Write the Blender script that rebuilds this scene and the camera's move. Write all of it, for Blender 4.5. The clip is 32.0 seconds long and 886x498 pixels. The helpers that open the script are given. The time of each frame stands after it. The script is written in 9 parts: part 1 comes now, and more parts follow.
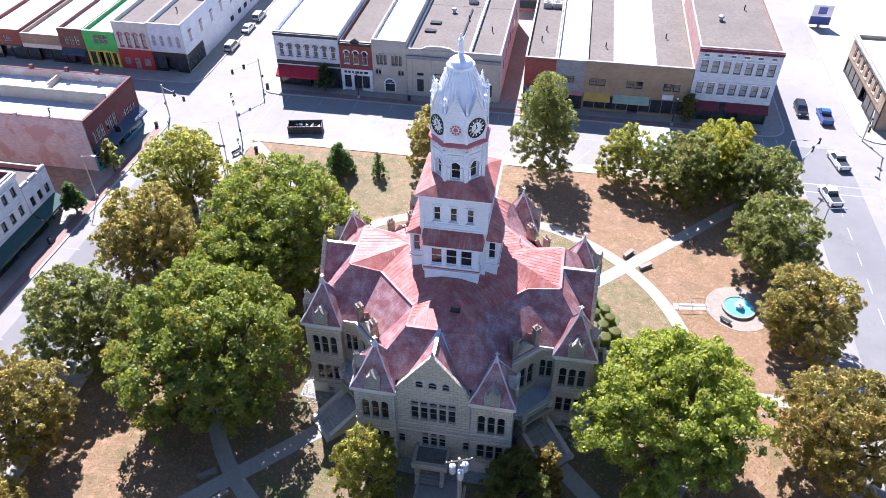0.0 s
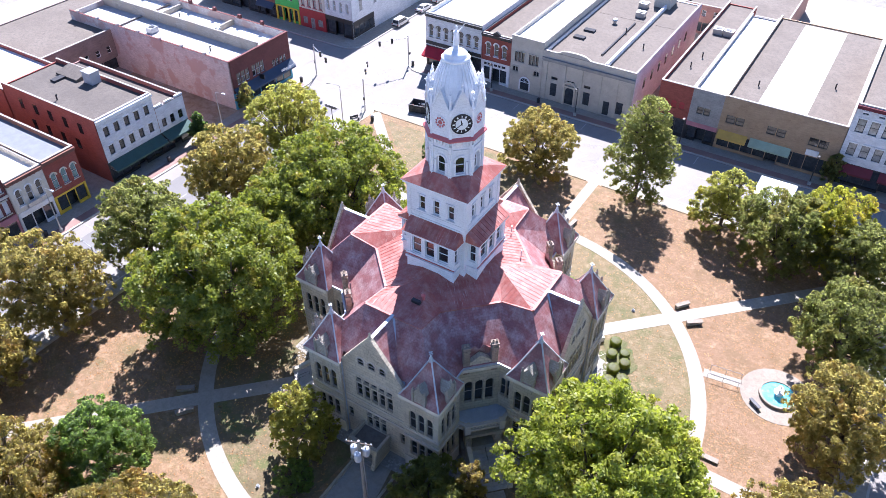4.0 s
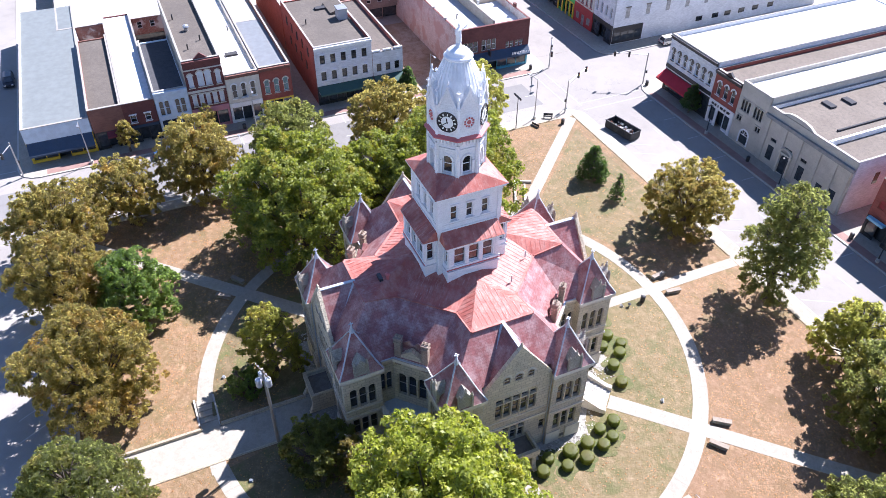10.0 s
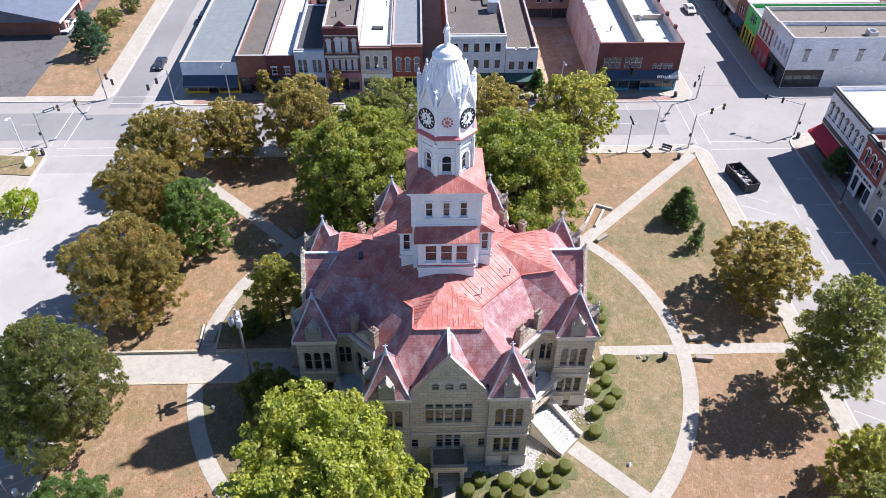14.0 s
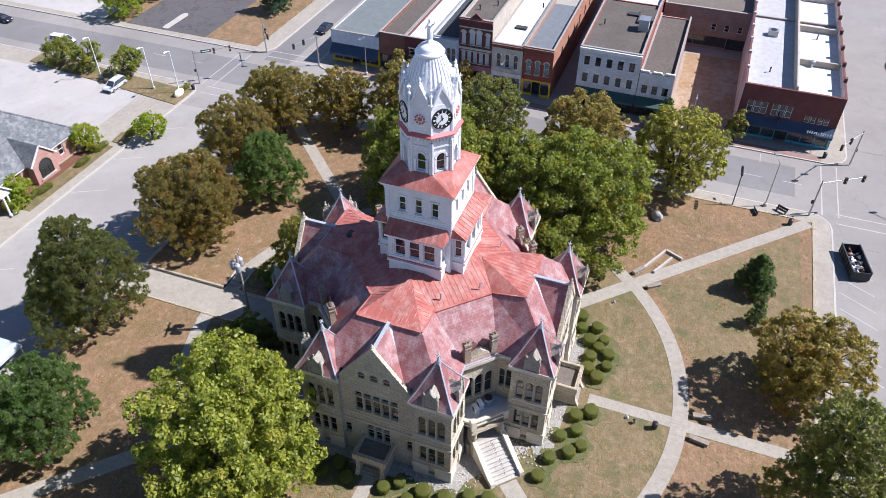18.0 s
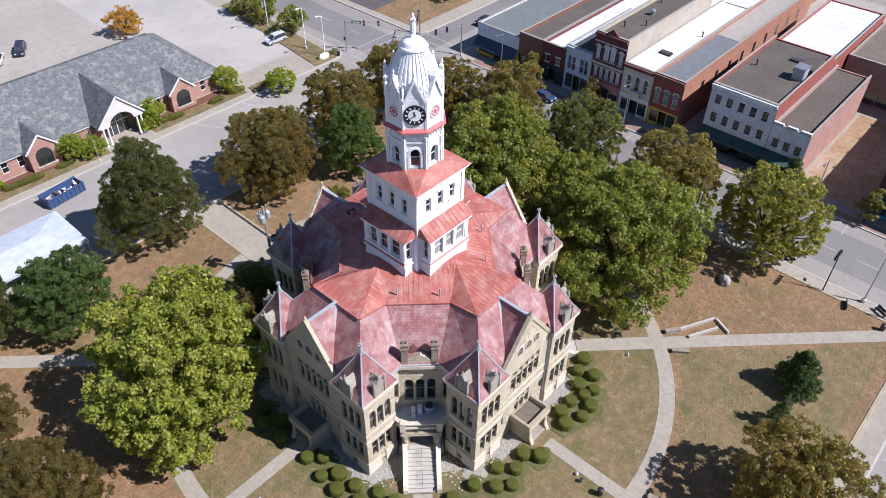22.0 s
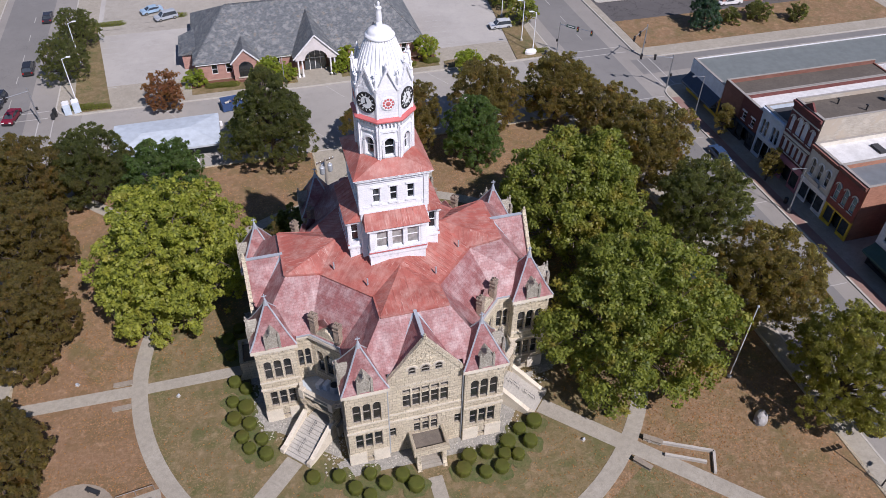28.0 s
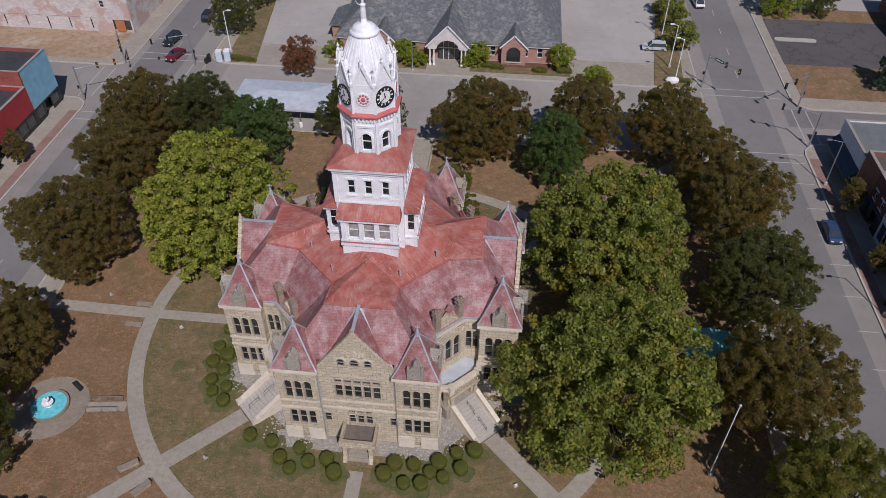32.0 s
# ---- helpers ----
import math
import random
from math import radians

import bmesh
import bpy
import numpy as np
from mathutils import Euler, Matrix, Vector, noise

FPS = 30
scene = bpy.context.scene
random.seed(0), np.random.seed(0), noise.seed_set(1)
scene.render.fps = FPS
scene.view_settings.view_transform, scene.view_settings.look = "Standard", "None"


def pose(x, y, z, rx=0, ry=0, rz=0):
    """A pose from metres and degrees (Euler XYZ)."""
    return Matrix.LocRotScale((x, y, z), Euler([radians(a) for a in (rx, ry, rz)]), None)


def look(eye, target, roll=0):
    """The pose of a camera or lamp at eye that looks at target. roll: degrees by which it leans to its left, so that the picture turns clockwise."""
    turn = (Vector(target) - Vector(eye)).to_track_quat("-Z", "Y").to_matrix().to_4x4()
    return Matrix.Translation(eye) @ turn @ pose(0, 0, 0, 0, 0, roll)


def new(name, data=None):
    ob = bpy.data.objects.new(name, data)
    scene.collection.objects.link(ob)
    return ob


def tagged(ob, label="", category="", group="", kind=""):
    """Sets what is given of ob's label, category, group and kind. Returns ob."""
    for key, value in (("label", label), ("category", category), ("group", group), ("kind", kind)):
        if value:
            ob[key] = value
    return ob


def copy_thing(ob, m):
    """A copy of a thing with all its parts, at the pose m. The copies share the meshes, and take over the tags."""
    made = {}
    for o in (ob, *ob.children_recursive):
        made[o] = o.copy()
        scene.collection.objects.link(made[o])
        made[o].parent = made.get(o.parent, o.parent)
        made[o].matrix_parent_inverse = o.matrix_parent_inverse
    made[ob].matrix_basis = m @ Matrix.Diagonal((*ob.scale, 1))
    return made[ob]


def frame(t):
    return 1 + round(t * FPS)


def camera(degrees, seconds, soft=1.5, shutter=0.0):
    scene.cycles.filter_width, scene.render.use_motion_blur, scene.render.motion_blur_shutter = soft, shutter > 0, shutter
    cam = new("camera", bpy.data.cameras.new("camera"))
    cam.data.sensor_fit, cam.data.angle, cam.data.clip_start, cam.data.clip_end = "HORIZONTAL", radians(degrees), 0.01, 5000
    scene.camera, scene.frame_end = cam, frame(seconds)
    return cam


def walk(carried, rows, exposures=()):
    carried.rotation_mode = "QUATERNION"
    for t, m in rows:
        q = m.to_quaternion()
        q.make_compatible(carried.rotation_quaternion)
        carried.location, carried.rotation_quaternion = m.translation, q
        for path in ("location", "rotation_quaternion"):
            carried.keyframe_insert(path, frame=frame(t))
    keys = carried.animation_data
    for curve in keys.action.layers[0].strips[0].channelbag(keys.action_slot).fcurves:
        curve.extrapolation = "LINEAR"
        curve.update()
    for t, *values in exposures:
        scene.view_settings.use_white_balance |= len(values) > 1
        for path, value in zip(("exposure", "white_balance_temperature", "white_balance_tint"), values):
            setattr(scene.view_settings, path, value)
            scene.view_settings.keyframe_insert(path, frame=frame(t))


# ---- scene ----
cam = camera(61.64, 32.0, soft=0.45)
ROWS = [
    (0.0, 9.60, -62.45, 71.38, 10.16, -40.21, 0.14),
    (0.5, 12.45, -61.83, 71.16, 12.82, -40.17, 0.10),
    (1.0, 15.41, -61.06, 70.97, 15.58, -40.16, 0.10),
    (1.5, 18.39, -60.18, 70.80, 18.43, -40.13, 0.06),
    (2.0, 21.30, -59.15, 70.66, 21.19, -40.11, 0.03),
    (2.5, 24.12, -58.00, 70.56, 23.93, -40.13, -0.02),
    (3.0, 26.96, -56.71, 70.46, 26.54, -40.12, -0.04),
    (3.5, 29.70, -55.32, 70.39, 29.33, -40.10, -0.07),
    (5.5, 39.86, -48.17, 70.07, 40.50, -40.14, -0.15),
    (6.0, 42.10, -46.14, 70.08, 43.25, -40.17, -0.18),
    (6.5, 44.26, -43.97, 70.06, 46.12, -40.19, -0.20),
    (7.0, 46.32, -41.68, 70.07, 48.92, -40.25, -0.21),
    (7.5, 48.26, -39.36, 70.05, 51.73, -40.25, -0.23),
    (8.0, 50.07, -36.92, 70.04, 54.53, -40.27, -0.25),
    (8.5, 51.75, -34.37, 70.05, 57.47, -40.30, -0.24),
    (9.0, 53.32, -31.74, 70.07, 60.42, -40.34, -0.28),
    (9.5, 54.77, -29.10, 70.08, 63.35, -40.35, -0.32),
    (10.0, 56.05, -26.32, 70.21, 66.26, -40.47, -0.30),
    (10.5, 57.23, -23.48, 70.25, 69.10, -40.50, -0.33),
    (11.0, 58.28, -20.59, 70.28, 71.99, -40.54, -0.34),
    (11.5, 59.24, -17.63, 70.29, 74.75, -40.58, -0.35),
    (12.0, 59.99, -14.61, 70.34, 77.41, -40.65, -0.35),
    (12.5, 60.57, -11.63, 70.35, 80.07, -40.69, -0.39),
    (13.0, 61.10, -8.58, 70.36, 82.60, -40.71, -0.40),
    (13.5, 61.38, -5.52, 70.41, 85.34, -40.77, -0.39),
    (14.0, 61.52, -2.46, 70.40, 88.26, -40.80, -0.44),
    (14.5, 61.52, 0.66, 70.37, 91.20, -40.82, -0.45),
    (16.5, 59.48, 13.27, 70.07, 102.34, -40.97, -0.29),
    (17.0, 58.74, 16.26, 70.06, 105.10, -40.96, -0.29),
    (17.5, 57.84, 19.17, 70.07, 107.70, -40.98, -0.31),
    (18.0, 56.80, 22.01, 69.98, 110.27, -40.95, -0.35),
    (18.5, 55.58, 24.76, 69.91, 113.19, -40.98, -0.41),
    (19.0, 54.18, 27.48, 69.90, 116.18, -41.03, -0.47),
    (19.5, 52.71, 30.21, 69.85, 118.94, -41.02, -0.49),
    (20.0, 51.09, 32.90, 69.83, 121.42, -41.08, -0.48),
    (20.5, 49.39, 35.43, 69.81, 123.99, -41.09, -0.53),
    (21.0, 47.45, 37.87, 69.87, 126.74, -41.20, -0.53),
    (21.5, 45.55, 40.22, 69.78, 129.52, -41.17, -0.59),
    (22.0, 43.48, 42.51, 69.72, 132.19, -41.17, -0.62),
    (22.5, 41.29, 44.69, 69.64, 134.95, -41.18, -0.59),
    (23.0, 39.02, 46.70, 69.58, 137.76, -41.21, -0.63),
    (23.5, 36.61, 48.66, 69.51, 140.45, -41.21, -0.64),
    (24.0, 34.12, 50.44, 69.52, 143.03, -41.27, -0.69),
    (24.5, 31.53, 52.15, 69.49, 145.53, -41.30, -0.71),
    (26.5, 20.44, 57.73, 69.46, 156.25, -41.46, -0.76),
    (27.0, 17.45, 58.74, 69.46, 159.07, -41.51, -0.74),
    (27.5, 14.44, 59.62, 69.48, 161.77, -41.56, -0.72),
    (28.0, 11.41, 60.36, 69.50, 164.44, -41.62, -0.71),
    (28.5, 8.36, 60.94, 69.56, 167.13, -41.69, -0.70),
    (29.0, 5.27, 61.38, 69.60, 169.81, -41.74, -0.67),
    (29.5, 2.17, 61.65, 69.67, 172.44, -41.83, -0.63),
    (30.0, -0.92, 61.79, 69.75, 175.04, -41.90, -0.58),
    (30.5, -4.08, 61.73, 69.84, 177.83, -42.01, -0.48),
    (31.0, -7.02, 61.59, 69.94, 180.48, -42.06, -0.39),
    (31.5, -10.17, 61.27, 70.08, 183.25, -42.15, -0.29),
    (32.0, -13.25, 60.82, 70.21, 185.96, -42.20, -0.22),
]
walk(cam, [(t, pose(x, y, z, 90 + pitch, roll, yaw)) for t, x, y, z, yaw, pitch, roll in ROWS],
     ((0.0, 1.62, 5520, 23), (6.0, 1.74, 5520, 23), (9.0, 1.64, 5620, 22), (13.0, 1.37, 5700, 20), (16.0, 0.99, 5720, 19), (19.0, 0.75, 5720, 19), (23.0, 0.52, 5820, 20), (28.0, 0.11, 5900, 22), (30.0, -0.25, 6000, 23), (32.0, -0.45, 6000, 23)))

# world, sun and exposure
SUN = Vector((-0.262, 0.615, 0.744))
world = bpy.data.worlds.new("sky")
scene.world = world
world.use_nodes = True
wn = world.node_tree.nodes
sky = wn.new("ShaderNodeTexSky")
sky.sky_type = "NISHITA"
sky.sun_disc = False
sky.sun_elevation = math.asin(SUN.z)
sky.sun_rotation = math.atan2(SUN.x, SUN.y)
sky.dust_density = 0.15
sky.ozone_density = 4.0
world.node_tree.links.new(sky.outputs[0], wn["Background"].inputs[0])
wn["Background"].inputs[1].default_value = 0.065
sun_data = bpy.data.lights.new("sun", "SUN")
sun_data.energy, sun_data.angle, sun_data.color = 5.0, radians(0.5), (1.0, 0.94, 0.85)
sun = new("sun", sun_data)
sun.matrix_world = look(SUN * 200, (0, 0, 0))


# ---- materials ----
class Nodes:
    """Short hand for a node material."""

    def __init__(self, name, rough=0.8, metal=0.0, spec=0.5):
        self.m = bpy.data.materials.new(name)
        self.m.use_nodes = True
        self.t = self.m.node_tree
        self.b = self.t.nodes["Principled BSDF"]
        self.b.inputs["Roughness"].default_value = rough
        self.b.inputs["Metallic"].default_value = metal
        self.b.inputs["Specular IOR Level"].default_value = spec

    def n(self, kind, **inputs):
        node = self.t.nodes.new("ShaderNode" + kind)
        for key, value in inputs.items():
            self.to(value, node.inputs[key.replace("_", " ")])
        return node

    def to(self, value, socket):
        if isinstance(value, bpy.types.NodeSocket):
            self.t.links.new(value, socket)
        elif isinstance(value, bpy.types.Node):
            self.t.links.new(value.outputs[0], socket)
        else:
            if isinstance(value, tuple) and len(value) == 3 and socket.type == "RGBA":
                value = (*value, 1)
            socket.default_value = value

    def mix(self, fac, a, b, blend="MIX"):
        node = self.t.nodes.new("ShaderNodeMix")
        node.data_type, node.blend_type = "RGBA", blend
        for value, i in ((fac, 0), (a, 6), (b, 7)):
            self.to(value, node.inputs[i])
        return node.outputs[2]

    def math(self, op, a, b=0.0):
        node = self.t.nodes.new("ShaderNodeMath")
        node.operation = op
        self.to(a, node.inputs[0]), self.to(b, node.inputs[1])
        return node.outputs[0]

    def vec(self, op, a, b=None):
        node = self.t.nodes.new("ShaderNodeVectorMath")
        node.operation = op
        self.to(a, node.inputs[0])
        if b is not None:
            self.to(b, node.inputs[1])
        return node.outputs["Value"] if op == "DOT_PRODUCT" else node.outputs[0]

    def coords(self):
        return self.n("TexCoord").outputs["Object"]

    def place(self):
        return self.n("NewGeometry").outputs["Position"]

    def wall(self):
        """Along the surface, and up it, whichever way it faces."""
        g = self.n("NewGeometry")
        side = self.vec("NORMALIZE", self.vec("CROSS_PRODUCT", g.outputs["Normal"], (0.0, 0.0, 1.0)))
        up = self.vec("CROSS_PRODUCT", side, g.outputs["Normal"])
        c = self.n("CombineXYZ")
        self.to(self.vec("DOT_PRODUCT", g.outputs["Position"], side), c.inputs[0])
        self.to(self.vec("DOT_PRODUCT", g.outputs["Position"], up), c.inputs[1])
        return c.outputs[0]

    def noise(self, scale, where=None, detail=4.0, rough=0.55, lo=0.35, hi=0.65):
        tex = self.n("TexNoise", Scale=scale, Detail=detail, Roughness=rough)
        self.to(where if where is not None else self.place(), tex.inputs["Vector"])
        r = self.n("MapRange")
        r.inputs["From Min"].default_value, r.inputs["From Max"].default_value = lo, hi
        self.to(tex.outputs[0], r.inputs[0])
        return r.outputs[0]

    def bump(self, height, strength=0.4, distance=0.02):
        b = self.n("Bump", Strength=strength, Distance=distance)
        self.to(height, b.inputs["Height"])
        self.to(b, self.b.inputs["Normal"])

    def colour(self, c):
        self.to(c, self.b.inputs["Base Color"])
        return self.m


def tint(c, k):
    return tuple(min(1.0, v * k) for v in c)


def painted(name, c, rough=0.6, wear=0.25, metal=0.0, dirt=(0.16, 0.14, 0.12)):
    """Paint or plain metal: soft mottling, streaks of dirt, fine grain."""
    k = Nodes(name, rough, metal)
    base = k.mix(k.noise(0.9), tint(c, 0.88), tint(c, 1.06))
    fine = k.noise(9.0, lo=0.45, hi=0.8)
    base = k.mix(k.math("MULTIPLY", fine, wear), base, dirt)
    k.bump(k.noise(14.0), 0.15, 0.01)
    return k.colour(base)


def masonry(name, c1, c2, mortar, w, h, gap=0.012, rough=0.9, patch=None, strength=0.5, rock=0.03):
    """Brick or block courses with uneven colour and recessed joints."""
    k = Nodes(name, rough)
    where = k.wall()
    tex = k.n("TexBrick", Color1=c1, Color2=c2, Mortar=mortar, Scale=1.0)
    tex.inputs["Brick Width"].default_value, tex.inputs["Row Height"].default_value = w, h
    tex.inputs["Mortar Size"].default_value, tex.inputs["Mortar Smooth"].default_value = gap, 0.3
    k.to(where, tex.inputs["Vector"])
    c = k.mix(k.math("MULTIPLY", k.noise(0.45, None, 6.0, 0.7), 0.34), tex.outputs[0], tint(c1, 0.6), "MULTIPLY")
    c = k.mix(k.math("MULTIPLY", k.noise(7.0), 0.3), c, tint(c2, 1.3))
    if patch:
        c = k.mix(k.noise(0.28, lo=0.52, hi=0.58), c, patch)
    h2 = k.math("ADD", k.math("MULTIPLY", tex.outputs[1], -1.0), k.math("MULTIPLY", k.noise(10.0), 0.6))
    if rock > 0.05:
        h2 = k.math("ADD", h2, k.noise(3.2, None, 6.0, 0.7, 0.3, 0.7))
        c = k.mix(k.math("MULTIPLY", k.noise(2.3, None, 6.0, 0.75, 0.5, 0.7), 0.4), c, tint(c2, 0.7))
    k.bump(h2, strength, rock)
    return k.colour(c)


def shaded_ground(name, c1, c2, c3, big, small, grain, rough=0.95, strength=0.5, spec=0.25, patch=None, litter=None):
    """Ground cover: three colours at three scales, and patches of a fourth."""
    k = Nodes(name, rough, 0.0, spec)
    p = k.place()
    c = k.mix(k.noise(big, p, 5.0), c1, c2)
    c = k.mix(k.math("MULTIPLY", k.noise(small, p, 7.0, 0.75, 0.44, 0.64), 0.7), c, c3)
    c = k.mix(k.math("MULTIPLY", k.noise(grain, p, 8.0, 0.85, 0.36, 0.7), 0.62), c, tint(c1, 0.48))
    if patch:
        c = k.mix(k.math("MULTIPLY", k.noise(0.3, p, 7.0, 0.68, 0.49, 0.62), 0.75), c, patch)
        c = k.mix(k.math("MULTIPLY", k.noise(0.75, p, 6.0, 0.7, 0.56, 0.68), 0.5), c, tint(c3, 1.2))
    if litter:
        c = k.mix(k.math("MULTIPLY", k.math("MULTIPLY", k.noise(4.2, p, 3.0, 0.75, 0.54, 0.62), k.noise(0.2, p, 3.0, 0.6, 0.4, 0.58)), 0.7), c, litter)
    k.bump(k.noise(grain, p, 4.0, 0.8, 0.2, 0.8), strength, 0.06)
    return k.colour(c)


def asphalt(name, c, crack=0.5, cell=0.11):
    """Worn paving: broad tone, oil and patch stains, aggregate, and broken wandering cracks."""
    k = Nodes(name, 0.85, 0.0, 0.2)
    p = k.place()
    col = k.mix(k.noise(0.05, p, 5.0), tint(c, 0.86), tint(c, 1.1))
    col = k.mix(k.math("MULTIPLY", k.noise(0.5, p, 6.0, 0.7, 0.5, 0.75), 0.4), col, tint(c, 0.66))
    col = k.mix(k.math("MULTIPLY", k.noise(0.16, p, 8.0, 0.75, 0.54, 0.7), 0.35), col, tint(c, 1.3))
    col = k.mix(k.math("MULTIPLY", k.noise(9.0, p, 2.0), 0.25), col, tint(c, 1.3))
    v = k.n("TexVoronoi", Scale=cell)
    v.feature = "DISTANCE_TO_EDGE"
    far = k.n("TexNoise", Scale=0.22, Detail=7.0, Roughness=0.65)
    k.to(p, far.inputs["Vector"])
    shift = k.vec("SCALE", far.outputs[1])
    shift.node.inputs["Scale"].default_value = 9.0
    k.to(k.vec("ADD", p, shift), v.inputs["Vector"])
    line = k.n("MapRange")
    line.inputs["From Max"].default_value, line.inputs["To Min"].default_value, line.inputs["To Max"].default_value = 0.009 + 0.022 * max(0.0, crack - 0.5), crack, 0.0
    k.to(v.outputs["Distance"], line.inputs[0])
    col = k.mix(k.math("MULTIPLY", line.outputs[0], k.noise(0.13, p, 3.0, 0.5, 0.42 if crack < 0.9 else 0.25, 0.6 if crack < 0.9 else 0.35)), col, tint(c, 0.35))
    k.bump(k.noise(16.0, p), 0.25, 0.02)
    return k.colour(col)


def leaf(name, c1, c2, c3, autumn=0.3, through_leaf=0.55, clear=(3.1, 3.35, 1.5)):
    """Leaves: colour varies from leaf to leaf, spray to spray and tree to tree, and light passes through."""
    k = Nodes(name, 0.5, 0.0, 0.3)
    isl = k.n("NewGeometry").outputs["Random Per Island"]
    c = k.mix(k.math("ADD", k.math("MULTIPLY", isl, 0.55), k.math("MULTIPLY", k.noise(1.3, None, 2.0, 0.5, 0.38, 0.62), 0.45)), c1, c2)
    turn = k.noise(0.33, None, 3.0, 0.5, 0.55, 0.68)
    c = k.mix(k.math("MULTIPLY", turn, autumn), c, c3)
    c = k.mix(k.math("MULTIPLY", k.n("ObjectInfo").outputs["Random"], 0.35), c, tint(c1, 0.75))
    k.colour(c)
    tr = k.n("BsdfTranslucent")
    k.to(k.mix(1.0, c, clear, "MULTIPLY"), tr.inputs[0])
    ms = k.t.nodes.new("ShaderNodeMixShader")
    ms.inputs[0].default_value = through_leaf
    k.t.links.new(k.b.outputs[0], ms.inputs[1])
    k.t.links.new(tr.outputs[0], ms.inputs[2])
    k.t.links.new(ms.outputs[0], k.t.nodes["Material Output"].inputs[0])
    return k.m


def glass(name, c, rough=0.08):
    """Dark glazing over an unlit room: it mirrors the sky."""
    k = Nodes(name, rough, 0.0, 0.9)
    return k.colour(k.mix(k.noise(1.7), c, tint(c, 1.8)))


def roofing(name, c, stain, rough=0.5, rows=0.0, strength=0.35, spec=0.5):
    k = Nodes(name, rough, 0.0, spec)
    where = k.wall()
    p = k.place()
    col = k.mix(k.noise(0.45, p, 5.0), tint(c, 0.82), tint(c, 1.12))
    col = k.mix(k.math("MULTIPLY", k.noise(0.7, p, 9.0, 0.72, 0.44, 0.64), 0.62), col, stain)
    sx = k.n("SeparateXYZ")
    k.to(where, sx.inputs[0])
    streak = k.n("CombineXYZ")
    k.to(k.math("MULTIPLY", sx.outputs[0], 3.0), streak.inputs[0])
    k.to(k.math("MULTIPLY", sx.outputs[1], 0.35), streak.inputs[1])
    col = k.mix(k.math("MULTIPLY", k.noise(1.0, streak.outputs[0], 5.0), 0.3), col, tint(c, 0.55))
    if rows:
        tex = k.n("TexBrick", Color1=(1, 1, 1), Color2=(0.7, 0.68, 0.68), Mortar=(0.35, 0.33, 0.33), Scale=1.0)
        tex.inputs["Brick Width"].default_value, tex.inputs["Row Height"].default_value = rows * 1.4, rows
        tex.inputs["Mortar Size"].default_value = 0.022
        k.to(where, tex.inputs["Vector"])
        col = k.mix(0.38, col, tex.outputs[0], "MULTIPLY")
        k.bump(k.math("MULTIPLY", tex.outputs[1], -1.0), strength, 0.03)
    else:
        # paint worn through in short streaks down the slope
        worn = k.math("MULTIPLY", k.noise(2.2, streak.outputs[0], 4.0, 0.6, 0.56, 0.7), k.noise(0.3, p, 3.0, 0.5, 0.45, 0.6))
        col = k.mix(k.math("MULTIPLY", worn, 0.6), col, (0.62, 0.47, 0.41))
        k.bump(k.noise(6.0, p), strength, 0.02)
    return k.colour(col)


STONE = masonry("buff_sandstone", (0.78, 0.695, 0.515), (0.64, 0.56, 0.41), (0.41, 0.35, 0.25), 0.85, 0.42, 0.026, strength=1.0, rock=0.09)
STONE_WEATHERED = masonry("weathered_carved_stone", (0.5, 0.465, 0.38), (0.38, 0.35, 0.285), (0.3, 0.272, 0.22), 0.3, 0.22, 0.02, strength=0.8, rock=0.08)
STONE_SMOOTH = masonry("dressed_sandstone", (0.70, 0.64, 0.52), (0.62, 0.56, 0.45), (0.48, 0.43, 0.34), 1.4, 0.5, 0.006)
SEAM = roofing("red_metal_roof", (0.37, 0.112, 0.086), (0.5, 0.3, 0.25), 0.55, 0.0, 0.35, 0.28)
SHINGLE = roofing("red_shingle_roof", (0.3, 0.12, 0.113), (0.55, 0.44, 0.42), 0.48, 0.3, 0.3, 0.4)
CHIMNEY = masonry("browned_chimney_stone", (0.46, 0.365, 0.275), (0.34, 0.265, 0.2), (0.25, 0.2, 0.155), 0.5, 0.25, 0.02, strength=0.9, rock=0.06)


def slating(name):
    """Slates of mixed tone: blue-grey, pale and tan, in fine courses."""
    k = Nodes(name, 0.6)
    tex = k.n("TexBrick", Color1=(0.085, 0.098, 0.108), Color2=(0.165, 0.172, 0.172), Mortar=(0.05, 0.053, 0.056), Scale=1.0)
    tex.inputs["Brick Width"].default_value, tex.inputs["Row Height"].default_value = 0.46, 0.26
    tex.inputs["Mortar Size"].default_value = 0.016
    k.to(k.wall(), tex.inputs["Vector"])
    c = k.mix(k.math("MULTIPLY", k.noise(0.9, None, 6.0, 0.75, 0.5, 0.6), 0.75), tex.outputs[0], (0.265, 0.268, 0.255))
    c = k.mix(k.math("MULTIPLY", k.noise(1.3, None, 5.0, 0.7, 0.57, 0.66), 0.7), c, (0.22, 0.18, 0.13))
    c = k.mix(k.math("MULTIPLY", k.noise(0.16, None, 4.0), 0.3), c, (0.09, 0.1, 0.11))
    k.bump(k.math("MULTIPLY", tex.outputs[1], -1.0), 0.5, 0.03)
    return k.colour(c)


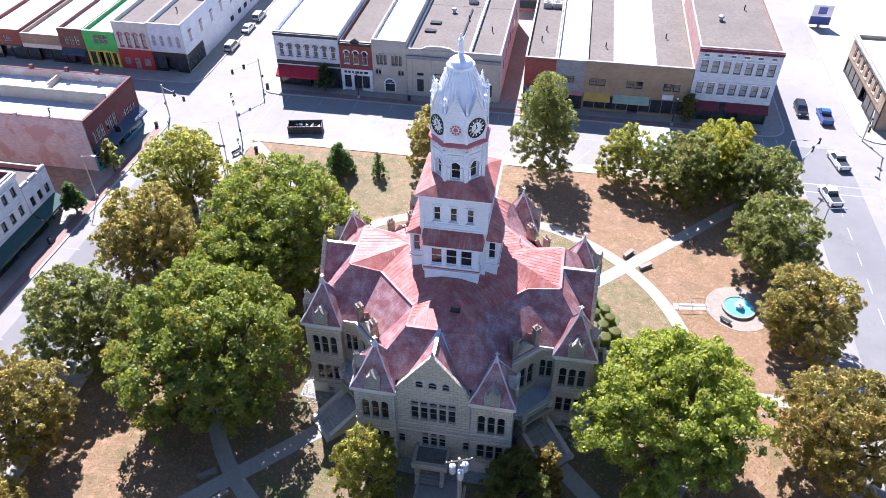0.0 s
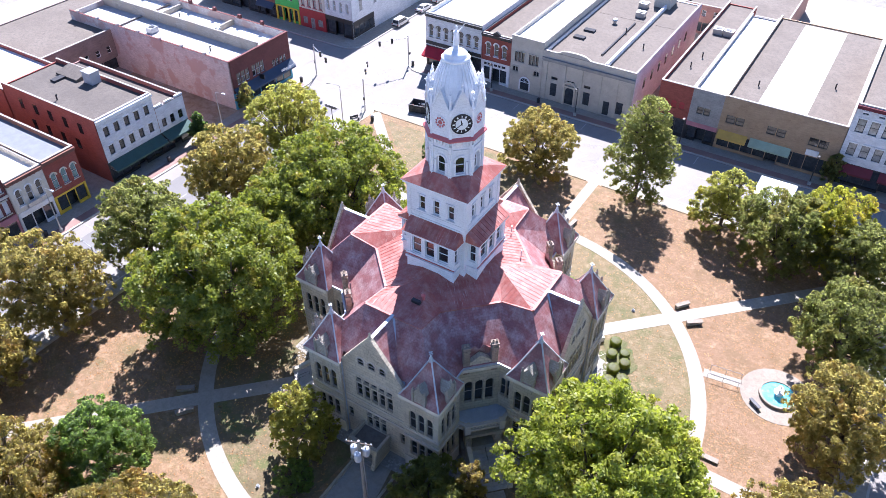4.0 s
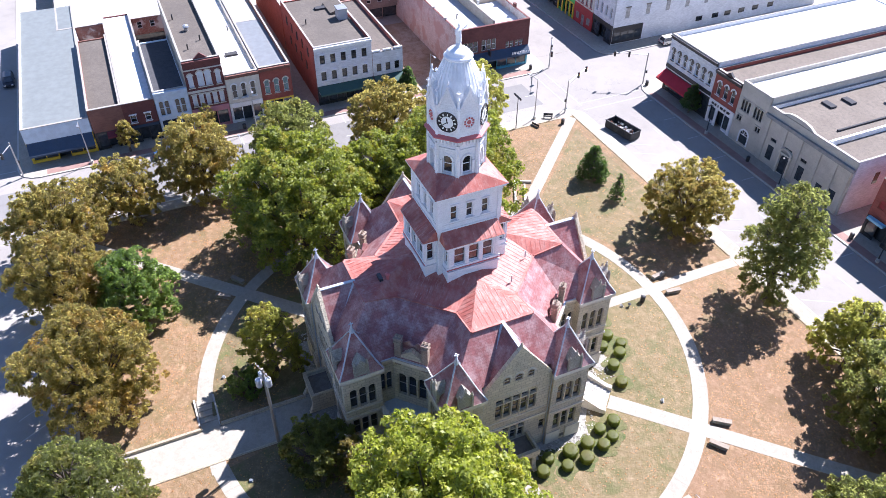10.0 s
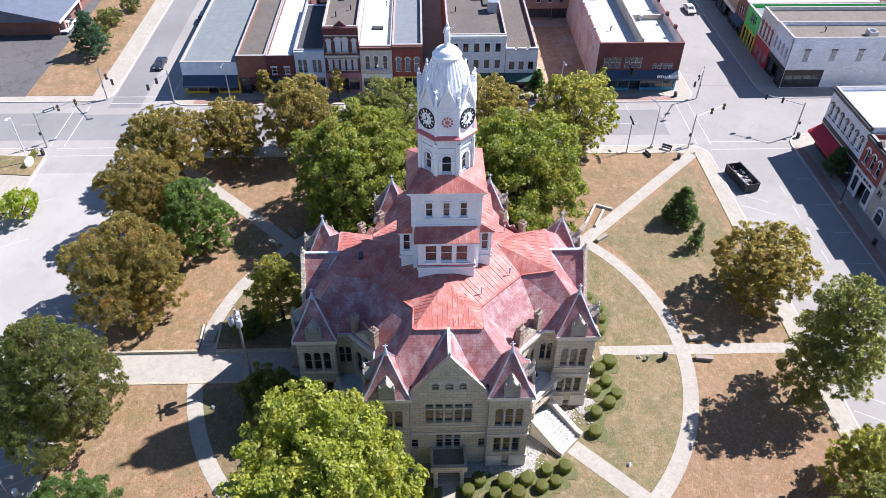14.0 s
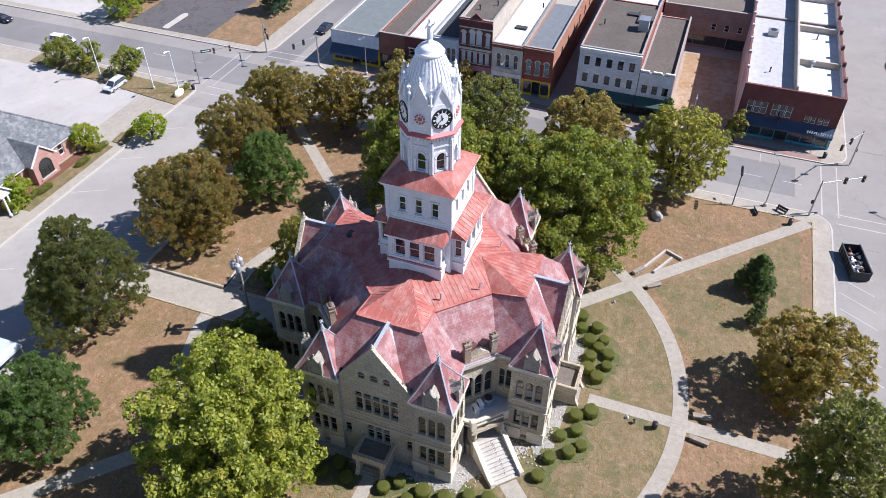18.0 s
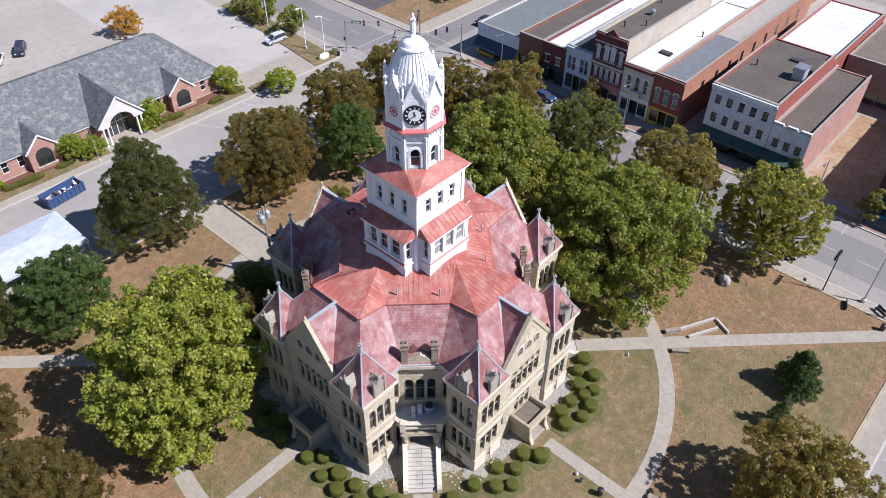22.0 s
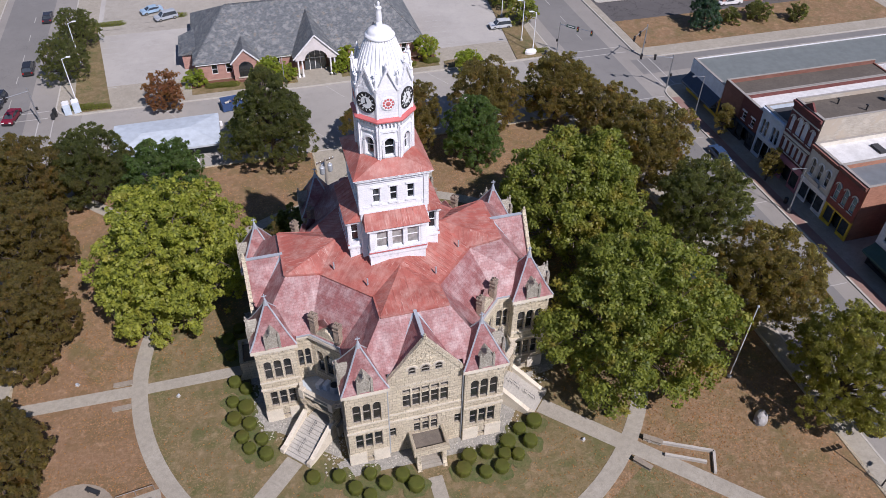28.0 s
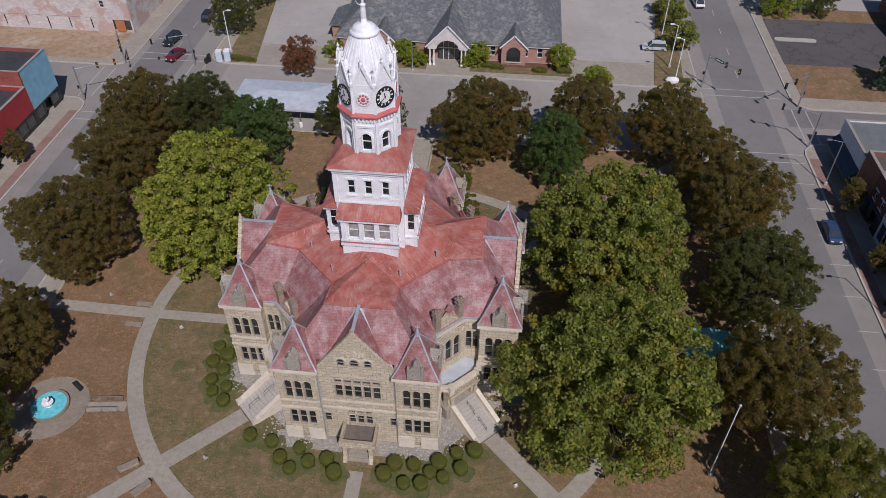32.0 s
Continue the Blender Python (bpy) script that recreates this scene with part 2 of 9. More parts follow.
SLATE = slating("grey_slate_shingle")
WHITE = painted("white_paint", (0.80, 0.80, 0.79), 0.5, 0.12)
TOWER_WHITE = masonry("white_painted_boarding", (0.80, 0.81, 0.82), (0.77, 0.78, 0.79), (0.62, 0.63, 0.64), 9.0, 0.28, 0.012, 0.5, None, 0.6)
PLAIN_WHITE = painted("white_painted_metal", (0.80, 0.81, 0.82), 0.42, 0.12)
TRIM_RED = painted("red_painted_trim", (0.50, 0.125, 0.12), 0.5, 0.15)
LEAD = painted("pale_grey_metal", (0.46, 0.49, 0.52), 0.45, 0.25, 0.3)
GREY_METAL = painted("grey_galvanised_metal", (0.42, 0.43, 0.44), 0.4, 0.2, 0.7)
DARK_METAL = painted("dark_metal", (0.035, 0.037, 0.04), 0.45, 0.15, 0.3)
BLACK = painted("black_paint", (0.015, 0.015, 0.017), 0.45, 0.1)
GLASS = glass("window_glass", (0.012, 0.014, 0.016))
BLIND_GLASS = glass("window_glass_with_blind", (0.2, 0.2, 0.19))
SHUTTER = painted("white_window_board", (0.72, 0.75, 0.78), 0.5, 0.1)
CONCRETE = shaded_ground("pavement_concrete", (0.355, 0.322, 0.262), (0.41, 0.375, 0.31), (0.27, 0.243, 0.196), 0.25, 1.6, 14.0, 0.9, 0.2, 0.15)
KERB = shaded_ground("kerb_concrete", (0.52, 0.49, 0.43), (0.46, 0.43, 0.38), (0.36, 0.34, 0.3), 0.6, 3.0, 18.0, 0.7, 0.2, 0.4)
BRICK_PAVE = masonry("red_brick_paving", (0.36, 0.125, 0.09), (0.28, 0.10, 0.08), (0.25, 0.18, 0.15), 0.22, 0.11)
ROAD = asphalt("worn_asphalt", (0.248, 0.232, 0.21), 0.4)
PALE_ROAD = asphalt("pale_worn_paving", (0.295, 0.278, 0.252), 0.35)
LANE = asphalt("dark_worn_asphalt", (0.18, 0.174, 0.165), 0.4)
LOT = asphalt("parking_concrete", (0.37, 0.35, 0.32), 0.25)
DARK_LOT = asphalt("dark_cracked_asphalt", (0.1, 0.094, 0.092), 1.0, 0.2)
GRAVEL = shaded_ground("pale_gravel", (0.375, 0.345, 0.295), (0.43, 0.4, 0.345), (0.31, 0.285, 0.24), 0.06, 0.7, 10.0, 0.75, 0.4, 0.3)
LAWN = shaded_ground("dry_lawn", (0.235, 0.146, 0.078), (0.17, 0.118, 0.054), (0.35, 0.24, 0.148), 0.12, 1.3, 3.0, 0.8, 1.0, 0.25, (0.135, 0.11, 0.047), (0.42, 0.225, 0.11))
LAWN_GREEN = shaded_ground("greener_lawn", (0.148, 0.122, 0.05), (0.205, 0.15, 0.076), (0.29, 0.215, 0.13), 0.17, 1.0, 3.0, 0.8, 1.0, 0.25, (0.095, 0.1, 0.036), (0.33, 0.22, 0.12))
# green patches on a turf colour darkened to hold the courthouse's shade
LAWN_SHADE = shaded_ground("green_lawn_darkened_as_shade", (0.125, 0.1, 0.048), (0.19, 0.138, 0.072), (0.25, 0.185, 0.105), 0.15, 0.9, 3.0, 0.8, 1.0, 0.25, (0.085, 0.105, 0.03), (0.3, 0.2, 0.11))
BALCONY = painted("grey_blue_sealed_floor", (0.46, 0.51, 0.55), 0.35, 0.3)
RUBBLE = shaded_ground("crushed_stone", (0.34, 0.325, 0.285), (0.44, 0.42, 0.37), (0.21, 0.2, 0.17), 0.3, 2.0, 6.0, 0.9, 1.0, 0.3)
RUBBLE_STONE = shaded_ground("pale_broken_stone", (0.5, 0.47, 0.4), (0.38, 0.36, 0.31), (0.6, 0.57, 0.5), 0.8, 3.0, 9.0, 0.9, 0.6, 0.3)
LUSH = shaded_ground("green_ground_cover", (0.085, 0.115, 0.032), (0.15, 0.135, 0.05), (0.2, 0.16, 0.08), 0.6, 2.0, 6.0, 0.8, 1.0, 0.3)
LAWN_RED = shaded_ground("leaf_strewn_lawn", (0.25, 0.15, 0.083), (0.175, 0.12, 0.056), (0.36, 0.24, 0.15), 0.2, 2.0, 5.0, 0.8, 1.0, 0.25, (0.16, 0.105, 0.05), (0.46, 0.23, 0.11))
TAN_PAVING = shaded_ground("tan_paving", (0.28, 0.235, 0.182), (0.335, 0.288, 0.228), (0.215, 0.178, 0.136), 0.4, 1.8, 12.0, 0.8, 0.2, 0.3)
FRAME_TAN = painted("weathered_window_frame", (0.33, 0.295, 0.245), 0.7, 0.25)
FAR_GROUND = shaded_ground("dusty_town_ground", (0.25, 0.235, 0.20), (0.32, 0.30, 0.26), (0.18, 0.17, 0.14), 0.03, 0.5, 6.0, 0.9, 0.3, 0.2)
MULCH = shaded_ground("bark_mulch", (0.16, 0.075, 0.045), (0.11, 0.055, 0.035), (0.22, 0.12, 0.08), 0.5, 2.0, 12.0)
BARK = painted("tree_bark", (0.11, 0.085, 0.065), 0.95, 0.5, 0.0, (0.04, 0.03, 0.025))
PAINT_LINE = painted("road_paint", (0.42, 0.405, 0.375), 0.85, 0.9, 0.0, (0.25, 0.236, 0.215))
ROOF_WHITE = painted("white_roof_membrane", (0.60, 0.60, 0.59), 0.7, 0.25)
ROOF_GREY = shaded_ground("grey_roof_felt", (0.165, 0.14, 0.113), (0.205, 0.176, 0.143), (0.118, 0.102, 0.085), 0.2, 1.5, 9.0, 0.9, 0.15)
ROOF_MID = shaded_ground("weathered_dark_roof", (0.115, 0.099, 0.082), (0.148, 0.128, 0.106), (0.084, 0.074, 0.063), 0.2, 1.5, 9.0, 0.8, 0.15, 0.25)
EARTH = shaded_ground("bare_brown_earth", (0.36, 0.24, 0.13), (0.50, 0.42, 0.32), (0.24, 0.14, 0.07), 0.12, 0.9, 8.0, 0.8, 0.6, 0.3)
ROOF_DARK = shaded_ground("dark_roof_felt", (0.055, 0.056, 0.06), (0.075, 0.075, 0.08), (0.04, 0.04, 0.045), 0.2, 1.5, 9.0, 0.9, 0.15)
ROOF_SILVER = painted("slate_blue_roof_metal", (0.15, 0.165, 0.175), 0.6, 0.3)
ROOF_BLUEGREY = painted("blue_grey_standing_roof", (0.15, 0.167, 0.16), 0.6, 0.15)
WATER = Nodes("fountain_water", 0.06)
WATER.colour(WATER.mix(WATER.noise(2.0), (0.10, 0.48, 0.56), (0.18, 0.62, 0.68)))
WATER.bump(WATER.noise(5.0), 0.5, 0.05)
WATER = WATER.m
POOL = painted("turquoise_pool_paint", (0.12, 0.5, 0.58), 0.4, 0.1)
RUBBER = painted("tyre_rubber", (0.02, 0.02, 0.02), 0.9, 0.2)
CHROME = painted("bright_metal", (0.6, 0.6, 0.6), 0.25, 0.1, 0.9)
LAMP_RED = painted("tail_light_red", (0.35, 0.02, 0.02), 0.25, 0.0)
LAMP_WHITE = painted("head_light_glass", (0.7, 0.7, 0.68), 0.2, 0.0)
COPPER = painted("verdigris_metal", (0.27, 0.36, 0.38), 0.55, 0.3, 0.2)
GOLD = painted("worn_brass", (0.42, 0.3, 0.1), 0.4, 0.2, 0.6)


# ---- mesh helpers ----
class Geo:
    """Points and faces of one mesh."""

    def __init__(self):
        self.v, self.f = [], []

    def poly(self, pts):
        i = len(self.v)
        self.v += [tuple(p) for p in pts]
        self.f.append(tuple(range(i, i + len(pts))))
        return self

    def box(self, x0, y0, z0, x1, y1, z1):
        return self.prism([(x0, y0), (x1, y0), (x1, y1), (x0, y1)], z0, z1)

    def prism(self, pts, z0, z1):
        i, n = len(self.v), len(pts)
        self.v += [(x, y, z0) for x, y in pts] + [(x, y, z1) for x, y in pts]
        self.f += [tuple(range(i + n - 1, i - 1, -1)), tuple(range(i + n, i + 2 * n))]
        self.f += [(i + k, i + (k + 1) % n, i + n + (k + 1) % n, i + n + k) for k in range(n)]
        return self

    def sweep(self, pts, way):
        """A flat polygon pushed along a vector."""
        i, n = len(self.v), len(pts)
        w = Vector(way)
        self.v += [tuple(p) for p in pts] + [tuple(Vector(p) + w) for p in pts]
        self.f += [tuple(range(i + n - 1, i - 1, -1)), tuple(range(i + n, i + 2 * n))]
        self.f += [(i + k, i + (k + 1) % n, i + n + (k + 1) % n, i + n + k) for k in range(n)]
        return self

    def beam(self, a, b, w, h, up=(0, 0, 1)):
        a, b = Vector(a), Vector(b)
        d = (b - a).normalized()
        s = d.cross(Vector(up))
        s = s.normalized() if s.length > 1e-6 else Vector((1, 0, 0))
        u = s.cross(d)
        c = [a + s * (w / 2 * i) + u * (h / 2 * j) for i, j in ((-1, -1), (1, -1), (1, 1), (-1, 1))]
        return self.sweep(c, b - a)

    def tube(self, a, b, r0, r1=None, n=8):
        a, b = Vector(a), Vector(b)
        r1 = r0 if r1 is None else r1
        d = (b - a).normalized()
        s = d.orthogonal().normalized()
        u = d.cross(s)
        i = len(self.v)
        for p, r in ((a, r0), (b, r1)):
            self.v += [tuple(p + (s * math.cos(6.28318 * k / n) + u * math.sin(6.28318 * k / n)) * r) for k in range(n)]
        self.f += [(i + k, i + (k + 1) % n, i + n + (k + 1) % n, i + n + k) for k in range(n)]
        self.f += [tuple(range(i + n - 1, i - 1, -1)), tuple(range(i + n, i + 2 * n))]
        return self

    def lathe(self, profile, n=16, cx=0.0, cy=0.0, turn=0.0):
        i = len(self.v)
        for r, z in profile:
            self.v += [(cx + r * math.cos(6.28318 * k / n + turn), cy + r * math.sin(6.28318 * k / n + turn), z) for k in range(n)]
        for j in range(len(profile) - 1):
            self.f += [(i + j * n + k, i + j * n + (k + 1) % n, i + (j + 1) * n + (k + 1) % n, i + (j + 1) * n + k) for k in range(n)]
        self.f += [tuple(range(i + n - 1, i - 1, -1)), tuple(range(i + (len(profile) - 1) * n, i + len(profile) * n))]
        return self

    def turned(self, m):
        self.v = [tuple(m @ Vector(p)) for p in self.v]
        return self

    def add(self, other, m=None):
        i = len(self.v)
        self.v += [tuple(m @ Vector(p)) for p in other.v] if m else other.v
        self.f += [tuple(k + i for k in f) for f in other.f]
        return self

    def mesh(self, name, material):
        seen, back = {}, []
        for p in self.v:
            back.append(seen.setdefault((round(p[0], 4), round(p[1], 4), round(p[2], 4)), len(seen)))
        faces = []
        for f in self.f:
            q = [back[k] for k in f]
            q = [k for i, k in enumerate(q) if k != q[i - 1]]
            if len(q) > 2:
                faces.append(q)
        me = bpy.data.meshes.new(name)
        me.from_pydata(list(seen), [], faces)
        me.materials.append(material)
        return me


def thing(name, m=None, label="", category="", group="", kind=""):
    ob = new(name)
    ob.empty_display_size = 0.3
    if m is not None:
        ob.matrix_basis = m
    return tagged(ob, label, category, group, kind)


def part(name, geo, material, parent=None, label="", m=None):
    """One mesh object under a thing or a part. geo may be a mesh that is shared."""
    me = geo if isinstance(geo, bpy.types.Mesh) else geo.mesh(name, material)
    ob = new(name, me)
    if parent is not None:
        ob.parent = parent
    if m is not None:
        ob.matrix_basis = m
    return tagged(ob, label)


def islands(geo):
    """The separate pieces of a shape, each a shape of its own; pieces that meet at corners stay together."""
    key, up = {}, list(range(len(geo.v)))

    def top(a):
        while up[a] != a:
            up[a] = up[up[a]]
            a = up[a]
        return a
    rep = [key.setdefault(tuple(round(c, 3) for c in p), i) for i, p in enumerate(geo.v)]
    for f in geo.f:
        for i in f[1:]:
            up[top(rep[i])] = top(rep[f[0]])
    groups = {}
    for f in geo.f:
        groups.setdefault(top(rep[f[0]]), []).append(f)
    out = []
    for faces in groups.values():
        g = Geo()
        for f in faces:
            g.poly([geo.v[i] for i in f])
        out.append(g)
    return out


def parts(name, geo, material, parent, label=""):
    return [part(name, g, material, parent, label) for g in islands(geo)]


def whole(name, geo, material, label, category, group="", kind="", m=None):
    """A thing or a piece of the setting that is one mesh."""
    ob = part(name, geo, material, None, label, m)
    return tagged(ob, label, category, group, kind)


def smooth(ob):
    ob.data.polygons.foreach_set("use_smooth", [True] * len(ob.data.polygons))
    return ob


def spin(k):
    return Matrix.Rotation(radians(90 * k), 4, "Z")


def panel(geo, o, u, w, h, holes, depth=0.3):
    """A wall face from o along u (unit vector), w wide and h high, seen from the side where u runs to the right,
    with holes (u0, z0, u1, z1, arched) and their reveals."""
    o, u = Vector(o), Vector(u)
    inward = Vector((-u.y, u.x, 0))
    at = lambda a, z, d=0.0: o + u * a + Vector((0, 0, z)) + inward * d
    us = sorted({0.0, w, *[x for q in holes for x in (q[0], q[2])]})
    zs = sorted({0.0, h, *[x for q in holes for x in (q[1], q[3])]})
    for a, b in zip(us, us[1:]):
        for c, d in zip(zs, zs[1:]):
            ma, mc = (a + b) / 2, (c + d) / 2
            if not any(q[0] < ma < q[2] and q[1] < mc < q[3] for q in holes):
                geo.poly([at(a, c), at(b, c), at(b, d), at(a, d)])
    for a, c, b, d, arched in holes:
        rim = [(a, c), (b, c)]
        if arched:
            r = (b - a) / 2
            arc = [((a + b) / 2 + r * math.cos(radians(x)), d - r + r * math.sin(radians(x))) for x in range(0, 181, 30)]
            geo.poly([at(b, d)] + [at(*p) for p in arc[3::-1]])
            geo.poly([at(a, d)] + [at(*p) for p in arc[:2:-1]])
            rim += arc
        else:
            rim += [(b, d), (a, d)]
        for p, q in zip(rim, rim[1:] + rim[:1]):
            geo.poly([at(*p), at(*q), at(*q, depth), at(*p, depth)])
    return geo


WINDOWS = {}


def window(parent, o, u, a, z0, b, z1, arched, frame_material=WHITE, pane_material=GLASS, depth=0.22, name="window", bars=1):
    """A sash window: the frame is the part, the pane sits in it."""
    w, h = round(b - a, 2), round(z1 - z0, 2)
    key = (w, h, arched, frame_material.name, pane_material.name, bars)
    if key not in WINDOWS:
        t = min(0.09, w * 0.1)
        g, p = Geo(), Geo()
        top = h - w / 2 if arched else h
        for x0, y0, x1, y1 in ((0, 0, t, top), (w - t, 0, w, top), (t, 0, w - t, t)):
            g.box(x0, 0, y0, x1, 0.1, y1)
        if arched:
            arc = [(w / 2 + w / 2 * math.cos(radians(x)), top + w / 2 * math.sin(radians(x))) for x in range(0, 181, 30)]
            for q, r in zip(arc, arc[1:]):
                g.beam((q[0], 0.05, q[1]), (r[0], 0.05, r[1]), t * 1.3, 0.1, (0, 1, 0))
            p.poly([(0.02, 0.07, 0.02), (w - 0.02, 0.07, 0.02)] + [(x, 0.07, y) for x, y in arc])
        else:
            g.box(t, 0, h - t, w - t, 0.1, h)
            p.poly([(0.02, 0.07, 0.02), (w - 0.02, 0.07, 0.02), (w - 0.02, 0.07, h - 0.02), (0.02, 0.07, h - 0.02)])
        g.box(t, 0.01, h * 0.5 - 0.03, w - t, 0.09, h * 0.5 + 0.03)
        for k in range(1, bars):
            g.box(w * k / bars - 0.025, 0.015, t, w * k / bars + 0.025, 0.085, top - t)
        WINDOWS[key] = g.mesh(name, frame_material), p.mesh("pane", pane_material)
    u = Vector(u)
    inward = Vector((-u.y, u.x, 0))
    at = Vector(o) + u * a + Vector((0, 0, z0)) + inward * depth
    m = Matrix(((u.x, inward.x, 0, at.x), (u.y, inward.y, 0, at.y), (0, 0, 1, at.z), (0, 0, 0, 1)))
    win = part(name, WINDOWS[key][0], None, parent, "", m)
    part("pane", WINDOWS[key][1], None, win)
    return win


def seams(geo, pts, step, w=0.04, h=0.028):
    """Raised ribs that run down a flat convex roof face."""
    pts = [Vector(p) for p in pts]
    n = Vector((0, 0, 0))
    for i in range(1, len(pts) - 1):
        n += (pts[i] - pts[0]).cross(pts[i + 1] - pts[0])
    n.normalize()
    if n.z < 0:
        n = -n
    across = n.cross(Vector((0, 0, 1))).normalized()
    down = n.cross(across)
    c = pts[0]
    flat = [((p - c).dot(across), (p - c).dot(down), (p - c).dot(n)) for p in pts]
    lo, hi = min(q[0] for q in flat), max(q[0] for q in flat)
    s = lo + step / 2
    while s < hi:
        cut = []
        for p, q in zip(flat, flat[1:] + flat[:1]):
            if (p[0] - s) * (q[0] - s) < 0:
                k = (s - p[0]) / (q[0] - p[0])
                cut.append((p[1] + (q[1] - p[1]) * k, p[2] + (q[2] - p[2]) * k))
        if len(cut) == 2 and abs(cut[0][0] - cut[1][0]) > 0.2:
            a, b = (c + across * s + down * d + n * (e + h / 2) for d, e in cut)
            geo.beam(a, b, w, h, n)
        s += step
    return geo


# ---- the ground, the streets and the lawn ----
STREET, WALK = -0.45, -0.30


def rounded(x0, y0, x1, y1, r=3.5):
    pts = []
    for cx, cy, a in ((x1 - r, y0 + r, -90), (x1 - r, y1 - r, 0), (x0 + r, y1 - r, 90), (x0 + r, y0 + r, 180)):
        pts += [(cx + r * math.cos(radians(a + k)), cy + r * math.sin(radians(a + k))) for k in (0, 22, 45, 68, 90)]
    return pts


whole("ground", Geo().prism([(-2500, -2500), (2500, -2500), (2500, 2500), (-2500, 2500)], -3.0, STREET - 0.02), FAR_GROUND,
      "pale dusty town ground reaching to the horizon", "ground", kind="structure")
road = thing("road", None, "worn grey asphalt streets round the courthouse square", "road", kind="structure")
for x0, y0, x1, y1 in ((-62.5, -170, -47.0, 170), (47.5, -170, 62.5, 170)):
    part("carriageway", Geo().box(x0 - 6, y0, STREET - 0.3, x1 + 6, y1, STREET), ROAD, road)
for x0, y0, x1, y1 in ((-41, 40, 41.4, 66), (-41, -68, 41.4, -40), (-170, 44, -68.6, 70), (68.6, 44, 170, 70), (-170, -68, -68.6, -44), (68.6, -68, 170, -44)):
    part("carriageway", Geo().box(x0 + 0.02, y0, STREET - 0.3, x1 - 0.02, y1, STREET), PALE_ROAD if y1 < 0 and abs(x0) < 60 else ROAD, road)

for x0, y0, x1, y1 in ((-60.2, -150, -51.0, -64), (-59.6, -64, -50.9, 42), (50.6, -150, 59.6, 60), (-150, -60.4, -62.0, -54.6)):
    part("worn_lane", Geo().box(x0, y0, STREET - 0.05, x1, y1, STREET + (0.004 if x1 - x0 < 20 else 0.007)), LANE, road, "darker resurfaced traffic lane")


def block(name, x0, y0, x1, y1, label, r=3.5, top=WALK):
    """A kerbed block: the kerb is a ring of its own round the paving."""
    b = thing(name, None, label, "pavement", kind="structure")
    g = Geo()
    outer, inner = rounded(x0, y0, x1, y1, r), rounded(x0 + 0.25, y0 + 0.25, x1 - 0.25, y1 - 0.25, r - 0.25)
    n = len(outer)
    for i in range(n):
        a, c, d, e = outer[i], outer[(i + 1) % n], inner[(i + 1) % n], inner[i]
        g.prism([a, c, d, e], STREET - 0.2, top + 0.02)
    part("kerb", g, KERB, b)
    part("paving", Geo().prism(inner, STREET - 0.2, top), CONCRETE, b)
    return b


block("pavement_square", -47.4, -44.0, 47.6, 47.4, "pale concrete pavement with a kerb round the lawn")
west_block = block("pavement_west", -150, -49.5, -62.4, 50.2, "concrete pavement with red brick edging before shops")
north_block = block("pavement_north", -50.5, 62.4, 50.5, 150, "concrete pavement with red brick edging before shops")
east_block = block("pavement_east", 62.4, -50.5, 150, 50, "concrete pavement with red brick edging before shops")
south_block = block("pavement_south", -48.3, -150, 46.0, -65.6, "concrete pavement before the slate-roofed building")
block("pavement_northwest", -150, 63.4, -63.4, 150, "pale concrete pavement with a kerb")
block("pavement_northeast", 63.2, 63.4, 150, 150, "pale concrete pavement with a kerb")
block("pavement_southwest", -150, -150, -64.2, -60.6, "pale concrete pavement with a kerb")
block("pavement_southeast", 61.0, -150, 150, -62.6, "pale concrete pavement with a kerb")
# strips of brick along the kerbs before the shops
for x0, y0, x1, y1, own in ((-64.3, -45, -62.8, 46, west_block), (-46, 62.8, 46, 64.3, north_block), (62.8, -46, 64.3, 46, east_block)):
    part("brick_edging", Geo().box(x0, y0, WALK - 0.1, x1, y1, WALK + 0.012), BRICK_PAVE, own, "red brick paving strip")
# gravel yards and lots behind and beside the buildings
for name, x0, y0, x1, y1, material, label in (
        ("vacant_lot", -95.9, 20.2, -66.6, 31.0, EARTH, "vacant lot of bare earth and pale rubble"),
        ("yard", -149, -34, -96, 49, GRAVEL, "pale gravel yard behind the shops"),
        ("parking_lot_south", -43.0, -149, 41.0, -74.5, LOT, "pale concrete parking lot with painted stalls"),
        ("gravel_lot_southeast", -20, -149, 40, -96.5, GRAVEL, "pale dusty parking yard"),
        ("dark_parking_lot", -149, -97.6, -66.2, -77.2, DARK_LOT, "dark cracked asphalt parking lot"),
        ("parking_lot_southwest", -149, -149, -66.2, -103.6, LOT, "pale concrete lot beyond the verge"),
        ("vacant_lot_southeast", 65.6, -75.9, 149, -64.6, EARTH, "vacant lot of bare brown earth and rubble"),
        ("parking_lot_northeast", 67.0, 100, 149, 149, LOT, "pale parking lot with painted stalls")):
    z = WALK + (0.016 if name == "gravel_lot_southeast" else 0.008)
    whole(name, Geo().box(x0, y0, WALK - 0.08, x1, y1, z), material, label, "yard", kind="structure")

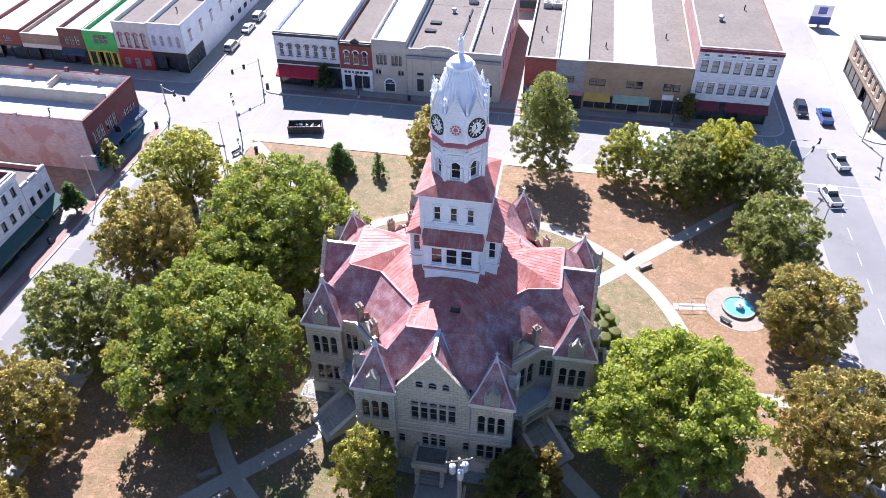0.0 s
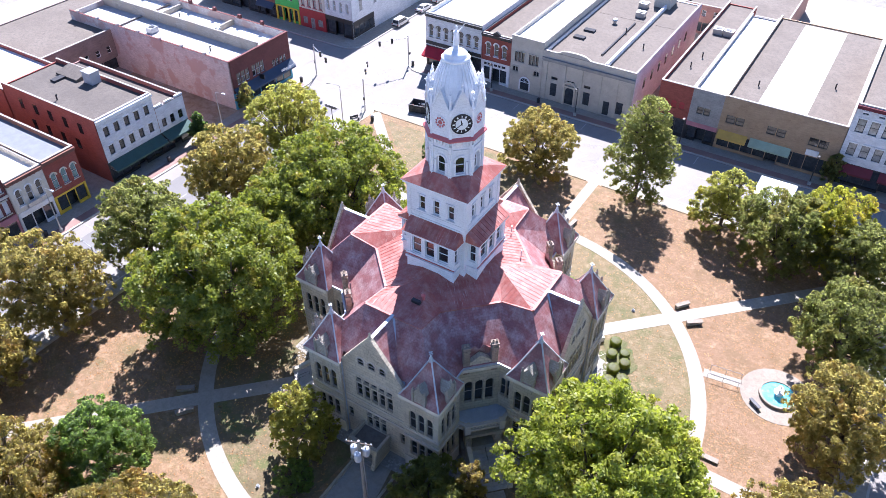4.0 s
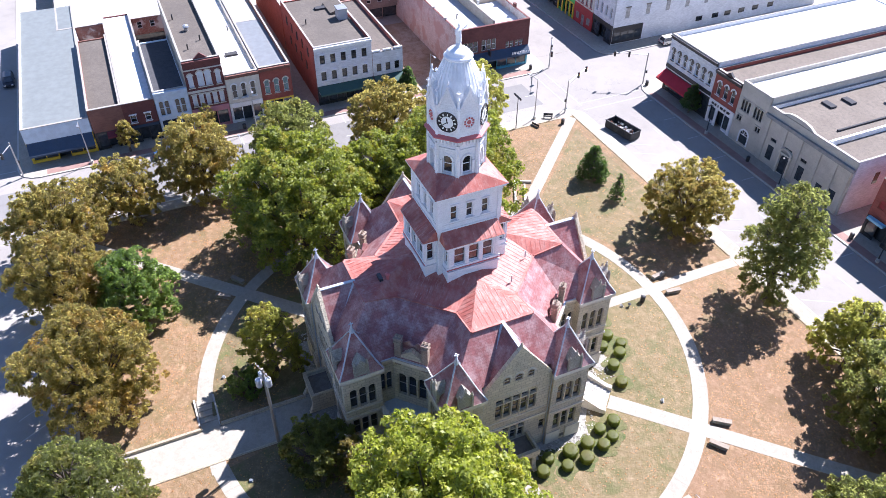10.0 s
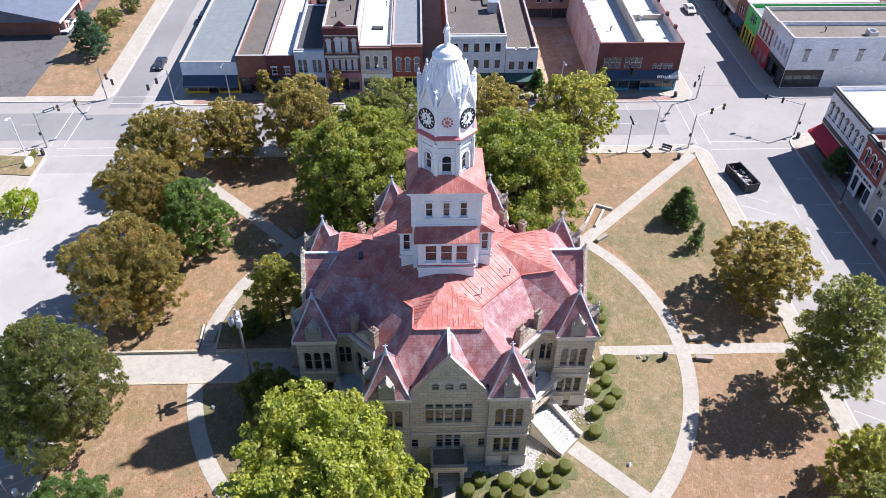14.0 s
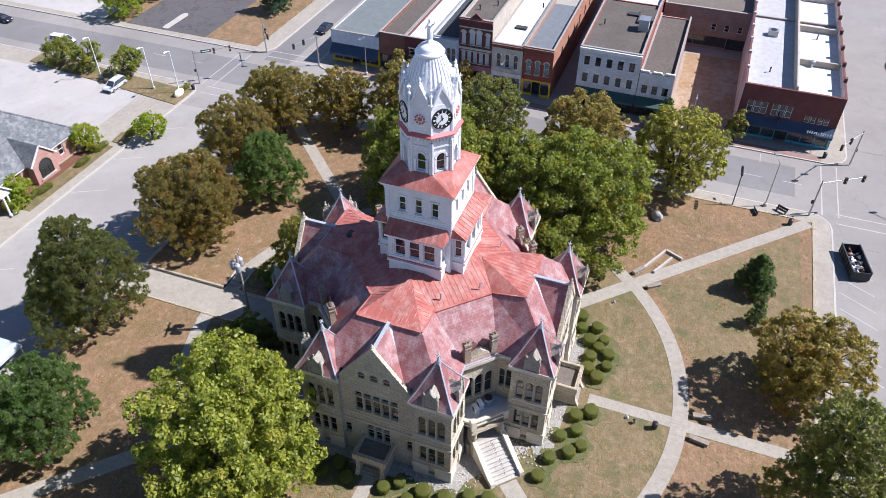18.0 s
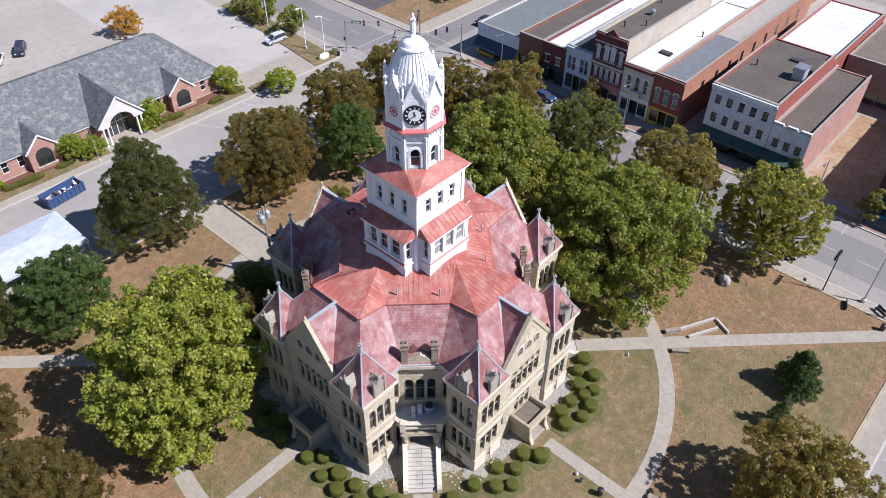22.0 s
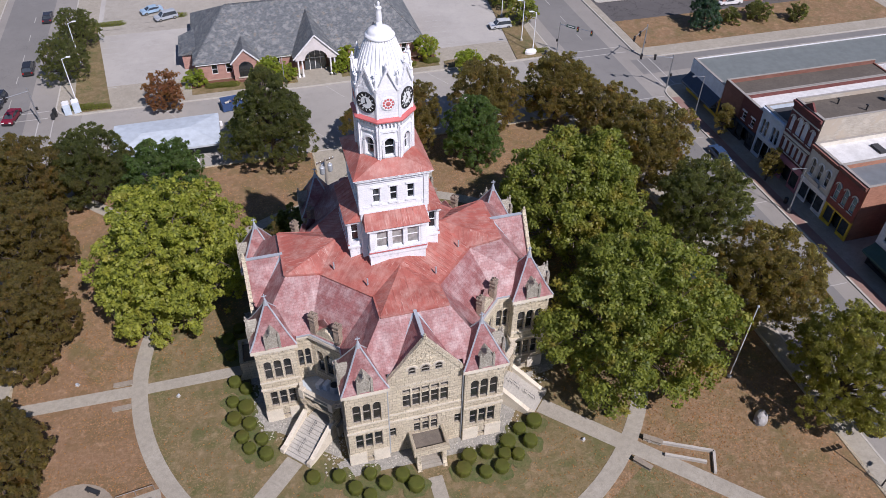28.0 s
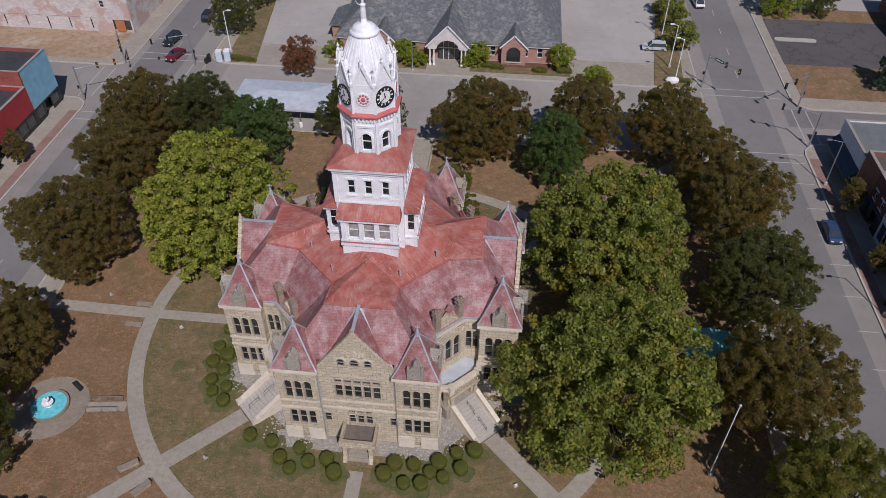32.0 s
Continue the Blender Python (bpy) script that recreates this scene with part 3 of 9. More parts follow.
lawn = thing("lawn", None, "dry patchy autumn lawn round the courthouse", "lawn", kind="structure")
DRIVE = (-1.1, 3.8)
for x0, y0, x1, y1 in ((-44.3, -43.2, -5.4, 44.4), (-5.4, -43.2, DRIVE[0], -30.6), (-5.4, -28.5, DRIVE[0], 44.4), (DRIVE[1], -43.2, 44.0, 44.4), (DRIVE[0], -16.0, DRIVE[1], 44.4)):
    part("turf", Geo().box(x0, y0, -0.6, x1, y1, 0.0), LAWN, lawn)
# the southern sector has the building's shade put into its turf colour
g, shade_turf = Geo(), Geo()
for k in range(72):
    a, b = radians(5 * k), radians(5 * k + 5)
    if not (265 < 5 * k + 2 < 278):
        (shade_turf if 175 < 5 * k < 330 else g).poly([(11 * math.cos(a), 11 * math.sin(a), 0.006), (29.2 * math.cos(a), 29.2 * math.sin(a), 0.006), (29.2 * math.cos(b), 29.2 * math.sin(b), 0.006), (11 * math.cos(b), 11 * math.sin(b), 0.006)])
part("inner_turf", g, LAWN_GREEN, lawn, "greener turf inside the ring path")
part("inner_turf", shade_turf, LAWN_SHADE, lawn, "green-patched turf coloured darker for the shade on the south side")
part("corner_turf", Geo().poly([(-40, 42.5, 0.005), (-22, 24, 0.005), (-9, 31, 0.005), (-8, 43.8, 0.005)]), LAWN_GREEN, lawn, "greener turf by the corner path")

part("corner_turf", Geo().poly([(23.5, 20.5, 0.005), (31.5, 2.0, 0.005), (43.6, -14, 0.005), (43.8, 30, 0.005), (38, 43.8, 0.005), (12, 44.0, 0.005), (9, 31.5, 0.005)]), LAWN_RED, lawn, "reddish dry turf strewn with leaves")

# low walls along the lawn's edges
edge = thing("retaining_wall", None, "low weathered stone kerb wall along the lawn", "wall", kind="structure")
for x0, y0, x1, y1 in ((-44.6, 44.4, -1.4, 44.75), (1.4, 44.4, 44, 44.75), (-44.65, -43.2, -44.3, 41.8), (44.0, -43.2, 44.3, 44.7), (-44.6, -43.5, DRIVE[0], -43.2), (DRIVE[1], -43.5, 44.2, -43.2),
                       (DRIVE[0] - 0.25, -43.2, DRIVE[0] + 0.04, -30.7), (DRIVE[0] - 0.25, -28.4, DRIVE[0] + 0.04, -18.0), (DRIVE[1] - 0.04, -43.2, DRIVE[1] + 0.25, -18.0)):
    part("coping", Geo().box(x0, y0, -0.5, x1, y1, 0.09), STONE, edge)
whole("service_drive", Geo().poly([(DRIVE[0], -44.6, -0.42), (DRIVE[1], -44.6, -0.42), (DRIVE[1], -16, -0.36), (DRIVE[0], -16, -0.36)]).box(DRIVE[0], -44.4, -0.9, DRIVE[1], -16, -0.5), CONCRETE,
      "pale concrete service drive leading to the building", "drive", kind="structure")

# ring path and radial paths, slab by slab
path = thing("footpath", None, "pale concrete ring path and spokes across the lawn", "path", kind="structure")
R0, R1 = 29.1, 30.9
sl = Geo()
step = 2 * math.pi / 120
for r, a in ((R0, 0.00012), (R1, 0.00012), (R1, step - 0.00012), (R0, step - 0.00012)):
    sl.v.append((r * math.cos(a), r * math.sin(a), 0))
sl = Geo().prism([(x, y) for x, y, z in sl.v], -0.1, 0.035)
ring_slab = sl.mesh("paving_slab", CONCRETE)
for k in range(120):
    a = math.degrees(step * k)
    if 259.0 < a < 276.5:
        continue
    part("paving_slab", ring_slab, None, path, m=Matrix.Rotation(step * k, 4, "Z"))


def walkway(x0, y0, x1, y1, w, n=0):
    a, b = Vector((x0, y0)), Vector((x1, y1))
    L = (b - a).length
    n = n or max(2, round(L / 1.7))
    s = L / n
    me = Geo().box(0.0035, -w / 2, -0.1, s - 0.0035, w / 2, 0.03).mesh("paving_slab", CONCRETE)
    turn = math.atan2(y1 - y0, x1 - x0)
    for k in range(n):
        p = a.lerp(b, k / n)
        part("paving_slab", me, None, path, m=Matrix.Translation((p.x, p.y, 0)) @ Matrix.Rotation(turn, 4, "Z"))


for sx, sy in ((1, 1), (-1, 1), (-1, -1), (1, -1)):
    walkway(13.9 * sx, 13.9 * sy, 20.75 * sx, 20.75 * sy, 2.0)
    walkway(21.7 * sx, 21.7 * sy, 43.9 * sx, 43.9 * sy, 1.9)
walkway(0, 19.6, 0, 29.2, 1.5)
walkway(0, 30.8, 0, 44.3, 1.7)
walkway(18.5, 0, 29.2, 0, 1.5)
walkway(30.8, 0, 44, -0.3, 1.7)
walkway(27.6, 14.2, 32.2, 14.8, 1.3)
# stone bench walls where the spokes cross the ring
bench = thing("bench_wall", pose(0, 0, 0), "low rough stone bench wall beside the path", "bench", "bench walls")
part("seat_wall", Geo().box(-0.98, -0.24, -0.1, 0.98, 0.24, 0.46), STONE_WEATHERED, bench)
part("coping", Geo().box(-1.06, -0.3, 0.46, 1.06, 0.3, 0.55), TAN_PAVING, bench, "smooth stone coping")
first = True
for ang in (45, 135, 90, 225, 315):
    for s in (-1, 1):
        m = Matrix.Rotation(radians(ang), 4, "Z") @ Matrix.Translation((32.3, 1.7 * s, 0)) @ Matrix.Rotation(radians(8 * s), 4, "Z")
        if first:
            bench.matrix_basis, first = m, False
        else:
            copy_thing(bench, m)
for y in (-1.3, 2.2):
    copy_thing(bench, Matrix.Translation((31.8, y, -0.25)))
# ramp with kerb walls by the north-west spoke
ramp = thing("ramp", None, "concrete ramp with low kerb walls", "ramp", kind="structure")
for a, b in (((-23.6, 21.5), (-29.8, 24.6)), ((-29.8, 24.6), (-28.6, 27.0)), ((-24.5, 23.6), (-28.4, 25.6))):
    part("kerb_wall", Geo().beam((*a, 0.15), (*b, 0.15), 0.28, 0.5), KERB, ramp)
# steps from the ring path down to the drive
steps = thing("steps", None, "concrete garden steps with low kerbs", "steps", kind="structure")
for k in range(5):
    part("tread", Geo().box(-5.4 + 0.82 * k, -30.5, -0.6, -5.4 + 0.82 * (k + 1), -28.6, 0.03 - 0.09 * k), CONCRETE, steps)
for y in (-30.7, -28.5):
    part("kerb", Geo().beam((-5.5, y, 0.12), (-1.1, y, -0.25), 0.2, 0.4), KERB, steps)
part("paving", Geo().box(3.8, -30.6, -0.3, 5.3, -28.9, 0.03), CONCRETE, steps)

# ---- the courthouse ----
court = thing("courthouse", pose(0, 0, 0), "buff sandstone courthouse with red roofs and a white clock tower", "courthouse")
EAVE = 12.0
DIAG = (10.2, 7.2)
S2 = math.sqrt(0.5)


def facade(name, o, u, w, h, rows, parent, m, frame_material=FRAME_TAN, depth=0.3):
    """One wall face with its windows. rows: (z0, z1, arched, [(u0, u1), ...])."""
    holes = [(a, z0, b, z1, arched) for z0, z1, arched, spans in rows for a, b in spans]
    key = name + str((tuple(o), w, h))
    if key not in FACES:
        FACES[key] = panel(Geo(), o, u, w, h, holes, depth).mesh("wall", STONE)
    wall = part("wall", FACES[key], None, parent, m=m)
    r = m.to_3x3()
    for a, z0, b, z1, arched in holes:
        window(parent, m @ Vector(o), r @ Vector(u), a, z0, b, z1, arched, frame_material, GLASS, 0.2)
    return wall


FACES = {}


def row(c, w, n, gap):
    """n openings w wide with gap between, round the middle c."""
    t = n * w + (n - 1) * gap
    return [(c - t / 2 + k * (w + gap), c - t / 2 + k * (w + gap) + w) for k in range(n)]


shared = {}


def quarter(name, geo_fn, material, m, label="", parent=None):
    """The same part on each of the four arms, on one mesh."""
    if name + label not in shared:
        shared[name + label] = geo_fn().mesh(name, material)
    return part(name, shared[name + label], None, parent or court, label, m)


def quarters(name, geo_fn, material, m, label="", parent=None):
    """As quarter, but each separate piece is a part of its own."""
    if ("all", name + label) not in shared:
        shared["all", name + label] = [g.mesh(name, material) for g in islands(geo_fn())]
    return [part(name, me, None, parent or court, label, m) for me in shared["all", name + label]]


def arch_ring(r):
    """Half ring of dressed stone standing proud of a wall."""
    g = Geo()
    for i in range(6):
        a, b = radians(30 * i), radians(30 * i + 30)
        g.sweep([(0.06, r * math.cos(a), r * math.sin(a)), (0.06, (r + 0.2) * math.cos(a), (r + 0.2) * math.sin(a)), (0.06, (r + 0.2) * math.cos(b), (r + 0.2) * math.sin(b)), (0.06, r * math.cos(b), r * math.sin(b))], (-0.08, 0, 0))
    return g


def both(fn):
    """A shape and its mirror image across the arm's middle."""
    g = fn(Geo())
    h = Geo()
    h.v = [(x, -y, z) for x, y, z in g.v]
    h.f = [tuple(reversed(f)) for f in g.f]
    return g, h


B, C, P = (11.5, 3.4, 17.0), (8.0, 3.35, 16.4), (5.67, 0.0, 17.9)
EV = 12.15


def lower_roof():
    g = Geo()
    zi = EV + 0.55 * (B[2] - EV) / (15.75 - B[0])
    g.poly([(15.75, -7.5, EV), (15.75, -3.9, EV), (15.2, -3.9, zi), (B[0], -B[1], B[2])])
    g.poly([(15.2, -3.9, zi), (15.2, 3.9, zi), B, (B[0], -B[1], B[2])])
    g.poly([(15.75, 3.9, EV), (15.75, 7.5, EV), B, (15.2, 3.9, zi)])
    for s in (1, -1):
        q = [(15.75, 7.5 * s, EV), (10.1, 7.5 * s, EV), (C[0], C[1] * s, C[2]), (B[0], B[1] * s, B[2])]
        g.poly(q[:3]), g.poly([q[0], q[2], q[3]])
    g.poly([(10.1, 7.5, EV), (7.5, 10.1, EV), (C[1], C[0], C[2]), C])
    return g


def upper_faces():
    yield [(P), (B[0], -B[1], B[2] + 0.02), (B[0], B[1], B[2] + 0.02)]
    for s in (1, -1):
        yield [P, (B[0], B[1] * s, B[2] + 0.02), (C[0], C[1] * s, C[2] + 0.02)]
    yield [P, (C[0], C[1], C[2] + 0.02), (C[1], C[0], C[2] + 0.02), (0, P[0], P[2])]


def upper_roof():
    g = Geo()
    for f in upper_faces():
        g.poly(f)
    g.poly([P, (0, P[0], P[2]), (0, 0, P[2])])
    return g


def drip_edge(a, b):
    return Geo().beam(Vector(a) + Vector((0.1, 0, -0.03)), Vector(b) + Vector((0.1, 0, -0.03)), 0.3, 0.14)


def roof_ribs():
    g = Geo()
    for f in upper_faces():
        seams(g, f, 0.52)
    return g


for k in range(4):
    m = spin(k)
    # walls: the gabled front, the turret fronts and sides, the flanks and the slanted bay
    facade("front", (15.6, -4.0, 0), (0, 1, 0), 8.0, EAVE, [
        (2.75, 4.35, False, row(4.0, 0.72, 3, 0.2) + [(0.1, 0.85), (7.15, 7.9)]), (4.5, 5.1, False, row(4.0, 0.72, 3, 0.2)), (7.25, 9.35, False, row(4.0, 0.82, 5, 0.16)), (9.55, 10.3, False, row(4.0, 0.82, 5, 0.16))], court, m)
    for s in (-1, 1):
        y0 = 4.0 if s > 0 else -8.2
        facade("turret%d" % s, (16.0, y0, 0), (0, 1, 0), 4.2, EAVE, [
            (0.45, 0.95, False, row(2.1, 0.7, 1, 0)), (2.45, 4.95, False, row(2.1, 0.8, 3, 0.18)), (6.95, 9.9, True, row(2.1, 0.82, 3, 0.2))], court, m)
    facade("turret_n", (16.0, 8.2, 0), (-1, 0, 0), 4.1, EAVE, [
        (0.45, 0.95, False, row(2.05, 0.7, 1, 0)), (2.45, 4.95, False, row(2.05, 0.8, 3, 0.18)), (6.95, 9.9, True, row(2.05, 0.82, 3, 0.2))], court, m)
    facade("turret_s", (11.9, -8.2, 0), (1, 0, 0), 4.1, EAVE, [
        (0.45, 0.95, False, row(2.05, 0.7, 1, 0)), (2.45, 4.95, False, row(2.05, 0.8, 3, 0.18)), (6.95, 9.9, True, row(2.05, 0.82, 3, 0.2))], court, m)
    facade("flank_n", (11.9, 7.2, 0), (-1, 0, 0), 1.7, EAVE, [(6.9, 9.7, True, row(0.85, 0.62, 2, 0.12))], court, m)
    facade("flank_s", (10.2, -7.2, 0), (1, 0, 0), 1.7, EAVE, [(6.9, 9.7, True, row(0.85, 0.62, 2, 0.12))], court, m)
    facade("bay", (10.2, 7.2, 0), (-S2, S2, 0), 3.0 * math.sqrt(2), EAVE, [(6.2, 9.6, True, row(2.12, 0.95, 3, 0.2))], court, m)

    def returns():
        g = Geo()
        for s in (-1, 1):
            g.poly([(11.9, 7.2 * s, 0), (11.9, 8.2 * s, 0), (11.9, 8.2 * s, EAVE), (11.9, 7.2 * s, EAVE)])
            g.poly([(15.6, 4.0 * s, 0), (16.0, 4.0 * s, 0), (16.0, 4.0 * s, EAVE), (15.6, 4.0 * s, EAVE)])
        return g
    quarters("wall", returns, STONE, m, "narrow wall returns")

    # string courses, plinth and cornice
    bands = []
    for z0, z1, d in ((0.0, 1.9, 0.10), (5.4, 5.65, 0.10), (6.6, 6.78, 0.07)):
        for s in (-1, 1):
            y0, y1 = (4.0, 8.2) if s > 0 else (-8.2, -4.0)
            ya, yb = (8.2, 8.2 + d) if s > 0 else (-8.2 - d, -8.2)
            lo, hi = y0 - (d if s < 0 else 0), y1 + (d if s > 0 else 0)
            if z0 == 0:
                bands += [(16.0, lo, z0, 16.0 + d, y0 + 1.72, z1), (16.0, y0 + 2.48, z0, 16.0 + d, hi, z1), (11.9, ya, z0, 13.57, yb, z1), (14.33, ya, z0, 16.0, yb, z1)]
            else:
                bands += [(16.0, lo, z0, 16.0 + d, hi, z1), (11.9, ya, z0, 16.0, yb, z1)]
        if z0 > 0:
            bands.append((15.6, -4.0, z0, 15.6 + d, 4.0, z1))
    for i, q in enumerate(bands):
        if ("band", i) not in shared:
            shared["band", i] = Geo().box(*q).mesh("string_course", STONE_SMOOTH)
        part("string_course" if q[2] else "plinth", shared["band", i], None, court, m=m)

    def cornice(s):
        g = Geo()
        y0, y1 = (4.0, 8.2) if s > 0 else (-8.2, -4.0)
        ya, yb = (8.2, 8.52) if s > 0 else (-8.52, -8.2)
        g.box(16.0, y0 - 0.3, 11.55, 16.32, y1 + 0.3, 11.98).box(11.6, ya, 11.55, 16.0, yb, 11.98)
        for i in range(9):
            g.box(16.0, y0 + 0.1 + i * 0.48, 11.25, 16.2, y0 + 0.3 + i * 0.48, 11.55)
            a, b = sorted((8.2 * s, 8.4 * s))
            g.box(12.0 + i * 0.46, a, 11.25, 12.2 + i * 0.46, b, 11.55)
        return g
    for s in (-1, 1):
        quarter("cornice", lambda: cornice(s), STONE_SMOOTH, m, "corbelled stone turret cornice" + (" " if s > 0 else ""))
        ya, yb = sorted((7.2 * s, 7.5 * s))
        quarter("cornice", lambda: Geo().box(10.2, ya, 11.6, 11.9, yb, 11.98), STONE_SMOOTH, m, "plain stone flank cornice" + (" " if s > 0 else ""))
    quarter("cornice", lambda: Geo().beam((10.3, 7.4, 11.78), (7.4, 10.3, 11.78), 0.35, 0.4), STONE_SMOOTH, m, "plain stone bay cornice")
    for i, (a, b) in enumerate((((11.6, 7.55), (10.1, 7.55)), ((11.6, -7.55), (10.1, -7.55)), ((10.15, 7.6), (7.6, 10.15)))):
        quarter("gutter", lambda: Geo().beam((*a, 12.08), (*b, 12.08), 0.16, 0.14), LEAD, m, "pale metal eaves gutter" + " " * i)
    part_roof = quarter("roof_slope", lower_roof, SHINGLE, m, "faded red shingle slopes")
    quarter("roof_top", upper_roof, SEAM, m, "red standing-seam metal roof")
    for i, (a, b) in enumerate((((B[0], -B[1], B[2]), B), (B, C), ((B[0], -B[1], B[2]), (C[0], -C[1], C[2])), (C, (C[1], C[0], C[2])))):
        quarter("drip_edge", lambda: drip_edge(a, b), SEAM, m, "red metal drip edge" + " " * i)
    tagged(quarter("roof_rib", roof_ribs, SEAM, m, "thin standing roof ribs"), kind="stuff")

    # gable with its little roof, coping and three small arches
    def gable():
        return Geo().sweep([(15.6, -3.75, EAVE), (15.6, 3.75, EAVE), (15.6, 0, 17.0)], (-0.3, 0, 0))
    gab = quarter("gable", gable, STONE, m, "carved stone gable")
    for c, w in ((-1.35, 0.75), (0.0, 0.9), (1.35, 0.75)):
        window(court, m @ Vector((15.6, -4.0, 0)), m.to_3x3() @ Vector((0, 1, 0)), c + 4.0 - w / 2, 12.6, c + 4.0 + w / 2, 13.6, True, FRAME_TAN, GLASS, -0.08)
        quarter("arch", lambda: arch_ring(0.45), STONE_SMOOTH, m @ Matrix.Translation((15.6, c, 13.15)), "dressed stone window arch")

    def coping():
        g = Geo()
        for s in (-1, 1):
            g.sweep([(15.7, -4.2 * s, 11.75), (15.7, -3.75 * s, 11.75), (15.7, 0, 16.8), (15.7, 0, 17.5)][::s], (-0.42, 0, 0))
        g.lathe([(0.16, 17.1), (0.22, 17.35), (0.1, 17.5), (0.16, 17.65), (0.02, 17.95)], 8, 15.5, 0)
        return g
    quarter("coping", coping, STONE, Matrix.Identity(4), "pale stone gable coping with finial", gab)

    def inscription():
        g = Geo()
        rnd = random.Random(3)
        y = -2.6
        while y < 2.5:
            w = rnd.uniform(0.12, 0.3)
            g.box(15.6, y, 10.8, 15.62, y + w, 11.02)
            y += w + rnd.uniform(0.06, 0.14)
        return g
    tagged(quarter("inscription", inscription, STONE_SMOOTH, Matrix.Identity(4), "carved frieze", gab), kind="stuff")

    def foliage():
        g = Geo()
        rnd = random.Random(4)
        for i in range(40):
            a = rnd.uniform(-0.9, 0.9)
            z = rnd.uniform(13.9, 15.8)
            if abs(a) < (16.4 - z) * 0.6:
                g.lathe([(0.12, 0), (0.13, 0.05), (0.05, 0.09)], 6)
                n = 18
                g.v[-n:] = [(15.6 + zz, a + xx, z + yy) for xx, yy, zz in g.v[-n:]]
        return g
    tagged(quarter("carving", foliage, STONE, Matrix.Identity(4), "carved foliage panel", gab), kind="stuff")

    def gable_roof():
        g = Geo()
        for s in (-1, 1):
            g.poly([(15.45, 0, 16.95), (11.55, 0, 16.95), (15.45, 3.6 * s, 12.12)])
        return g
    quarter("gable_roof", gable_roof, SHINGLE, m)
    quarter("ridge_cap", lambda: Geo().beam((15.3, 0, 17.0), (11.5, 0, 17.0), 0.34, 0.12), LEAD, Matrix.Identity(4), "pale metal ridge cap", gab)
    quarter("flashing", lambda: Geo().beam((15.3, 3.7, 12.2), (11.6, 0.1, 16.95), 0.3, 0.06).beam((15.3, -3.7, 12.2), (11.6, -0.1, 16.95), 0.3, 0.06), LEAD, Matrix.Identity(4), "pale metal valley flashing", gab)

    # turrets: pyramid roof with white hips, cross finial, two stone dormers
    for s in (-1, 1):
        cx, cy = 13.95, 6.1 * s
        mt = m @ Matrix.Translation((cx, cy, 0))

        def spire():
            g = Geo()
            q = [(-2.35, -2.35), (2.35, -2.35), (2.35, 2.35), (-2.35, 2.35)]
            for i in range(4):
                a, b = q[i], q[(i + 1) % 4]
                g.poly([(*a, 11.98), (*b, 11.98), (*[v * 0.72 for v in b], 13.0), (*[v * 0.72 for v in a], 13.0)])
                g.poly([(*[v * 0.72 for v in a], 13.0), (*[v * 0.72 for v in b], 13.0), (0, 0, 16.5)])
            return g
        turret = quarter("turret_roof", spire, SHINGLE, mt, "steep red pyramid roof")

        def hips():
            g = Geo()
            for a in (-1, 1):
                for b in (-1, 1):
                    g.beam((2.35 * a, 2.35 * b, 12.03), (1.69 * a, 1.69 * b, 13.04), 0.14, 0.1)
                    g.beam((1.69 * a, 1.69 * b, 13.04), (0, 0, 16.52), 0.14, 0.1)
            return g
        quarter("hip_cap", hips, LEAD, Matrix.Identity(4), "pale metal hip caps", turret)

        def cross():
            g = Geo().lathe([(0.28, 16.1), (0.2, 16.5), (0.1, 16.7), (0.14, 16.8), (0.05, 16.95), (0.045, 17.5)], 8)
            g.box(-0.24, -0.045, 17.18, 0.24, 0.045, 17.28).box(-0.045, -0.24, 17.17, 0.045, 0.24, 17.27)
            return g
        quarter("finial", cross, LEAD, Matrix.Identity(4), "pale metal cross finial", turret)

        def dormer():
            g = Geo()
            for d in (0,):
                h = Geo()
                h.box(1.35, -0.55, 12.0, 2.3, 0.55, 13.3)
                h.sweep([(1.2, -0.75, 13.3), (1.2, 0.75, 13.3), (1.2, 0, 14.35)], (1.15, 0, 0))
                h.box(2.1, -0.8, 12.0, 2.4, -0.55, 13.7).box(2.1, 0.55, 12.0, 2.4, 0.8, 13.7)
                for y in (-0.67, 0.67):
                    h.lathe([(0.16, 13.7), (0.05, 14.1)], 6, 2.25, y)
                h.lathe([(0.14, 14.2), (0.2, 14.4), (0.05, 14.6), (0.12, 14.75), (0.02, 14.9)], 6, 2.25, 0)
                g.add(h, Matrix.Rotation(radians(90 * d), 4, "Z"))
            return g
        for d in (0, 90 * s):
            dm = quarter("dormer", dormer, STONE_WEATHERED, Matrix.Rotation(radians(d), 4, "Z"), "small carved stone dormer", turret)
        # rain pipe
        quarter("downpipe", lambda: Geo().tube((1.0 - 0.0, 0, 0.2), (1.0, 0, 11.6), 0.07), LEAD, m @ Matrix.Translation((14.72, 3.9 * s, 0)), "pale downpipe")

    # chimneys either side of each slanted bay, and its small pediment
    for s in (-1, 1):
        def chimney():
            g = Geo().box(-0.3, -0.34, 11.0, 0.3, 0.34, 14.7).box(-0.37, -0.41, 14.25, 0.37, 0.41, 14.42).box(-0.36, -0.4, 14.7, 0.36, 0.4, 14.92)
            for y in (-0.17, 0.17):
                g.lathe([(0.12, 14.92), (0.13, 15.15), (0.09, 15.15), (0.08, 14.95)], 8, 0, y)
            return g
        quarter("chimney", chimney, CHIMNEY, m @ Matrix.Rotation(radians(45), 4, "Z") @ Matrix.Translation((12.1, 1.5 * s, 0)), "tall stone chimney")

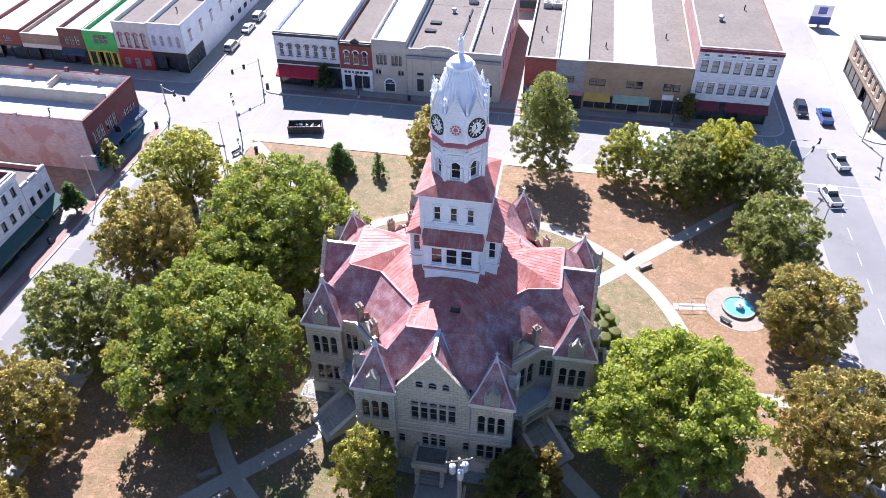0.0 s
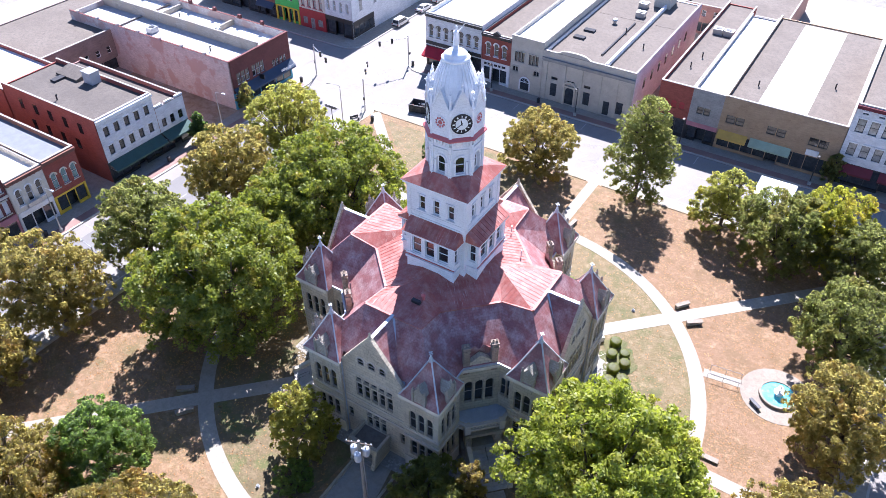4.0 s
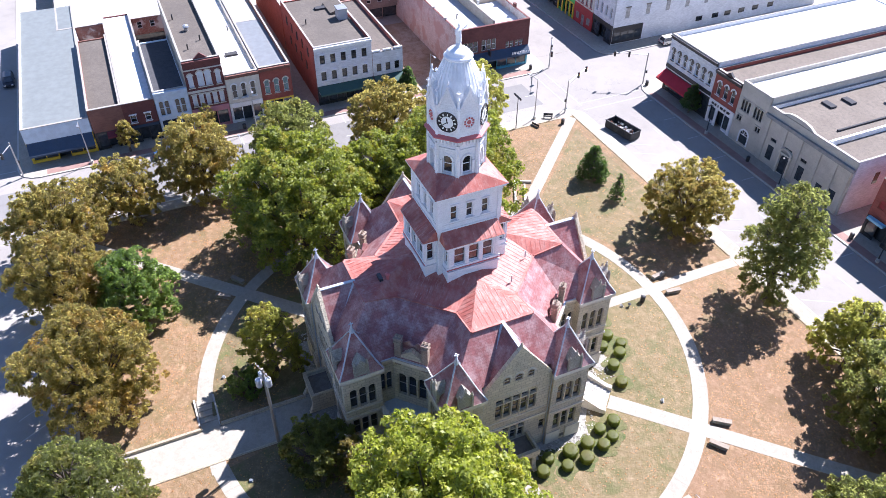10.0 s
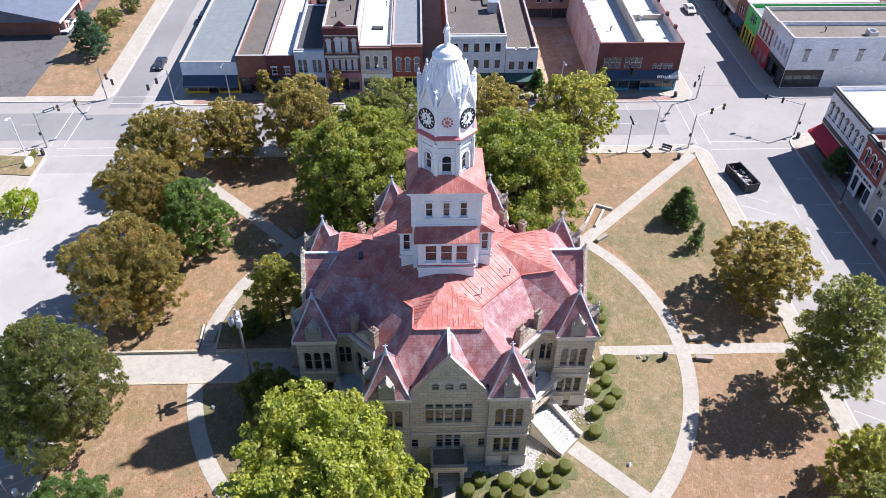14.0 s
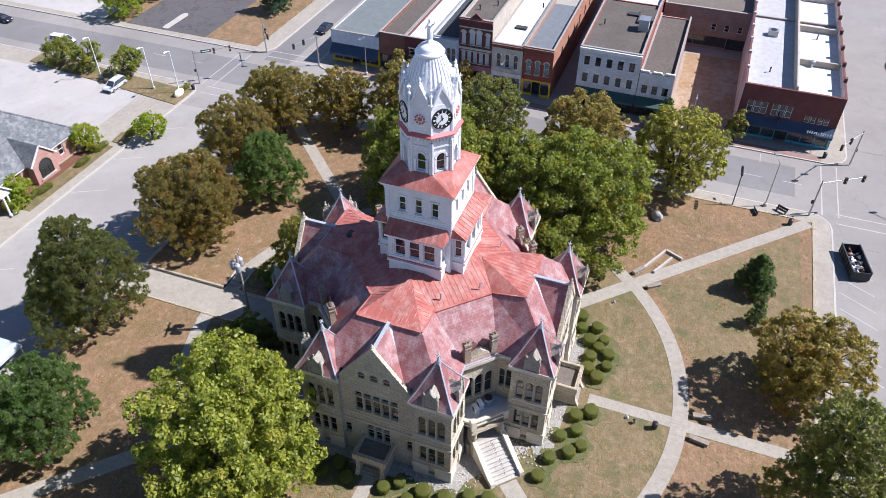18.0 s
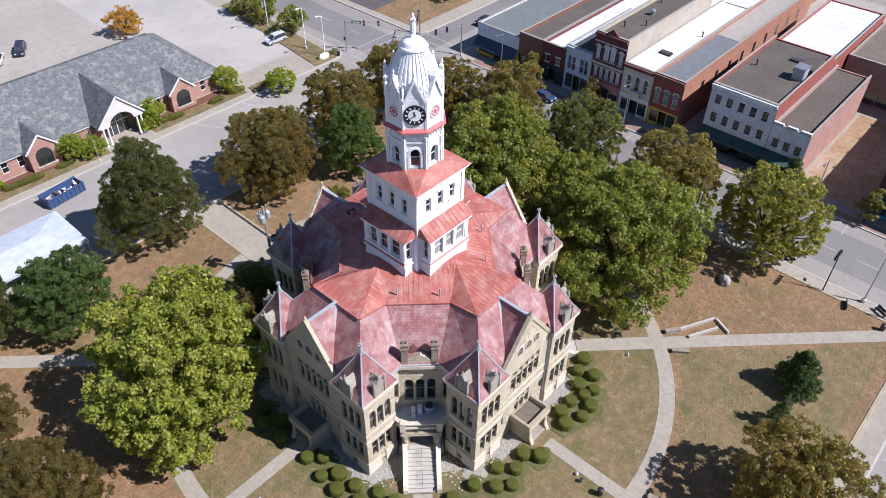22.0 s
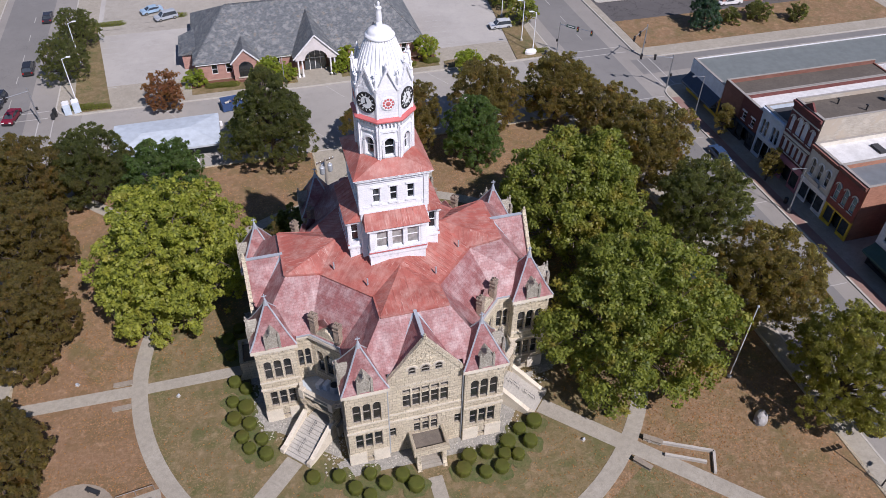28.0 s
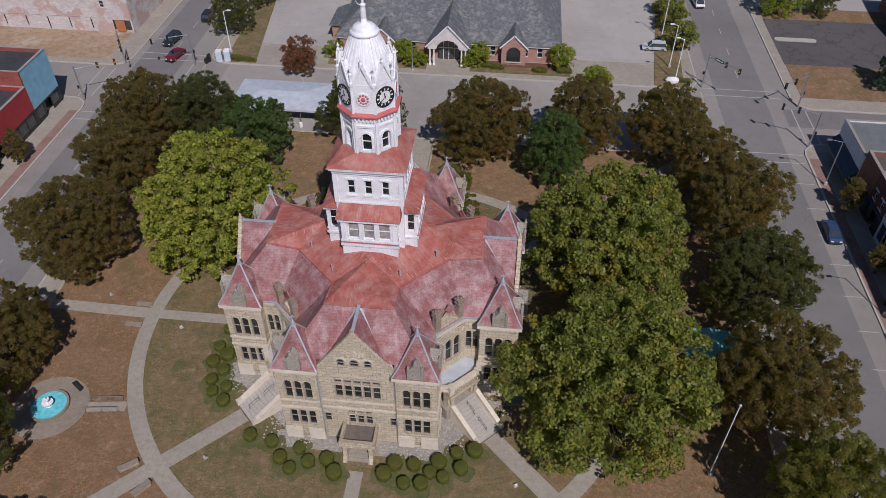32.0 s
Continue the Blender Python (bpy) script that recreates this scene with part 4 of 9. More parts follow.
    def pediment():
        g = Geo().box(11.75, -1.15, 11.2, 12.35, 1.15, 12.6)
        g.sweep([(12.35, -1.12, 12.6), (12.35, 1.12, 12.6), (12.35, 0, 13.5)], (-0.6, 0, 0))
        return g
    quarter("pediment", pediment, STONE, m @ Matrix.Rotation(radians(45), 4, "Z"), "small carved pediment")
    quarter("pediment_roof", lambda: Geo().beam((11.6, -1.14, 12.7), (11.6, 0, 13.62), 1.6, 0.1, (1, 0, 0)).beam((11.6, 1.14, 12.7), (11.6, 0, 13.62), 1.6, 0.1, (1, 0, 0)), SHINGLE, m @ Matrix.Rotation(radians(45), 4, "Z"), "")

    # balcony porch in the corner, with its portal and stair
    md = m @ Matrix.Rotation(radians(45), 4, "Z")
    side = 3.0
    front, hw = 14.95, 1.9
    rim = [(12.0, -2.5), (13.6, -3.0), (front, -hw), (front, hw), (13.6, 3.0), (12.0, 2.5)]
    porch = quarter("balcony", lambda: Geo().prism(rim, 4.75, 5.05), BALCONY, md, "grey-blue sealed balcony floor")

    def parapet():
        g = Geo()
        for a, b in (((13.75, -3.15), (front, -hw)), ((front, -hw), (front, hw)), ((front, hw), (13.75, 3.15))):
            g.beam((*a, 5.72), (*b, 5.72), 0.42, 0.18), g.beam((*a, 5.1), (*b, 5.1), 0.42, 0.2)
            d = Vector(b) - Vector(a)
            n = int(d.length / 0.32)
            for i in range(n + 1):
                p = Vector(a) + d * (i / n)
                g.lathe([(0.11, 5.15), (0.07, 5.35), (0.11, 5.65)], 6, p.x, p.y)
        for y in (-hw, hw):
            g.box(front - 0.3, y - 0.3, 4.6, front + 0.3, y + 0.3, 5.95)
        return g
    quarter("parapet", parapet, STONE_SMOOTH, Matrix.Identity(4), "stone balustrade", porch)

    def portal():
        g = Geo()
        for s in (-1, 1):
            ya, yb = sorted((1.25 * s, 2.05 * s))
            g.box(13.9, ya, 0, 14.75, yb, 4.75)
            g.prism([(12.2, 2.45 * s), (13.8, 3.05 * s), (13.6, 3.35 * s), (12.0, 2.8 * s)], 0, 4.75)
        g.box(13.9, -2.1, 3.9, 14.75, 2.1, 4.75)
        for i in range(14):
            g.box(14.75, -2.0 + i * 0.3, 4.45, 14.9, -1.85 + i * 0.3, 4.7)
        for y in (-1.68, 1.68):
            g.box(14.75, y - 0.36, 0.0, 15.35, y + 0.36, 1.9)
            g.lathe([(0.3, 1.9), (0.3, 2.05), (0.22, 2.15), (0.22, 3.55), (0.32, 3.75), (0.34, 3.9)], 10, 15.02, y)
        g.box(14.6, -2.15, 3.9, 15.25, 2.15, 4.3)
        return g
    quarters("portal", portal, STONE, Matrix.Identity(4), "stone portal with round columns", porch)
    quarter("doorway", lambda: Geo().box(11.9, -1.2, 1.8, 12.05, 1.2, 4.4), DARK_METAL, Matrix.Identity(4), "dark double doors", porch)
    quarter("landing", lambda: Geo().box(11.9, -2.4, 0, 14.9, 2.4, 1.78), CONCRETE, Matrix.Identity(4), "", porch)
    for i in range(11):
        quarter("step", lambda: Geo().box(0, -1.5, 0, 0.42, 1.5, 0.165), KERB, Matrix.Translation((14.9 + 0.42 * i, 0, 1.62 - 0.162 * i)), "", porch)

    def cheeks():
        g = Geo()
        for s in (-1, 1):
            ya, yb = sorted((1.5 * s, 2.0 * s))
            g.sweep([(14.8, ya, 0), (19.6, ya, 0), (19.6, ya, 0.7), (19.0, ya, 0.7), (15.2, ya, 2.5), (14.8, ya, 2.5)], (0, yb - ya, 0))
        g.sweep([(14.9, -1.5, 0), (19.4, -1.5, 0), (14.9, -1.5, 1.6)], (0, 3.0, 0))
        return g
    quarter("cheek_wall", cheeks, STONE_SMOOTH, Matrix.Identity(4), "pale stone stair cheeks", porch)

    def rail():
        g = Geo()
        for a, b in ((15.6, 16.9), (17.6, 18.9)):
            za, zb = 1.62 - 0.385 * (a - 15.1), 1.62 - 0.385 * (b - 15.1)
            g.tube((a, 0, za), (a, 0, za + 0.95), 0.018), g.tube((b, 0, zb), (b, 0, zb + 0.95), 0.018), g.tube((a, 0, za + 0.95), (b, 0, zb + 0.95), 0.018), g.tube((a, 0, za + 0.5), (b, 0, zb + 0.5), 0.014)
        return g
    quarters("handrail", rail, DARK_METAL, Matrix.Identity(4), "dark metal handrail", porch)

    if k == 0:
        for px, py, kind in ((12.9, 0.9, "drum"), (13.3, -0.8, "box"), (13.0, -0.1, "box")):
            u = thing("cooling_unit", md @ Matrix.Translation((px, py, 5.05)), "grey outdoor cooling unit on the balcony", "cooling unit", "balcony cooling units")
            if kind == "drum":
                part("casing", Geo().lathe([(0.55, 0), (0.55, 0.85), (0.48, 0.95)], 16), LEAD, u)
                part("fan_grille", Geo().lathe([(0.46, 0.95), (0.4, 1.0), (0.1, 1.0)], 16), DARK_METAL, u)
            else:
                part("casing", Geo().box(-0.45, -0.25, 0, 0.45, 0.25, 0.8), PLAIN_WHITE, u)
                part("fan_grille", Geo().lathe([(0.3, 0), (0.3, 0.03), (0.05, 0.04)], 14).turned(pose(0, -0.25, 0.4, 90, 0, 0)), DARK_METAL, u)

    # stoop before the middle of the front
    def stoop():
        return Geo().box(15.6, -1.9, 2.3, 18.3, 1.9, 2.55)
    st = quarter("stoop", stoop, STONE, m, "flat stone stoop roof")
    for s in (-1, 1):
        ya, yb = sorted((1.15 * s, 1.6 * s))
        tag = " " if s > 0 else ""
        quarter("stoop_wall", lambda: Geo().sweep([(15.6, ya, 0), (18.7, ya, 0), (18.25, ya, 0.9), (18.2, ya, 2.3), (15.6, ya, 2.3)], (0, yb - ya, 0)), STONE, m, "stone stoop wall" + tag)
        yc, yd = sorted((1.6 * s, 1.9 * s))
        quarter("stoop_parapet", lambda: Geo().box(15.6, yc, 2.55, 17.9, yd, 3.2), STONE, m, "stone stoop parapet" + tag)
    quarter("stoop_parapet", lambda: Geo().box(17.9, -1.9, 2.55, 18.3, 1.9, 3.2), STONE, m, "stone stoop front parapet")
    quarter("stoop_floor", lambda: Geo().box(15.65, -1.6, 2.55, 17.9, 1.6, 2.59), ROOF_GREY, m, "")
    quarter("door", lambda: Geo().box(15.65, -1.1, 0.2, 15.75, 1.1, 2.2), DARK_METAL, m, "dark basement door")
    for i in range(6):
        quarter("step", lambda: Geo().box(16.35, -1.12, 0.0, 16.7, 1.12, 0.17), CONCRETE, m @ Matrix.Translation((0.36 * i, 0, 0.85 - 0.16 * i)), "stoop step")

part("roof_vent", Geo().lathe([(0.16, 17.0), (0.16, 17.9), (0.26, 17.95), (0.26, 18.05), (0.05, 18.2)], 10, 1.6, -8.4), TRIM_RED, court, "red roof vent")
part("roof_hatch", Geo().box(0.7, -9.3, 17.1, 1.7, -8.9, 17.7), DARK_METAL, court, "dark roof hatch")
for x, y in ((6.6, 3.6), (-3.4, 6.9), (3.7, 6.8), (-6.8, 3.5)):
    part("vent_pipe", Geo().tube((x, y, 16.9), (x, y, 17.75), 0.08), LEAD, court)

# ---- the clock tower, parts of the courthouse ----
tower = part("tower_core", Geo().box(-3.42, -3.42, 17.0, 3.42, 3.42, 23.3), TOWER_WHITE, court, "white painted tower core")
for k in range(4):
    m = spin(k)
    bay = [(19.6, 21.8, False, row(2.9, 1.25, 3, 0.32))]
    holes = [(a, z0, b, z1, ar) for z0, z1, ar, sp in bay for a, b in sp]
    key = "bay"
    if key not in shared:
        g = panel(Geo(), (4.68, -2.9, 0), (0, 1, 0), 5.8, 22.3, holes, 0.2)
        shared[key] = g.mesh("bay_front", TOWER_WHITE)
        h = Geo()
        panel(h, (4.68, 2.9, 17.2), (-1, 0, 0), 1.26, 5.1, [(0.25, 2.4, 1.0, 4.6, False)], 0.2)
        h2 = panel(Geo(), (3.42, -2.9, 17.2), (1, 0, 0), 1.26, 5.1, [(0.25, 2.4, 1.0, 4.6, False)], 0.2)
        shared["bay_side"] = h.mesh("bay_side", TOWER_WHITE), h2.mesh("bay_side", TOWER_WHITE)
    b = part("bay_front", shared[key], None, tower, "white bay with three windows", m)
    for side_mesh in shared["bay_side"]:
        part("bay_side", side_mesh, None, tower, "", m)
    r = m.to_3x3()
    for a, z0, c, z1, ar in holes:
        window(court, m @ Vector((4.68, -2.9, 0)), r @ Vector((0, 1, 0)), a, z0, c, z1, False, PLAIN_WHITE, GLASS if k in (0, 3) else BLIND_GLASS, 0.15)
    window(court, m @ Vector((4.68, 2.9, 17.2)), r @ Vector((-1, 0, 0)), 0.25, 2.4, 1.0, 4.6, False, PLAIN_WHITE, GLASS, 0.15)
    window(court, m @ Vector((3.42, -2.9, 17.2)), r @ Vector((1, 0, 0)), 0.25, 2.4, 1.0, 4.6, False, PLAIN_WHITE, GLASS, 0.15)

    def trims():
        g = Geo()
        g.box(4.68, -3.0, 18.7, 4.86, 3.0, 18.95).box(4.68, -2.98, 19.25, 4.8, 2.98, 19.5)
        for y in (-2.85, -1.02, 0.55, 2.4):
            g.box(4.68, y, 19.5, 4.76, y + 0.45, 21.9)
        g.box(4.5, -3.15, 21.95, 4.95, 3.15, 22.3)
        for s in (-1, 1):
            ya, yb = sorted((2.9 * s, 3.05 * s))
            g.box(3.42, ya, 18.7, 4.68, yb, 18.95), g.box(3.42, ya, 21.95, 4.5, yb + 0.05, 22.3)
        return g
    quarters("trim", trims, TOWER_WHITE, m, "white bay moulding", tower)
    quarter("sill_band", lambda: Geo().box(4.7, -3.02, 19.12, 4.84, 3.02, 19.2), TRIM_RED, m, "dull red sill band", tower)

    def bay_roof():
        g = Geo()
        a = [(5.05, -3.3, 22.3), (5.05, 3.3, 22.3), (3.42, 3.3, 22.3), (3.42, -3.3, 22.3)]
        t = [(3.44, -3.1, 23.35), (3.44, 3.1, 23.35)]
        g.poly([a[0], a[1], t[1], t[0]]), g.poly([a[1], a[2], t[1]]), g.poly([a[0], t[0], a[3]])
        g.box(3.42, -3.3, 22.27, 5.05, 3.3, 22.31)
        return g
    quarter("bay_roof", bay_roof, SEAM, m, "red metal bay roof", tower)
    tagged(quarter("roof_rib", lambda: seams(Geo(), [(5.05, -3.3, 22.31), (5.05, 3.3, 22.31), (3.44, 3.1, 23.36), (3.44, -3.1, 23.36)], 0.6), SEAM, m, "thin bay roof ribs", tower), kind="stuff")

    # second stage
    holes = [(a, 1.1, c, 2.9, False) for a, c in row(3.42, 0.72, 3, 1.0)]
    if "stage" not in shared:
        shared["stage"] = panel(Geo(), (3.42, -3.42, 23.3), (0, 1, 0), 6.84, 4.4, holes, 0.2).mesh("stage_wall", TOWER_WHITE)
    part("stage_wall", shared["stage"], None, tower, "white upper stage wall", m)
    for a, z0, c, z1, ar in holes:
        window(court, m @ Vector((3.42, -3.42, 23.3)), r @ Vector((0, 1, 0)), a, z0, c, z1, False, PLAIN_WHITE, GLASS, 0.15)

    def stage_trim():
        g = Geo()
        for y in (-3.42, 3.1):
            g.box(3.42, y - 0.06, 23.3, 3.52, y + 0.38, 27.3)
        g.box(3.42, -3.5, 27.0, 3.6, 3.5, 27.3).box(3.42, -3.75, 27.42, 3.85, 3.75, 27.72)
        for i in range(18):
            g.box(3.6, -3.35 + i * 0.39, 27.28, 3.76, -3.2 + i * 0.39, 27.44)
        for y in (-1.72, 0, 1.72):
            g.box(3.42, y - 0.55, 24.22, 3.54, y + 0.55, 24.38).box(3.42, y - 0.5, 26.24, 3.54, y + 0.5, 26.42)
        g.box(3.42, -3.46, 24.0, 3.47, 3.46, 24.08).box(3.42, -3.46, 23.3, 3.5, 3.46, 23.5)
        return g
    quarters("trim", stage_trim, TOWER_WHITE, m, "white pilaster or bracketed cornice", tower)

    def skirt():
        g = Geo()
        a = 2.62 * math.tan(radians(22.5))
        g.poly([(3.95, -3.95, 27.72), (3.95, 3.95, 27.72), (2.62, a, 28.95), (2.62, -a, 28.95)])
        g.poly([(3.95, 3.95, 27.72), (a, 2.62, 28.95), (2.62, a, 28.95)])
        return g
    quarter("tower_roof", skirt, SEAM, m, "red metal skirt roof", tower)

part("soffit", Geo().box(-3.95, -3.95, 27.66, 3.95, 3.95, 27.72), TOWER_WHITE, tower)
AP = 2.5
HALF = AP * math.tan(radians(22.5))
CLOCK_FACE = painted("milky_clock_glass", (0.78, 0.80, 0.78), 0.3, 0.08)
for k in range(8):
    m = Matrix.Rotation(radians(45 * k), 4, "Z")
    r = m.to_3x3()
    if "belfry" not in shared:
        shared["belfry"] = panel(Geo(), (AP, -HALF, 28.6), (0, 1, 0), 2 * HALF, 4.4, [(HALF - 0.5, 0.45, HALF + 0.5, 2.5, True)], 0.3).mesh("belfry_wall", TOWER_WHITE)
        shared["clock_wall"] = Geo().box(AP - 0.4, -HALF, 33.0, AP + 0.1, HALF, 36.25).mesh("clock_wall", TOWER_WHITE)
    w = part("belfry_wall", shared["belfry"], None, tower, "white belfry face", m)
    window(court, m @ Vector((AP, -HALF, 28.6)), r @ Vector((0, 1, 0)), HALF - 0.5, 0.45, HALF + 0.5, 2.5, True, PLAIN_WHITE, GLASS, 0.22)

    def hood():
        g = Geo()
        for i in range(6):
            a, b = radians(30 * i), radians(30 * i + 30)
            g.sweep([(AP, q * math.cos(t), 30.6 + q * math.sin(t)) for q, t in ((0.5, a), (0.72, a), (0.72, b), (0.5, b))], (0.1, 0, 0))
        for s in (-1, 1):
            g.box(AP - 0.1, HALF * s - 0.2, 28.7, AP + 0.16, HALF * s + 0.2, 32.4)
            g.box(AP, 0.62 * s - 0.12, 29.0, AP + 0.12, 0.62 * s + 0.12, 30.5)
        g.box(AP, -HALF, 30.42, AP + 0.1, -0.72, 30.56).box(AP, 0.72, 30.42, AP + 0.1, HALF, 30.56)
        g.box(AP, -HALF, 31.75, AP + 0.12, HALF, 31.95)
        for i in range(6):
            g.box(AP, -0.95 + i * 0.36, 32.45, AP + 0.24, -0.8 + i * 0.36, 32.95)
        return g
    quarters("hood", hood, TOWER_WHITE, Matrix.Identity(4), "white arch hood and brackets", w)

    def band():
        g = Geo()
        a, b = HALF * (AP + 0.42) / AP, HALF * (AP + 0.2) / AP
        g.sweep([(AP + 0.42, -a, 32.98), (AP + 0.42, a, 32.98), (AP - 0.4, HALF * 0.8, 32.98), (AP - 0.4, -HALF * 0.8, 32.98)], (0, 0, 0.12))
        g.poly([(AP + 0.42, -a, 33.1), (AP + 0.42, a, 33.1), (AP + 0.1, b, 33.32), (AP + 0.1, -b, 33.32)])
        return g
    quarter("red_band", band, TRIM_RED, m, "red painted weathering band", tower)
    cw = part("clock_wall", shared["clock_wall"], None, tower, "white clock stage face", m)

    def dials():
        g = Geo()
        for s in (-1, 1):
            g.sweep([(AP + 0.1, 0, 38.40), (AP + 0.1, 1.05 * s, 36.10), (AP + 0.1, 0.85 * s, 36.10), (AP + 0.1, 0, 38.00)], (0.14, 0, 0))
        return g
    part_gable = quarter("face_gable", lambda: Geo().sweep([(AP + 0.08, -1.02, 36.10), (AP + 0.08, 1.02, 36.10), (AP + 0.02, 0, 38.20)], (-0.45, 0, 0)), TOWER_WHITE, m, "steep white gable", tower)
    quarter("gable_moulding", dials, TOWER_WHITE, Matrix.Identity(4), "", part_gable)
    quarter("gable_finial", lambda: Geo().lathe([(0.1, 38.10), (0.18, 38.35), (0.07, 38.55), (0.13, 38.70), (0.02, 39.00)], 8, AP + 0.05, 0), TOWER_WHITE, Matrix.Identity(4), "", part_gable)
    quarter("gable_ridge", lambda: Geo().sweep([(AP - 0.3, -1.0, 36.10), (AP - 0.3, 1.0, 36.10), (AP - 0.3, 0, 38.15)], (-1.0, 0, 0)), TOWER_WHITE, Matrix.Identity(4), "", part_gable)

    def pinnacle():
        q = (AP + 0.02) / math.cos(radians(22.5))
        g = Geo().lathe([(0.17, 33.15), (0.17, 36.20), (0.23, 36.25), (0.23, 36.40), (0.14, 36.45), (0.11, 37.1), (0.16, 37.15), (0.16, 37.25), (0.05, 37.4), (0.045, 38.1)], 6, q, 0)
        g.box(q - 0.2, -0.04, 37.8, q + 0.2, 0.04, 37.9).box(q - 0.04, -0.2, 37.79, q + 0.04, 0.2, 37.89)
        return g
    quarter("pinnacle", pinnacle, PLAIN_WHITE, Matrix.Rotation(radians(45 * k + 22.5), 4, "Z"), "white corner pinnacle with cross", tower)
    x = AP + 0.1
    turn = m @ Matrix.Translation((x, 0, 34.8)) @ Matrix.Rotation(radians(90), 4, "Y")
    if k % 2:
        dial = quarter("clock", lambda: Geo().lathe([(1.03, 0), (1.03, 0.12), (0.95, 0.14), (0.93, 0.06)], 32), BLACK, turn, "black-rimmed clock", tower)
        quarter("chapter_ring", lambda: Geo().lathe([(0.93, 0.03), (0.93, 0.065)], 32), BLACK, Matrix.Identity(4), "black hour ring", dial)
        quarter("dial", lambda: Geo().lathe([(0.6, 0.05), (0.6, 0.08)], 32), CLOCK_FACE, Matrix.Identity(4), "milk-white dial", dial)

        def numerals():
            g = Geo()
            for i in range(12):
                for d in (-3.5, 0, 3.5)[: 3 if i % 2 else 2]:
                    a = radians(30 * i + d)
                    g.beam((0.66 * math.cos(a), 0.66 * math.sin(a), 0.072), (0.88 * math.cos(a), 0.88 * math.sin(a), 0.072), 0.045, 0.014)
            return g
        quarters("numeral", numerals, CLOCK_FACE, Matrix.Identity(4), "white hour mark", dial)

        def pointer():
            # up the dial is -x here, to its right +y: twenty to twelve
            g = Geo()
            for turn_deg, L, w in ((350, 0.42, 0.1), (232, 0.58, 0.07)):
                a = radians(turn_deg)
                v = Vector((-math.cos(a), math.sin(a), 0))
                g.beam(-v * 0.15 + Vector((0, 0, 0.1)), v * L + Vector((0, 0, 0.1)), w, 0.02)
            return g
        quarter("pointer", pointer, BLACK, Matrix.Identity(4), "black clock pointers", dial)
    else:
        rose = quarter("rosette", lambda: Geo().lathe([(0.68, 0), (0.68, 0.08), (0.57, 0.1), (0.55, 0.04)], 24), TOWER_WHITE, turn, "white rosette rim", tower)

        def petals():
            g = Geo()
            for i in range(10):
                a = radians(36 * i)
                g.lathe([(0.11, 0.03), (0.11, 0.07), (0.07, 0.09)], 8, 0.43 * math.cos(a), 0.43 * math.sin(a))
            g.lathe([(0.22, 0.03), (0.22, 0.08), (0.1, 0.12)], 12)
            return g
        quarters("petal", petals, TRIM_RED, Matrix.Identity(4), "red rosette petal", rose)

# ribbed dome, cap and plinth
g = Geo()
profile = [(2.45, 35.6), (2.43, 36.3), (2.3, 37.1), (2.06, 38.0), (1.77, 38.8), (1.47, 39.5), (1.15, 40.15)]
g.lathe(profile, 32)
smooth(part("dome", g, PLAIN_WHITE, tower, "white sheet-metal dome"))
rib = Geo()
for (r0, z0), (r1, z1) in zip(profile, profile[1:]):
    rib.beam((r0, 0, z0), (r1, 0, z1), 0.15, 0.16, (1, 0, 0))
rib = rib.mesh("dome_rib", PLAIN_WHITE)
for k in range(32):
    part("dome_rib", rib, None, tower, m=Matrix.Rotation(radians(11.25 * k), 4, "Z"))
smooth(part("dome_cap", Geo().lathe([(1.1, 40.0), (1.3, 40.1), (1.36, 40.3), (1.2, 40.42), (1.08, 40.46), (1.1, 40.64), (0.85, 40.86), (0.5, 41.02), (0.28, 41.1), (0.25, 41.45)], 24), PLAIN_WHITE, tower, "white moulded dome cap"))
statue = Geo().lathe([(0.25, 41.45), (0.27, 41.6), (0.26, 42.1), (0.22, 42.45), (0.28, 42.7), (0.1, 42.85), (0.13, 43.0), (0.12, 43.15), (0.03, 43.25)], 12)
statue.tube((0.1, 0.15, 42.65), (0.35, 0.5, 42.95), 0.07, 0.05).tube((0.35, 0.5, 42.95), (0.45, 0.62, 43.25), 0.05, 0.03).tube((-0.1, -0.2, 42.65), (0.15, -0.38, 42.3), 0.07, 0.05)
whole("statue", statue, PLAIN_WHITE, "white robed figure statue on the dome cap", "statue")


# ---- the shops round the square ----
def brick(name, c, patch=None):
    return masonry(name, c, tint(c, 0.78), tint(c, 0.9) if not patch else (0.45, 0.42, 0.38), 0.6, 0.2, 0.012, 0.9, patch)


BR_RED = brick("red_brick", (0.34, 0.095, 0.068))
BR_DARK = brick("dark_red_brick", (0.17, 0.058, 0.05))
BR_BROWN = brick("brown_brick", (0.25, 0.115, 0.083))
BR_TAN = brick("tan_brick", (0.42, 0.30, 0.19))
BR_PINK = brick("pink_brick", (0.46, 0.27, 0.22))
BR_OLD = brick("patched_old_brick_wall", (0.34, 0.15, 0.11), (0.60, 0.52, 0.46))
BR_WHITE = brick("whitewashed_brick", (0.77, 0.775, 0.78))
BR_ORANGE = brick("faded_orange_brick", (0.42, 0.21, 0.135))
BR_TAUPE = brick("dull_taupe_brick", (0.32, 0.245, 0.21))
TAN_WALL = brick("weathered_tan_render", (0.50, 0.45, 0.365), (0.42, 0.36, 0.28))
ROOF_SLOPE = painted("dark_blue_grey_roof", (0.10, 0.115, 0.145), 0.6, 0.2)
ROOF_PALE = painted("pale_grey_roof_coating", (0.40, 0.40, 0.40), 0.7, 0.3)
STUCCO = brick("peeling_pale_stucco", (0.66, 0.61, 0.58), (0.47, 0.35, 0.31))
